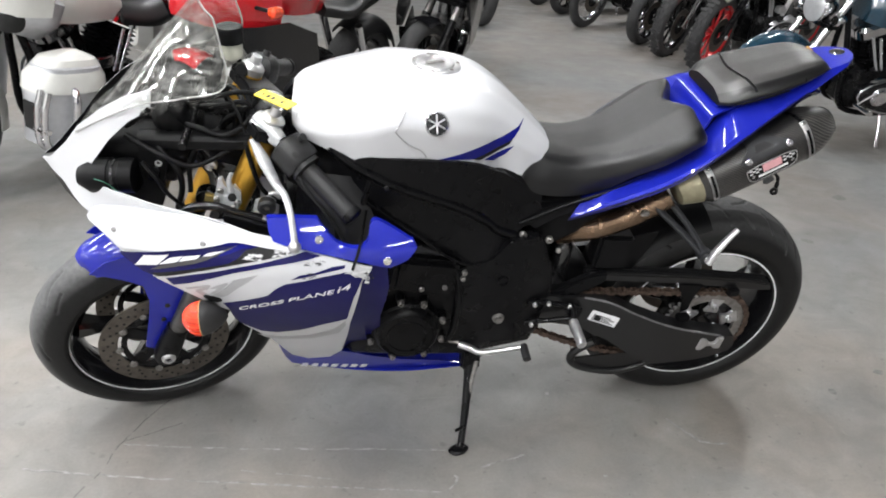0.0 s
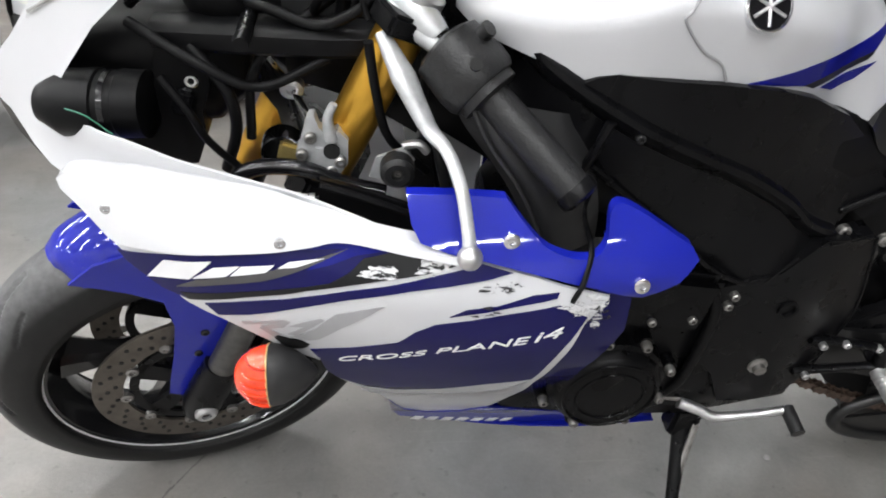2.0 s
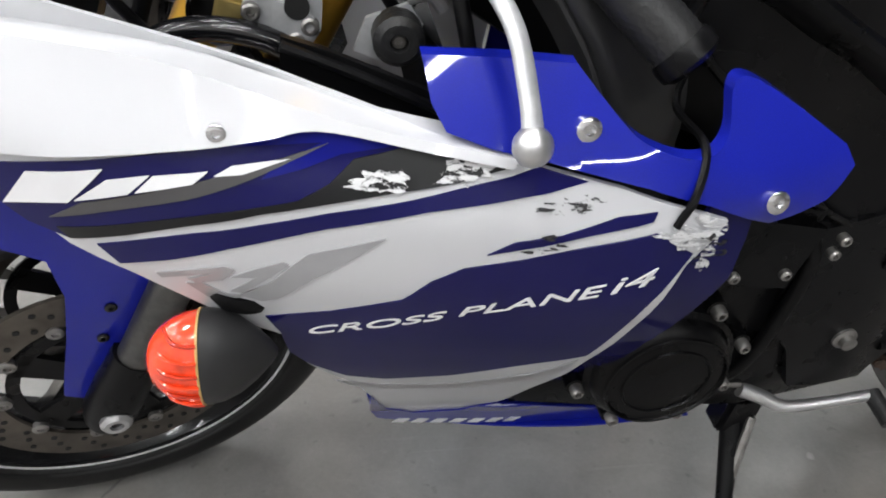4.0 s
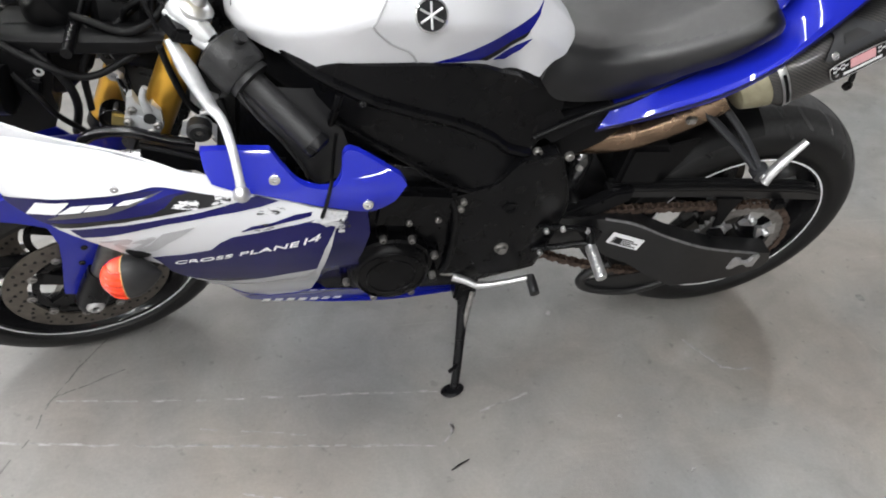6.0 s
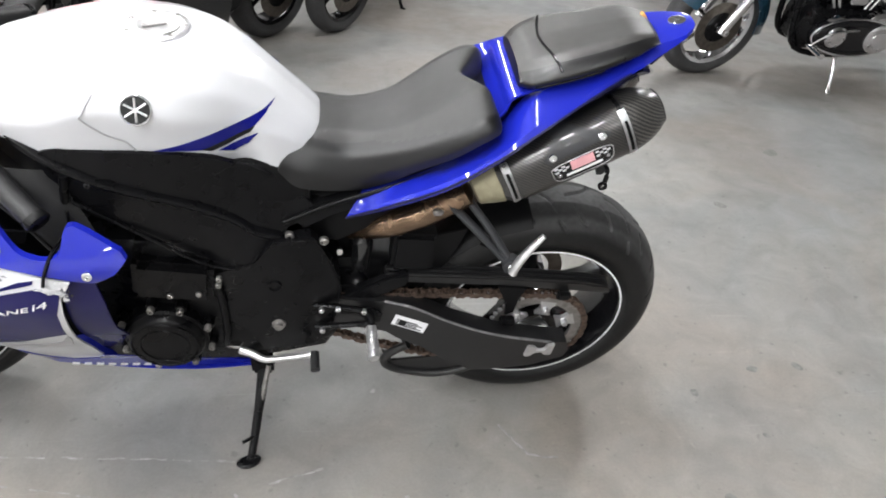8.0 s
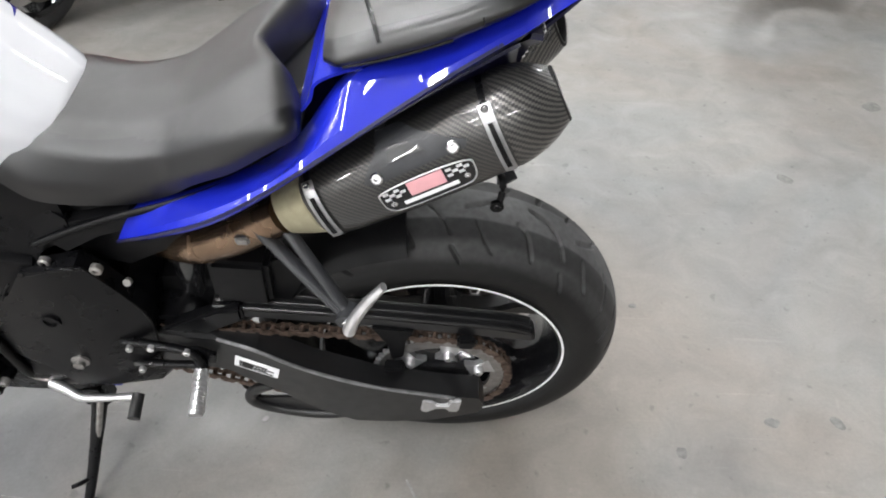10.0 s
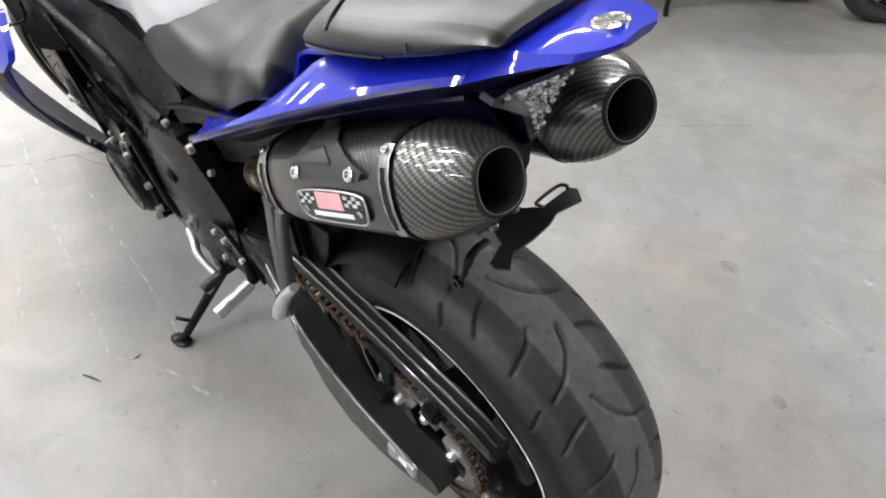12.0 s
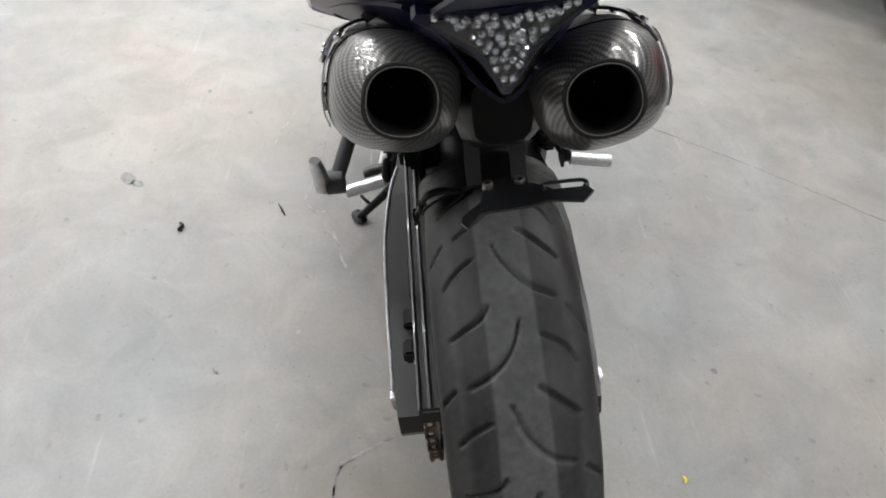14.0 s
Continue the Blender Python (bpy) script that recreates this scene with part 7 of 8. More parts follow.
tab = part("hooked_tab", tube([(1.482, -0.04, 0.755), (1.488, -0.062, 0.764), (1.492, -0.078, 0.762), (1.492, -0.085, 0.748), (1.489, -0.09, 0.736)], 0.0052, 10, squash=0.55, steps=30), BLACK_FRAME, pb, "small hooked black tab with an eye")
part("tab_eye", turned([(0.0045, -0.003), (0.0095, -0.003), (0.0095, 0.003), (0.0045, 0.003)], 20, centre=(1.486, -0.092, 0.73)), BLACK_FRAME, tab)

# ---- exhausts
CAN_A, CAN_B = Vector((1.232, -0.130, 0.770)), Vector((1.546, -0.083, 0.917))
CAN_D = (CAN_B - CAN_A).normalized()


def can_ring(f, r, n=40, squash=0.9, power=2.6):
    return ring(CAN_A.lerp(CAN_B, f), CAN_D, r, n, (0, 0.25, 1), squash, power)


BADGE = [(0.33, 93), (0.34, 89), (0.40, 86), (0.50, 85), (0.60, 86), (0.655, 89), (0.67, 93), (0.665, 108), (0.645, 116), (0.60, 119), (0.40, 119), (0.355, 116), (0.335, 108)]
for s in (-1, 1):
    def put(name, bm, mat, parent, label=""):
        return part(name, bent(mirrored(bm), Matrix.Translation((0.014, 0.002, -0.012))) if s > 0 else bm, mat, parent, label)
    fs = [0.06, 0.1, 0.2, 0.35, 0.5, 0.65, 0.76, 0.80, 0.85, 0.90, 0.95, 0.985, 1.0]
    rs = [0.046, 0.056, 0.0605, 0.062, 0.0625, 0.0625, 0.062, 0.061, 0.0585, 0.0535, 0.0455, 0.0375, 0.0335]
    length = (CAN_B - CAN_A).length
    bm = loft([can_ring(f, r) for f, r in zip(fs[:8], rs[:8])], uv=([f * length * 1.0 for f in fs[:8]], 0.40), caps=False)
    can = put("exhaust_can", bm, CARBON, bike, "carbon-fibre exhaust can with riveted straps and a small badge")
    bm = loft([can_ring(f, r + 0.001) for f, r in zip(fs[7:], rs[7:])], uv=([f * length * 1.0 for f in fs[7:]], 0.40), caps=False)
    put("end_cone", bm, CARBON_TIP, can, "tapered carbon end with a coarser weave")
    put("tip_rim", loft([can_ring(1.0 + h, r, squash=0.95, power=2.35) for h, r in ((-0.006, 0.0345), (0.004, 0.0342), (0.007, 0.0325), (0.004, 0.0292), (-0.3, 0.0285), (-0.3, 0.001))], caps=False), SOOT_AND_HOLES, can, "sooty exhaust outlet")
    put("tip_ring", loft([can_ring(1.0 + h, r, squash=0.95, power=2.35) for h, r in ((0.003, 0.0308), (0.0078, 0.0308), (0.0078, 0.03), (0.003, 0.03))], caps=False), STEEL, can)
    for f0, rr in ((0.115, 0.0575), (0.772, 0.0622)):
        strap = put("strap", loft([can_ring(f0 + h, rr + d) for h, d in ((-0.011, -0.004), (-0.011, 0.001), (0.011, 0.001), (0.011, -0.004))], caps=False), BLACK_FRAME, can)
    # bright slotted strap ends on the outer face
    def on_can(f, ang, lift=0.0):
        c = CAN_A.lerp(CAN_B, f)
        u = (Vector((0, 0.25, 1)) - CAN_D * Vector((0, 0.25, 1)).dot(CAN_D)).normalized()
        v = CAN_D.cross(u)
        v = v if v.y < 0 else -v
        a = radians(ang)
        cc, ss = math.cos(a), math.sin(a)
        k = (abs(cc) ** 2.6 + abs(ss) ** 2.6) ** (-1 / 2.6)
        r = float(np.interp(f, fs, rs))
        n = (u * cc + v * ss).normalized()
        return c + (u * cc * 0.9 + v * ss) * k * r + n * lift, n
    for f0 in (0.115, 0.772):
        rows = []
        for ang in (42, 55, 70, 85, 100, 115, 126):
            p, n = on_can(f0, ang, 0.0045)
            rows.append([p - CAN_D * 0.0075, p + n * 0.0012, p + CAN_D * 0.0075])
        bm = loft(rows, closed=False, caps=False)
        bmesh.ops.solidify(bm, geom=bm.faces[:], thickness=0.0015)
        sb = put("strap_end", bm, ALU, can, "bright riveted strap end")
        rows = []
        for ang in (62, 75, 90, 105, 118):
            p, n = on_can(f0, ang, 0.0062)
            rows.append([p - CAN_D * 0.003, p + CAN_D * 0.003])
        bm = loft(rows, closed=False, caps=False)
        bmesh.ops.solidify(bm, geom=bm.faces[:], thickness=0.0008)
        put("strap_slot", bm, BLACK_GLOSS, can)
        p, n = on_can(f0, 48, 0.006)
        put("rivet", bolt(p, n, 0.0045, 0.003), CHROME, can)
    # black hanger plate with two screws, badge with checks
    def patch(outline, lift, thick=0.0015):
        bm2 = bmesh.new()
        bm2.faces.new([bm2.verts.new((f, 0, a)) for f, a in outline])
        for k in range(1, 12):
            a = 20 + k * 10
            bmesh.ops.bisect_plane(bm2, geom=bm2.verts[:] + bm2.edges[:] + bm2.faces[:], dist=1e-6, plane_co=(0, 0, a), plane_no=(0, 0, 1))
        for k in range(1, 20):
            bmesh.ops.bisect_plane(bm2, geom=bm2.verts[:] + bm2.edges[:] + bm2.faces[:], dist=1e-6, plane_co=(k * 0.05, 0, 0), plane_no=(1, 0, 0))
        bmesh.ops.triangulate(bm2, faces=[f for f in bm2.faces if len(f.verts) > 4])
        for v in bm2.verts:
            v.co = on_can(v.co.x, v.co.z, lift)[0]
        bmesh.ops.recalc_face_normals(bm2, faces=bm2.faces)
        bmesh.ops.solidify(bm2, geom=bm2.faces[:], thickness=thick)
        return bm2
    hang = put("hanger_plate", patch([(0.33, 62), (0.31, 70), (0.34, 76), (0.42, 75), (0.58, 74), (0.67, 74), (0.685, 67), (0.62, 56), (0.54, 40), (0.49, 22), (0.40, 22), (0.39, 44)], 0.0035, 0.003), PLATE_BLACK, can)
    put("hanger_hole", patch([(0.415, 60), (0.55, 61), (0.50, 46), (0.43, 46)], 0.0078, 0.001), CARBON_TIP, can)
    put("hanger_tab", tube([on_can(0.42, 22, 0.004)[0], on_can(0.42, 5, 0.02)[0], on_can(0.42, 0, 0.05)[0]], 0.008, 8, squash=0.5), PLATE_BLACK, can)
    for f0 in (0.36, 0.635):
        p, n = on_can(f0, 69, 0.005)
        put("hanger_screw", bolt(p, n, 0.0075, 0.005), CHROME, can)
    badge = put("maker_badge", patch(BADGE, 0.003), BLACK_GLOSS, can, "black oval badge with a pale red centre and chequered ends")
    put("badge_rim", tube([on_can(f, a, 0.004)[0] for f, a in BADGE + BADGE[:1]], 0.0011, 6, steps=60), ALU, badge)
    put("badge_centre", patch([(0.435, 87), (0.565, 87), (0.565, 104), (0.435, 104)], 0.0045, 0.001), PINK, badge)
    for bx in (0.345, 0.575):
        chk = bmesh.new()
        for i in range(4):
            for j in range(3):
                if (i + j) % 2 == 0:
                    fa, aa = bx + i * 0.02, 89 + j * 3.6
                    q = [on_can(a, b, 0.0052)[0] for a, b in ((fa, aa), (fa + 0.02, aa), (fa + 0.02, aa + 3.6), (fa, aa + 3.6))]
                    chk.faces.new([chk.verts.new(p) for p in q])
        bmesh.ops.solidify(chk, geom=chk.faces[:], thickness=0.0008)
        tagged(put("badge_checks", chk, WHITE_DECAL, badge), kind="stuff")
    bb = patch([(0.40, 107.5), (0.60, 107.5), (0.60, 112), (0.40, 112)], 0.0045, 0.001)
    put("badge_bar", bb, WHITE_DECAL, badge, "pale bar")
    for f0, a0 in ((0.365, 106), (0.635, 106)):
        p, n = on_can(f0, a0, 0.004)
        put("badge_rivet", bolt(p, n, 0.004, 0.002), CHROME, badge)
    pipe = put("link_pipe", tube([(0.98, -0.05, 0.585), (1.03, -0.085, 0.620), (1.065, -0.102, 0.643), (1.13, -0.115, 0.683), (1.205, -0.127, 0.743)], (0.027, 0.0285, 0.0285, 0.0275, 0.027), 20), TITAN, bike, "heat-tinted brown exhaust link pipe")
    put("pipe_weld", loft([ring(Vector((1.068, -0.1025, 0.6447)) + Vector((0.86, -0.12, 0.49)) * h, (0.86, -0.12, 0.49), 0.0297, 20) for h in (-0.003, 0, 0.003)]), TITAN, pipe)
    put("spring_lug", box(1.135, 1.155, -0.15, -0.138, 0.70, 0.715, 0.003), STEEL, pipe)
    put("pipe_collar", loft([ring(CAN_A.lerp(CAN_B, f), CAN_D, r, 28) for f, r in ((-0.08, 0.027), (-0.07, 0.034), (0.0, 0.043), (0.06, 0.049), (0.07, 0.047))]), COLLAR, pipe, "tan coated collar")
# ---------------------------------------------------------------- motorcycles parked round about
def plain_wheel(name, at, R, w, rim_r, rim_mat, bike_, spokes=5, turn=0.0, disc=True, wire=False, knobs=False, label=""):
    rim = bmesh.new()
    half = w * 0.4
    turned([(rim_r - 0.003, -half), (rim_r + 0.004, -half - 0.003), (rim_r - 0.016, -half + 0.008), (rim_r - 0.022, 0), (rim_r - 0.016, half - 0.008), (rim_r + 0.004, half + 0.003), (rim_r - 0.003, half), (rim_r - 0.012, 0)], 48, bm=rim)
    turned([(0.05, -0.04), (0.05, 0.04), (0.015, 0.04), (0.015, -0.04)], 20, bm=rim)
    wh = part(name, rim, rim_mat, bike_, label)
    for i in range(24 if wire else spokes):
        a = 2 * math.pi * i / (24 if wire else spokes)
        d = Vector((math.cos(a), 0, math.sin(a)))
        b = Vector((math.cos(a + (0.25 if i % 2 else -0.25) * wire), 0, math.sin(a + (0.25 if i % 2 else -0.25) * wire)))
        part("spoke", rod(d * 0.045, b * (rim_r - 0.012), 0.003 if wire else 0.013, 6 if wire else 8), CHROME if wire else rim_mat, wh)
    prof = []
    for k in range(17):
        p = radians(-100 + 200 * k / 16)
        prof.append((R - (R - rim_r) * 0.55 * (1 - math.cos(p)), math.sin(p) * w / 2))
    prof += [(rim_r, half), (rim_r, -half)]
    ty = turned(prof, 64)
    part("tyre", ty, RUBBER, wh)
    if knobs:
        kb = bmesh.new()
        for i in range(44):
            a = 2 * math.pi * i / 44
            d, s = Vector((math.cos(a), 0, math.sin(a))), Vector((-math.sin(a), 0, math.cos(a)))
            for y in ((-0.32, 0.05, 0.36) if i % 2 else (-0.16, 0.2)):
                c = d * (R - 0.10 * abs(y) * w) + Vector((0, y * w, 0))
                loft([[c + s * p * 0.011 + Vector((0, q * 0.013, 0)) + d * h for p, q in ((-1, -1), (1, -1), (1, 1), (-1, 1))] for h in (-0.006, 0.009)], bm=kb)
        tagged(part("tread", kb, RUBBER, wh), kind="stuff")
    if disc:
        part("brake_disc", turned([(0.15, -half - 0.02), (0.15, -half - 0.015), (0.09, -half - 0.015), (0.09, -half - 0.02)], 40), DISC, wh)
        part("disc_carrier", turned([(0.092, -half - 0.018), (0.092, -half - 0.013), (0.03, -half - 0.01), (0.03, -half - 0.016)], 24), BLACK_FRAME, wh)
    wh.matrix_basis = Matrix.Translation(at) @ pose(0, 0, 0, 0, 0, turn)
    return wh


def parked_bike(name, label, at, heading, lean=10, R=0.31, w=0.12, base=1.5, rim=BLACK_GLOSS, paint=BLACK_GLOSS, lower=BLACK_PLASTIC, style="cruiser", turn=18, fork=CHROME, wire=False, knobs=False,
                fender=None, light=True, rear_R=None, group="parked motorcycles", lampmat=CHROME, metal=CHROME, rake=30, board=False):
    yaw = math.degrees(math.atan2(-heading[1], -heading[0]))
    t = thing(name, pose(at[0], at[1], 0, 0, 0, yaw) @ pose(0, 0, 0, lean, 0, 0), label, "motorcycle", group)
    rr = rear_R or R
    fa = Vector((0, 0, R))
    steer = Matrix.Translation(fa) @ Matrix.Rotation(radians(turn), 4, "Z") @ Matrix.Translation(-fa)
    plain_wheel("front_wheel", fa, R, w, R * 0.72 if not knobs else R * 0.74, rim, t, 9 if style == "cruiser" else 5, turn, wire=wire, knobs=knobs)
    plain_wheel("rear_wheel", (base, 0, rr), rr, w * 1.35, rr * 0.68, rim, t, 5)
    lean_f = math.tan(radians(rake))
    top = 0.62
    for s in (-1, 1):
        a, b = fa + Vector((0, s * (w / 2 + 0.045), 0)), fa + Vector((top * lean_f, s * (w / 2 + 0.045), top))
        lo = part("fork_leg", bent(rod(a - (b - a) * 0.03, a.lerp(b, 0.5), 0.03, 14), steer), fork if style != "sport" else BLACK_FRAME, t)
        part("fork_tube", bent(rod(a.lerp(b, 0.5), b, 0.023, 14), steer), fork, t)
        part("axle_end", bent(bolt(a + Vector((0, s * 0.03, 0)), (0, s, 0), 0.02, 0.012), steer), metal, lo)
    for z in (0.42, 0.6):
        part("fork_yoke", bent(box(z * lean_f - 0.04, z * lean_f + 0.05, -w / 2 - 0.08, w / 2 + 0.08, R + z - 0.02, R + z + 0.02, 0.01), steer), BLACK_FRAME, t)
    # front mudguard
    arcs = []
    span = (150, 120, 90, 60, 35, 10, -12) if style == "tourer" else (112, 95, 78, 60, 45)
    for deg in span:
        a = radians(deg)
        g = 0.045 if style == "tourer" else 0.022
        drop = 0.12 if style == "tourer" else 0.03
        arcs.append([(math.cos(a) * (R + g - drop * abs(f) ** 3), f * (w / 2 + 0.03), R + math.sin(a) * (R + g - drop * abs(f) ** 3)) for f in (-1, -0.85, -0.5, 0, 0.5, 0.85, 1)])
    part("front_mudguard", bent(sheet(arcs, 20, 20, 0.004), steer), fender or paint, t)
    # bars
    hx, hz = (top + 0.05) * lean_f, R + top + (0.12 if style != "sport" else 0.0)
    for s in (-1, 1):
        hb = part("handlebar", bent(tube([(hx - 0.02, s * 0.04, hz - 0.1), (hx, s * 0.14, hz), (hx + 0.1, s * 0.30, hz - 0.01), (hx + 0.2, s * 0.42, hz - 0.05)], 0.0125, 10), steer), metal, t)
        part("grip", bent(rod((hx + 0.13, s * 0.335, hz - 0.02), (hx + 0.2, s * 0.425, hz - 0.052), 0.018, 12), steer), GRIP, hb)
    if light:
        cx, cz = 0.50 * lean_f - 0.09, R + 0.50
        hl = part("headlamp", bent(loft([ring((cx + f, 0, cz), (1, 0, 0), r, 28) for f, r in ((0.14, 0.03), (0.1, 0.07), (0.03, 0.092), (-0.01, 0.095), (-0.02, 0.088))]), steer), lampmat, t)
        part("lamp_glass", bent(loft([ring((cx + f, 0, cz), (1, 0, 0), r, 28) for f, r in ((-0.018, 0.087), (-0.03, 0.07), (-0.036, 0.03))]), steer), SILVER, hl)
        for s in (-1, 1):
            part("side_lamp", bent(loft([ring((cx + 0.03 + f, s * 0.17, cz - 0.03), (1, 0, 0), r, 16) for f, r in ((0.05, 0.015), (0.02, 0.033), (-0.02, 0.036), (-0.03, 0.028))]), steer), ORANGE if style == "sport" else lampmat, t)
    # tank, seat, body
    tz = 0.80
    part("fuel_tank", body([(0.45, [(0, tz + 0.12), (0.05, tz + 0.11), (0.09, tz + 0.05), (0.08, tz - 0.02)]), (0.55, [(0, tz + 0.18), (0.09, tz + 0.16), (0.15, tz + 0.07), (0.13, tz - 0.04)]),
                            (0.72, [(0, tz + 0.18), (0.09, tz + 0.15), (0.15, tz + 0.06), (0.13, tz - 0.05)]), (0.9, [(0, tz + 0.06), (0.05, tz + 0.05), (0.08, tz), (0.07, tz - 0.06)])], 20, 12), paint, t)
    part("seat", body([(0.88, [(0, tz + 0.02), (0.06, tz), (0.11, tz - 0.05), (0.1, tz - 0.09)]), (1.05, [(0, tz), (0.1, tz - 0.01), (0.17, tz - 0.06), (0.16, tz - 0.1)]),
                       (1.25, [(0, tz + 0.06), (0.1, tz + 0.05), (0.15, tz), (0.14, tz - 0.06)]), (1.5, [(0, tz + 0.07), (0.07, tz + 0.06), (0.1, tz + 0.02), (0.09, tz - 0.02)])], 20, 12), VINYL, t)
    arcs = []
    for deg in (125, 105, 85, 65, 45, 25):
        a = radians(deg)
        arcs.append([(base + math.cos(a) * (rr + 0.05 - 0.09 * abs(f) ** 3), f * (w * 0.72 + 0.03), rr + math.sin(a) * (rr + 0.05 - 0.09 * abs(f) ** 3)) for f in (-1, -0.85, -0.5, 0, 0.5, 0.85, 1)])
    part("rear_mudguard", sheet(arcs, 18, 18, 0.004), paint if style != "sport" else BLACK_PLASTIC, t)
    en = part("engine", loft([ring((x, 0, z), (1, 0, 0), r, 24, power=4, squash=sq) for x, z, r, sq in ((0.47, 0.36, 0.1, 0.9), (0.52, 0.37, 0.15, 0.95), (0.72, 0.37, 0.165, 0.9), (0.98, 0.38, 0.15, 0.8), (1.04, 0.38, 0.09, 0.7))]), ENGINE, t)
    for s in (-1, 1):
        part("engine_cover", turned([(0.001, s * 0.215), (0.07, s * 0.21), (0.09, s * 0.195), (0.1, s * 0.16), (0.001, s * 0.14)], 28, centre=(0.66, 0, 0.37), closed_profile=False), metal, en)
        part("gear_cover", turned([(0.001, s * 0.2), (0.08, s * 0.198), (0.1, s * 0.18), (0.105, s * 0.14), (0.001, s * 0.13)], 28, centre=(0.9, 0, 0.4), closed_profile=False), metal if style != "sport" else ENGINE, en)
    if style != "sport":
        for a, x in ((-24, 0.66), (24, 0.80)):
            d = Vector((math.sin(radians(a)), 0, math.cos(radians(a))))
            rings = []
            for k in range(22):
                rings.append(ring(Vector((x, 0, 0.46)) + d * (0.012 * k), d, 0.105 if k % 2 else 0.086, 18, (0, 1, 0), power=4))
            part("cylinder", loft(rings), ENGINE, en)
            part("rocker_cover", loft([ring(Vector((x, 0, 0.46)) + d * h, d, r, 18, (0, 1, 0), power=4) for h, r in ((0.26, 0.1), (0.31, 0.1), (0.33, 0.08))]), metal, en)
        part("air_cleaner", turned([(0.001, 0.25), (0.08, 0.245), (0.095, 0.22), (0.095, 0.14), (0.001, 0.14)], 28, centre=(0.73, 0, 0.62), closed_profile=False), metal, en)
        for k, z in ((0, 0.30), (1, 0.22)):
            part("exhaust_pipe", tube([(0.62 + 0.2 * k, 0.1, 0.58), (0.56 + 0.2 * k, 0.19, 0.48), (0.62 + 0.2 * k, 0.23, z + 0.03), (0.9, 0.24, z), (1.3, 0.24, z), (1.8, 0.23, z + 0.02)], (0.024, 0.024, 0.026, 0.036, 0.042, 0.042), 14), metal, t)
        if board:
            part("foot_board", box(0.58, 0.82, -0.35, -0.25, 0.275, 0.29, 0.006), metal, t)
        case = part("primary_case", loft([[Vector((0.76 + math.cos(a) * (0.25 + g) * (1 - 0.12 * math.sin(a) ** 2), y, 0.36 + math.sin(a) * (0.11 + g))) for a in [2 * math.pi * k / 36 for k in range(36)]] for y, g in ((-0.15, 0.0), (-0.205, 0.0), (-0.222, -0.012), (-0.226, -0.03), (-0.221, -0.036), (-0.221, -0.06))]), BLACK_GLOSS, en)
        part("case_rim", tube([(0.76 + math.cos(a) * 0.252 * (1 - 0.12 * math.sin(a) ** 2), -0.208, 0.36 + math.sin(a) * 0.112) for a in [2 * math.pi * k / 30 for k in range(31)]], 0.007, 8, steps=60), metal, case)
        for cx, cr in ((0.64, 0.062), (0.9, 0.085)):
            part("derby_cover", turned([(0.001, -0.243), (cr * 0.55, -0.242), (cr * 0.6, -0.237), (cr * 0.8, -0.238), (cr, -0.228), (cr, -0.2), (0.001, -0.2)], 30, centre=(cx, 0, 0.365), closed_profile=False), metal, case)
            for k in range(5):
                a = 2 * math.pi * k / 5
                part("cover_bolt", bolt((cx + math.cos(a) * cr * 0.72, -0.238, 0.365 + math.sin(a) * cr * 0.72), (0, -1, 0), 0.007, 0.005), STEEL, case)
        for a, x in ((-24, 0.66), (24, 0.80)):
            for o in (-0.025, 0.025):
                part("pushrod_tube", rod((x + o * 0.6, -0.12, 0.44), (x + o + math.sin(radians(a)) * 0.27, -0.1, 0.44 + 0.25), 0.0105, 10), metal, en)
        part("foot_peg", rod((0.52, -0.2, 0.3), (0.52, -0.36, 0.31), 0.016, 12), metal, t)
        part("shift_rod", tube([(0.5, -0.24, 0.32), (0.6, -0.25, 0.4), (0.75, -0.24, 0.42)], 0.007, 8), metal, t)
        part("coil_cover", bent(box(-0.05, 0.05, -0.16, -0.1, -0.03, 0.03, 0.008), pose(0.73, 0, 0.56)), metal, en)
    part("frame_tube", tube([(0.36, 0, 0.86), (0.42, 0.08, 0.55), (0.5, 0.1, 0.24), (0.9, 0.1, 0.22), (1.1, 0.1, 0.4)], 0.018, 10), BLACK_FRAME, t)
    part("frame_tube", tube([(0.36, 0, 0.86), (0.42, -0.08, 0.55), (0.5, -0.1, 0.24), (0.9, -0.1, 0.22), (1.1, -0.1, 0.4)], 0.018, 10), BLACK_FRAME, t)
    for s in (-1, 1):
        part("swing_arm", rod((0.98, s * 0.11, 0.38), (base, s * 0.11, rr), 0.025, 12), BLACK_FRAME, t)
        part("rear_shock", rod((base - 0.08, s * 0.14, rr + 0.02), (base - 0.24, s * 0.14, rr + 0.34), 0.026, 12), metal, t)
    h = math.tan(radians(lean))
    part("side_stand", tube([(0.72, -0.14, 0.28), (0.72, -0.22, 0.17), (0.71, -0.285, 0.05 + 0.0), (0.705, -0.305, 0.305 * h + 0.004)], 0.012, 10), BLACK_FRAME if style == "sport" else CHROME, t)
    return t, steer


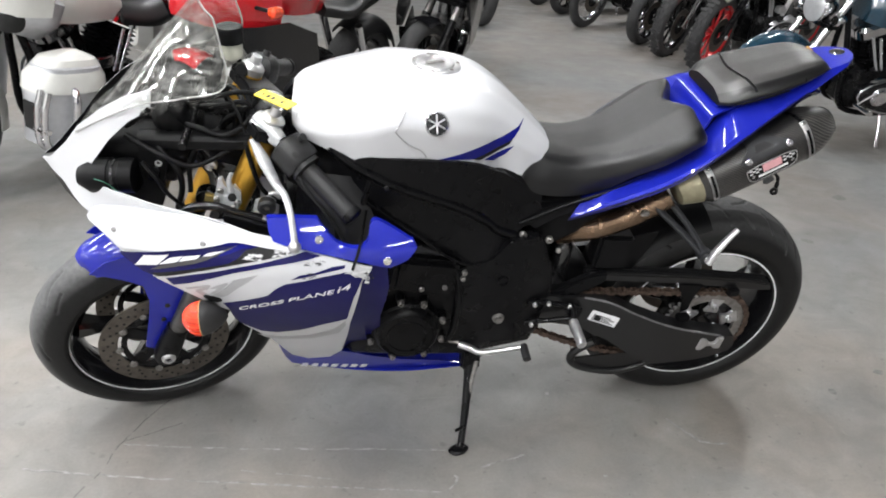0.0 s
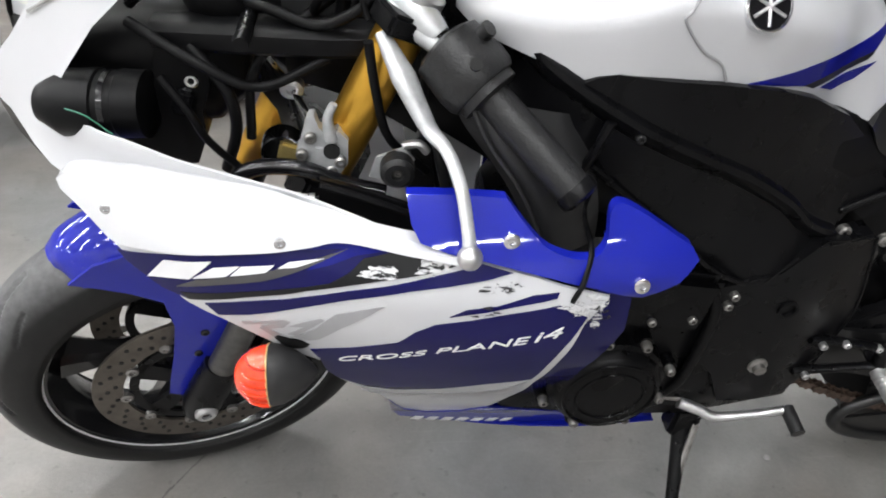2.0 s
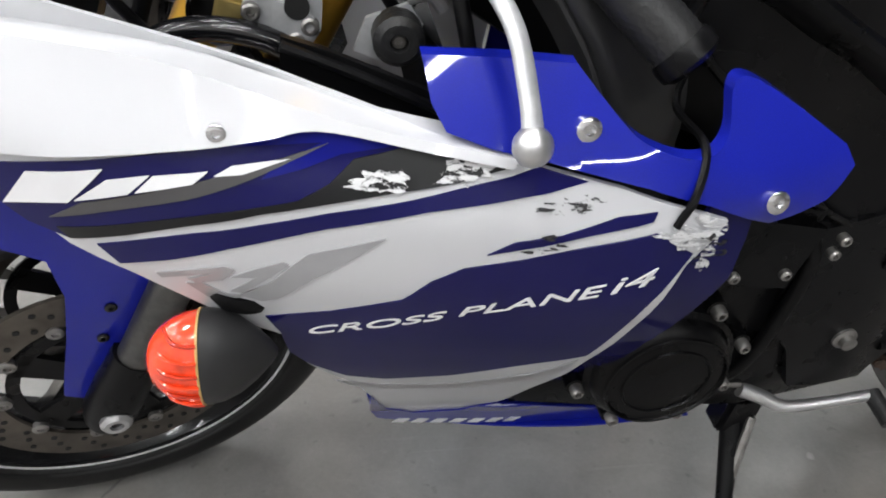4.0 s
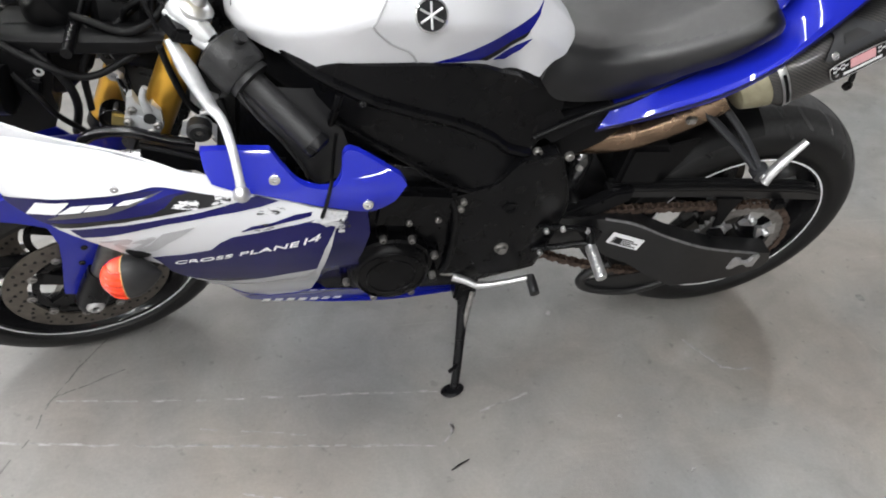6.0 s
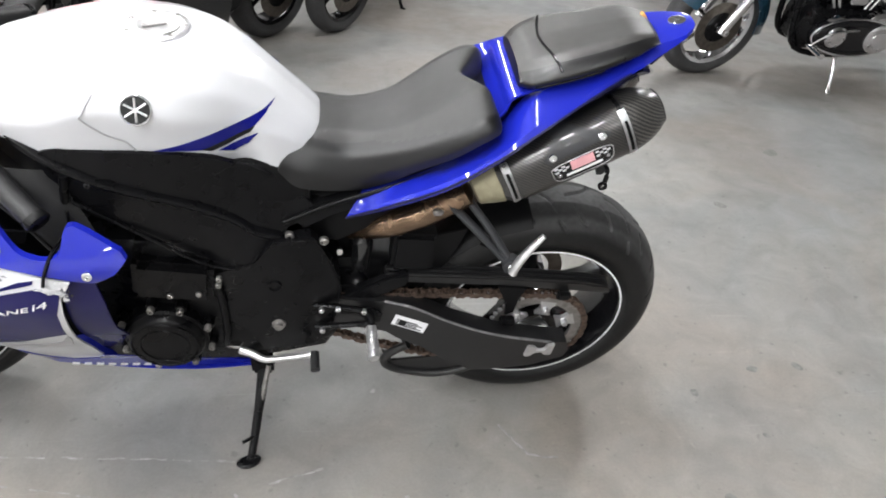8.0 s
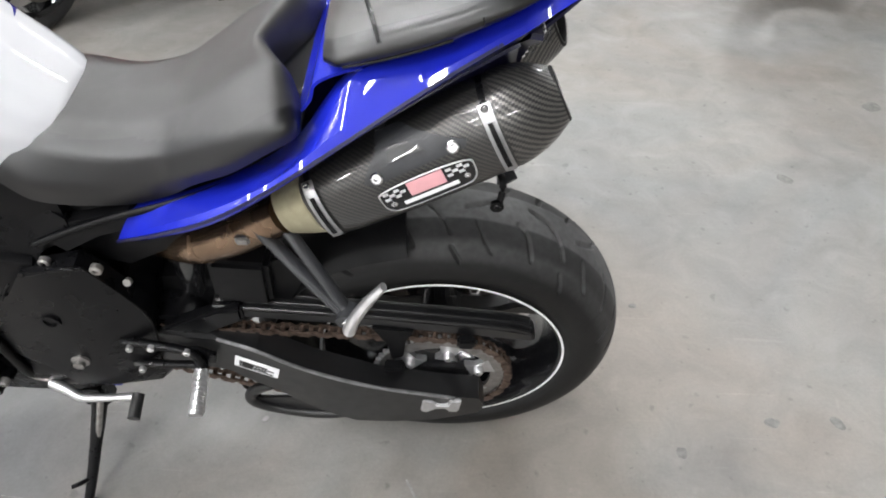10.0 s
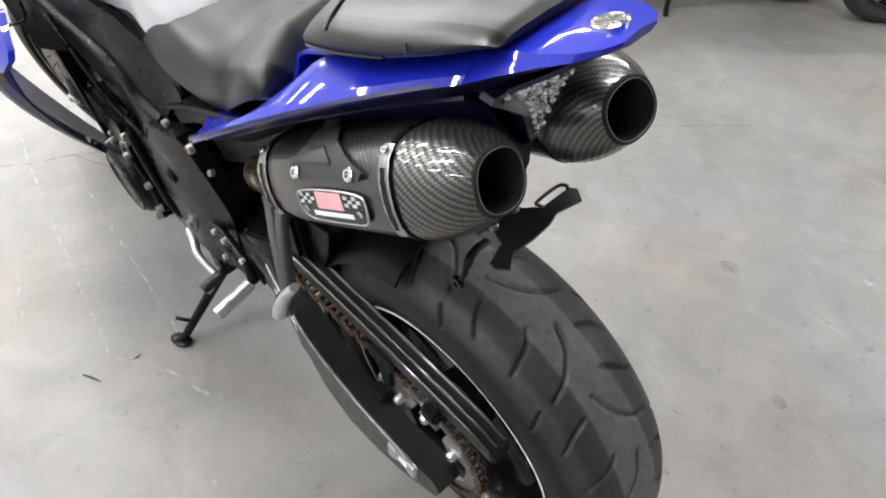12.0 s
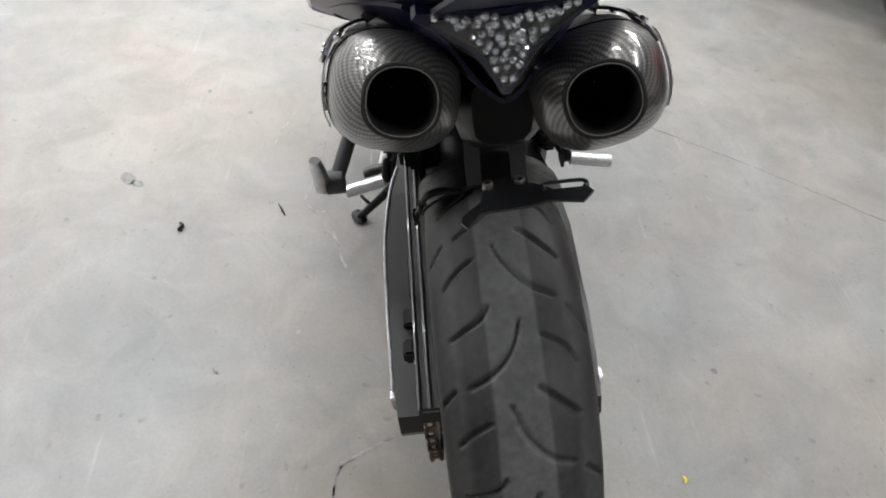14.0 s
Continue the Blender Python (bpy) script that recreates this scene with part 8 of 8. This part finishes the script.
# pearl white touring motorcycle with leg shields
tour, ts = parked_bike("touring_motorcycle", "pearl white touring motorcycle with chrome fork and leg shields", (-1.302, 1.49), (-0.574, -0.819), R=0.325, w=0.14, base=1.62, rim=CHROME, paint=PEARL, style="tourer", turn=16, light=False, rake=27, board=True)
for s in (-1, 1):
    shield = part("leg_shield", loft([ring((x, s * y, z), (0.1, 0, 1), r, 22, (1, 0, 0), power=3, squash=sq) for x, y, z, r, sq in
                                      ((0.33, 0.29, 0.30, 0.05, 1.5), (0.35, 0.30, 0.33, 0.085, 1.7), (0.37, 0.31, 0.50, 0.09, 1.75), (0.38, 0.31, 0.58, 0.095, 1.75), (0.40, 0.31, 0.66, 0.085, 1.7), (0.42, 0.30, 0.70, 0.04, 1.6))]), SILVER, tour, "silver grey leg shield with pearl top")
    part("shield_top", loft([ring((x, s * y, z), (0.1, 0, 1), r, 22, (1, 0, 0), power=3, squash=sq) for x, y, z, r, sq in ((0.385, 0.31, 0.56, 0.102, 1.75), (0.39, 0.31, 0.62, 0.098, 1.75), (0.41, 0.305, 0.69, 0.07, 1.7), (0.43, 0.30, 0.715, 0.02, 1.6))]), PEARL, shield)
    part("shield_slot", box(0.205, 0.222, s * 0.31 - 0.035, s * 0.31 + 0.035, 0.40, 0.53, 0.006), SOOT_AND_HOLES, shield)
    for k in (-1, 1):
        part("guard_tube", tube([(0.30, s * 0.40 + k * 0.022, 0.30), (0.205, s * 0.40 + k * 0.022, 0.36), (0.20, s * 0.40 + k * 0.022, 0.50), (0.225, s * 0.40 + k * 0.022, 0.60)], 0.014, 10), CHROME, shield, "twin chrome guard tube")
    part("guard_clamp", box(0.185, 0.215, s * 0.40 - 0.045, s * 0.40 + 0.045, 0.42, 0.445, 0.006), CHROME, shield)
    part("crash_bar", tube([(0.38, s * 0.12, 0.24), (0.38, s * 0.34, 0.25), (0.35, s * 0.425, 0.33), (0.34, s * 0.43, 0.42), (0.35, s * 0.43, 0.54), (0.36, s * 0.39, 0.58), (0.37, s * 0.33, 0.57)], 0.018, 12), CHROME, tour, "chrome crash bar")
    part("fork_shroud", bent(tube([(0.0, s * 0.115, 0.30), (0.17, s * 0.115, 0.62), (0.31, s * 0.115, 0.9)], (0.034, 0.036, 0.038), 16), ts), CHROME, tour)
    part("fork_reflector", bent(box(0.035, 0.06, s * 0.145 - 0.008, s * 0.145 + 0.012, 0.36, 0.47, 0.004), ts @ pose(0, 0, 0, 0, 0, 0)), ORANGE, tour)
    part("saddle_bag", loft([ring((x, s * 0.34, 0.52), (1, 0, 0), r, 20, power=4, squash=0.9) for x, r in ((1.28, 0.1), (1.34, 0.15), (1.75, 0.15), (1.84, 0.09))]), PEARL, tour)
part("bat_fairing", sheet([[(0.30, -0.42, 1.02), (0.16, -0.3, 1.05), (0.06, 0, 1.08), (0.16, 0.3, 1.05), (0.30, 0.42, 1.02)], [(0.34, -0.44, 1.2), (0.2, -0.3, 1.25), (0.1, 0, 1.3), (0.2, 0.3, 1.25), (0.34, 0.44, 1.2)],
                           [(0.36, -0.3, 0.86), (0.22, -0.22, 0.86), (0.14, 0, 0.86), (0.22, 0.22, 0.86), (0.36, 0.3, 0.86)]][::1], 24, 10, 0.006), PEARL, tour)
part("lower_cowl", loft([ring((x, 0, z), (0.4, 0, 1), r, 22, (1, 0, 0), power=3, squash=0.7) for x, z, r in ((0.33, 0.74, 0.16), (0.34, 0.82, 0.24), (0.36, 0.92, 0.26), (0.36, 0.98, 0.2))]), SILVER, tour)
part("cowl_horn", loft([ring((x, -0.2, 0.84), (1, 0.4, 0), r, 20) for x, r in ((0.2, 0.03), (0.215, 0.055), (0.25, 0.06))]), SOOT_AND_HOLES, tour)

# red and black sport motorcycle
red, rs_ = parked_bike("sport_motorcycle", "red and black sport motorcycle on its side stand", (-0.36, 1.94), (-0.62, -0.78), R=0.3, w=0.12, base=1.4, paint=RED, lower=BLACK_GLOSS, style="sport", turn=22, fork=STEEL, light=False, rake=24)
black, bs_ = parked_bike("sport_motorcycle", "gloss black sport motorcycle facing the aisle", (0.93, 3.15), (-0.3, -0.95), R=0.3, w=0.12, base=1.4, paint=BLACK_GLOSS, style="sport", turn=-20, fork=STEEL, light=False, rake=24)
for tb_, up_, lo_ in ((red, RED, BLACK_GLOSS), (black, BLACK_GLOSS, BLACK_GLOSS)):
    part("nose_fairing", body([(-0.08, [(0, 0.86), (0.02, 0.85), (0.03, 0.82), (0.02, 0.79)]), (0.02, [(0, 0.97), (0.1, 0.94), (0.15, 0.86), (0.12, 0.76)]), (0.18, [(0, 1.08), (0.12, 1.04), (0.22, 0.92), (0.22, 0.74)]), (0.36, [(0, 1.0), (0.13, 0.98), (0.24, 0.9), (0.25, 0.74)])], 18, 14), up_, tb_)
    for s in (-1, 1):
        part("side_fairing", panel([(0.05, 0.78), (0.4, 0.78), (0.62, 0.7), (0.66, 0.55), (0.5, 0.42), (0.3, 0.45), (0.16, 0.62)], lambda x, z: 0.27 - 0.25 * max(0, 0.2 - x), 0.006, grid=0.05, side=s, round_edge=0.003), lo_, tb_)
        part("belly_fairing", panel([(0.3, 0.45), (0.5, 0.42), (0.66, 0.55), (0.85, 0.42), (0.9, 0.2), (0.4, 0.18)], lambda x, z: 0.25 - 0.35 * max(0, 0.4 - z), 0.006, grid=0.05, side=s, round_edge=0.003), lo_, tb_)
        stalk = part("indicator", rod((0.2, s * 0.22, 0.86), (0.2, s * 0.33, 0.87), 0.01, 8), BLACK_PLASTIC, tb_)
        part("lens", loft([ring((x, s * 0.36, 0.875), (1, 0, 0), r, 16) for x, r in ((0.15, 0.01), (0.165, 0.026), (0.21, 0.03), (0.235, 0.015))]), ORANGE, stalk)
        part("mirror", tube([(0.12, s * 0.2, 1.0), (0.12, s * 0.34, 1.09), (0.12, s * 0.42, 1.1)], (0.01, 0.012, 0.05), 12, squash=0.5), BLACK_PLASTIC, tb_)
    scr = part("windscreen", sheet([[(0.06, y, 1.0), (0.16, y * 1.1, 1.1), (0.28, y * 1.1, 1.17)] for y in (-0.14, -0.07, 0, 0.07, 0.14)], 10, 10, 0.003), SCREEN, tb_)

# the row of cruisers and scramblers across the aisle
parked_bike("touring_motorcycle", "dark teal touring motorcycle with a round chrome headlamp", (3.13, 2.56), (-1.0, 0.06), R=0.32, w=0.14, base=1.65, rim=CHROME, paint=TEAL, style="tourer", turn=14, fender=TEAL, rake=30)
aisle = [("cruiser_motorcycle", "dark motorcycle with red wheels and a chunky tyre", (3.72, 4.5), (-0.88, -0.47), dict(R=0.34, w=0.12, rim=RED, knobs=True, fender=OLIVE, paint=BLACK_GLOSS, fork=BLACK_FRAME, turn=8, metal=ALU)),
         ("cruiser_motorcycle", "black motorcycle with a chunky front tyre", (3.64, 5.14), (-0.88, -0.47), dict(R=0.33, w=0.125, rim=BLACK_GLOSS, knobs=True, fork=CHROME, fender=SILVER, turn=10)),
         ("cruiser_motorcycle", "black motorcycle with dark wheels and a red mudguard", (3.63, 5.75), (-0.9, -0.43), dict(R=0.32, w=0.12, rim=BLACK_GLOSS, paint=RED, fork=BLACK_FRAME, turn=10)),
         ("cruiser_motorcycle", "black motorcycle with a thin wire-spoked front wheel", (3.34, 6.82), (-0.92, -0.4), dict(R=0.35, w=0.085, rim=CHROME, wire=True, fork=CHROME, turn=12)),
         ("cruiser_motorcycle", "dark motorcycle with a thin front wheel", (3.4, 7.9), (-0.92, -0.4), dict(R=0.34, w=0.1, rim=BLACK_GLOSS, turn=12)),
         ("cruiser_motorcycle", "dark motorcycle with a black front wheel", (3.3, 8.8), (-0.92, -0.4), dict(R=0.33, w=0.11, rim=BLACK_GLOSS, turn=12)),
         ("cruiser_motorcycle", "black motorcycle facing down the aisle", (2.05, 6.75), (0.03, -1.0), dict(R=0.33, w=0.14, rim=BLACK_GLOSS, turn=5, metal=BLACK_FRAME, fork=BLACK_FRAME, lampmat=BLACK_GLOSS))]
for nm, lb_, at_, hd_, opt in aisle:
    parked_bike(nm, lb_, at_, hd_, **opt)
# ---------------------------------------------------------------- marks and litter on the floor
floor_ob = bpy.data.objects["floor"]
frng = random.Random(11)


def sink(bm, pts, lift):
    """A thin flake whose skirt goes down into the floor."""
    hi = [bm.verts.new((p[0], p[1], lift)) for p in pts]
    lo = [bm.verts.new((p[0], p[1], -0.002)) for p in pts]
    bm.faces.new(hi)
    for i in range(len(pts)):
        j = (i + 1) % len(pts)
        bm.faces.new((hi[i], hi[j], lo[j], lo[i]))


def stroke(name, pts, width, mat, gaps=0.25, lift=0.0005, wob=0.004):
    """A worn line on the floor: short irregular flakes along a path."""
    line = smooth_line([(x, y, 0) for x, y in pts], max(8, int(sum((Vector(b) - Vector(a)).length for a, b in zip(pts, pts[1:])) / 0.018)))
    bm = bmesh.new()
    for a, b in zip(line, line[1:]):
        if frng.random() < gaps:
            continue
        d = (b - a).normalized()
        n = Vector((-d.y, d.x, 0))
        w0, w1, o = width * frng.uniform(0.3, 1.0), width * frng.uniform(0.3, 1.0), n * frng.uniform(-1, 1) * wob * 0.5
        e = d * frng.uniform(0, 0.006)
        q = [a - e - n * w0 * 0.5, a.lerp(b, 0.5) - n * w1 * 0.7, b + e - n * w1 * 0.5, b + e + n * w1 * 0.5, a.lerp(b, 0.4) + n * w0 * 0.6, a - e + n * w0 * 0.5]
        sink(bm, [p + o for p in q], lift)
    return part(name, bm, mat, floor_ob)


stroke("chalk_line", [(-0.12, -0.20), (0.13, -0.235), (0.42, -0.262), (0.70, -0.29)], 0.005, CHALK, 0.3)
stroke("chalk_line", [(-0.34, -0.27), (-0.05, -0.325), (0.2, -0.365), (0.45, -0.402), (0.69, -0.437)], 0.005, CHALK, 0.35)
stroke("chalk_line", [(0.69, -0.437), (0.72, -0.40), (0.715, -0.385)], 0.006, CHALK, 0.1)
stroke("chalk_line", [(0.77, -0.365), (0.84, -0.345), (0.91, -0.327)], 0.006, CHALK, 0.15)
stroke("chalk_line", [(1.343, -0.203), (1.375, -0.26), (1.405, -0.316)], 0.006, CHALK, 0.12)
stroke("chalk_line", [(1.405, -0.318), (1.44, -0.327), (1.475, -0.332)], 0.006, CHALK, 0.15)
stroke("chalk_line", [(0.28, -0.49), (0.36, -0.515), (0.45, -0.54)], 0.005, CHALK, 0.4)
stroke("chalk_line", [(0.19, -0.32), (0.3, -0.345), (0.45, -0.375)], 0.004, CHALK, 0.5)
stroke("crack", [(-0.26, -0.55), (-0.191, -0.377), (-0.15, -0.28), (-0.131, -0.195), (-0.06, -0.16), (0.004, -0.129)], 0.003, CRACK, 0.12)
stroke("crack", [(-0.13, -0.195), (-0.08, -0.08), (-0.028, 0.007), (0.05, 0.2), (0.2, 0.45), (0.42, 0.78), (0.587, 1.012), (0.721, 1.19), (0.861, 1.418), (1.1, 1.75)], 0.003, CRACK, 0.15)


def spot(at, r, mat=STAIN, stretch=1.4, lift=0.0005):
    bm = bmesh.new()
    turn_ = frng.uniform(0, 3.1)
    pts = []
    for i in range(22):
        a = 2 * math.pi * i / 22
        k = r * (1 + 0.28 * noise.noise(Vector((math.cos(a) * 1.3, math.sin(a) * 1.3, at[0] * 7))))
        x, y = math.cos(a) * k * stretch, math.sin(a) * k
        pts.append((at[0] + x * math.cos(turn_) - y * math.sin(turn_), at[1] + x * math.sin(turn_) + y * math.cos(turn_), lift))
    sink(bm, pts, lift)
    return part("oil_spot", bm, mat, floor_ob)


for at_, r_ in (((1.859, -0.487), 0.016), ((1.923, -0.137), 0.011), ((2.14, -0.054), 0.012), ((2.285, -0.051), 0.013), ((1.73, 0.62), 0.014), ((0.61, -0.888), 0.018), ((0.63, -0.86), 0.012), ((1.42, 0.95), 0.02),
                ((2.05, -0.3), 0.007), ((1.66, -0.75), 0.006), ((0.3, -0.62), 0.007), ((1.9, 0.3), 0.008), ((1.2, 0.48), 0.006), ((0.95, -0.75), 0.005), ((-0.3, -0.45), 0.006), ((0.2, -0.75), 0.006), ((2.5, 0.9), 0.02), ((3.0, 1.4), 0.03)):
    spot(at_, r_)
for at_, r_ in (((1.037, -0.079), 0.007), ((1.7, 1.2), 0.012), ((1.1, -0.42), 0.005)):
    spot(at_, r_, CHALK, 1.2, 0.0007)


def scrap(name, at, pts, r, mat, label, category):
    t = part(name, tube([(at[0] + a, at[1] + b, c) for a, b, c in pts], r, 6), mat)
    return tagged(t, label, category)


scrap("twig", (0.716, -0.493), [(-0.02, -0.008, 0.003), (0.0, 0.002, 0.005), (0.022, 0.012, 0.003)], (0.0012, 0.002, 0.001), BLACK_PLASTIC, "thin dark scrap lying on the concrete floor", "debris")
scrap("debris", (0.786, -0.722), [(-0.012, -0.004, 0.004), (0.0, 0.004, 0.006), (0.012, -0.003, 0.004), (0.016, 0.006, 0.004)], (0.003, 0.0045, 0.004, 0.002), BLACK_PLASTIC, "small crumpled dark scrap on the concrete floor", "debris")
scrap("debris", (1.201, -0.578), [(-0.006, -0.004, 0.003), (0.0, 0.002, 0.004), (0.007, 0.004, 0.003)], (0.002, 0.003, 0.0015), CHALK, "small pale chip on the concrete floor", "debris")
scrap("debris", (1.45, 0.33), [(-0.006, 0.0, 0.003), (0.002, 0.003, 0.004), (0.008, 0.0, 0.003)], (0.002, 0.003, 0.0015), YELLOW, "small yellow scrap on the concrete floor", "debris")
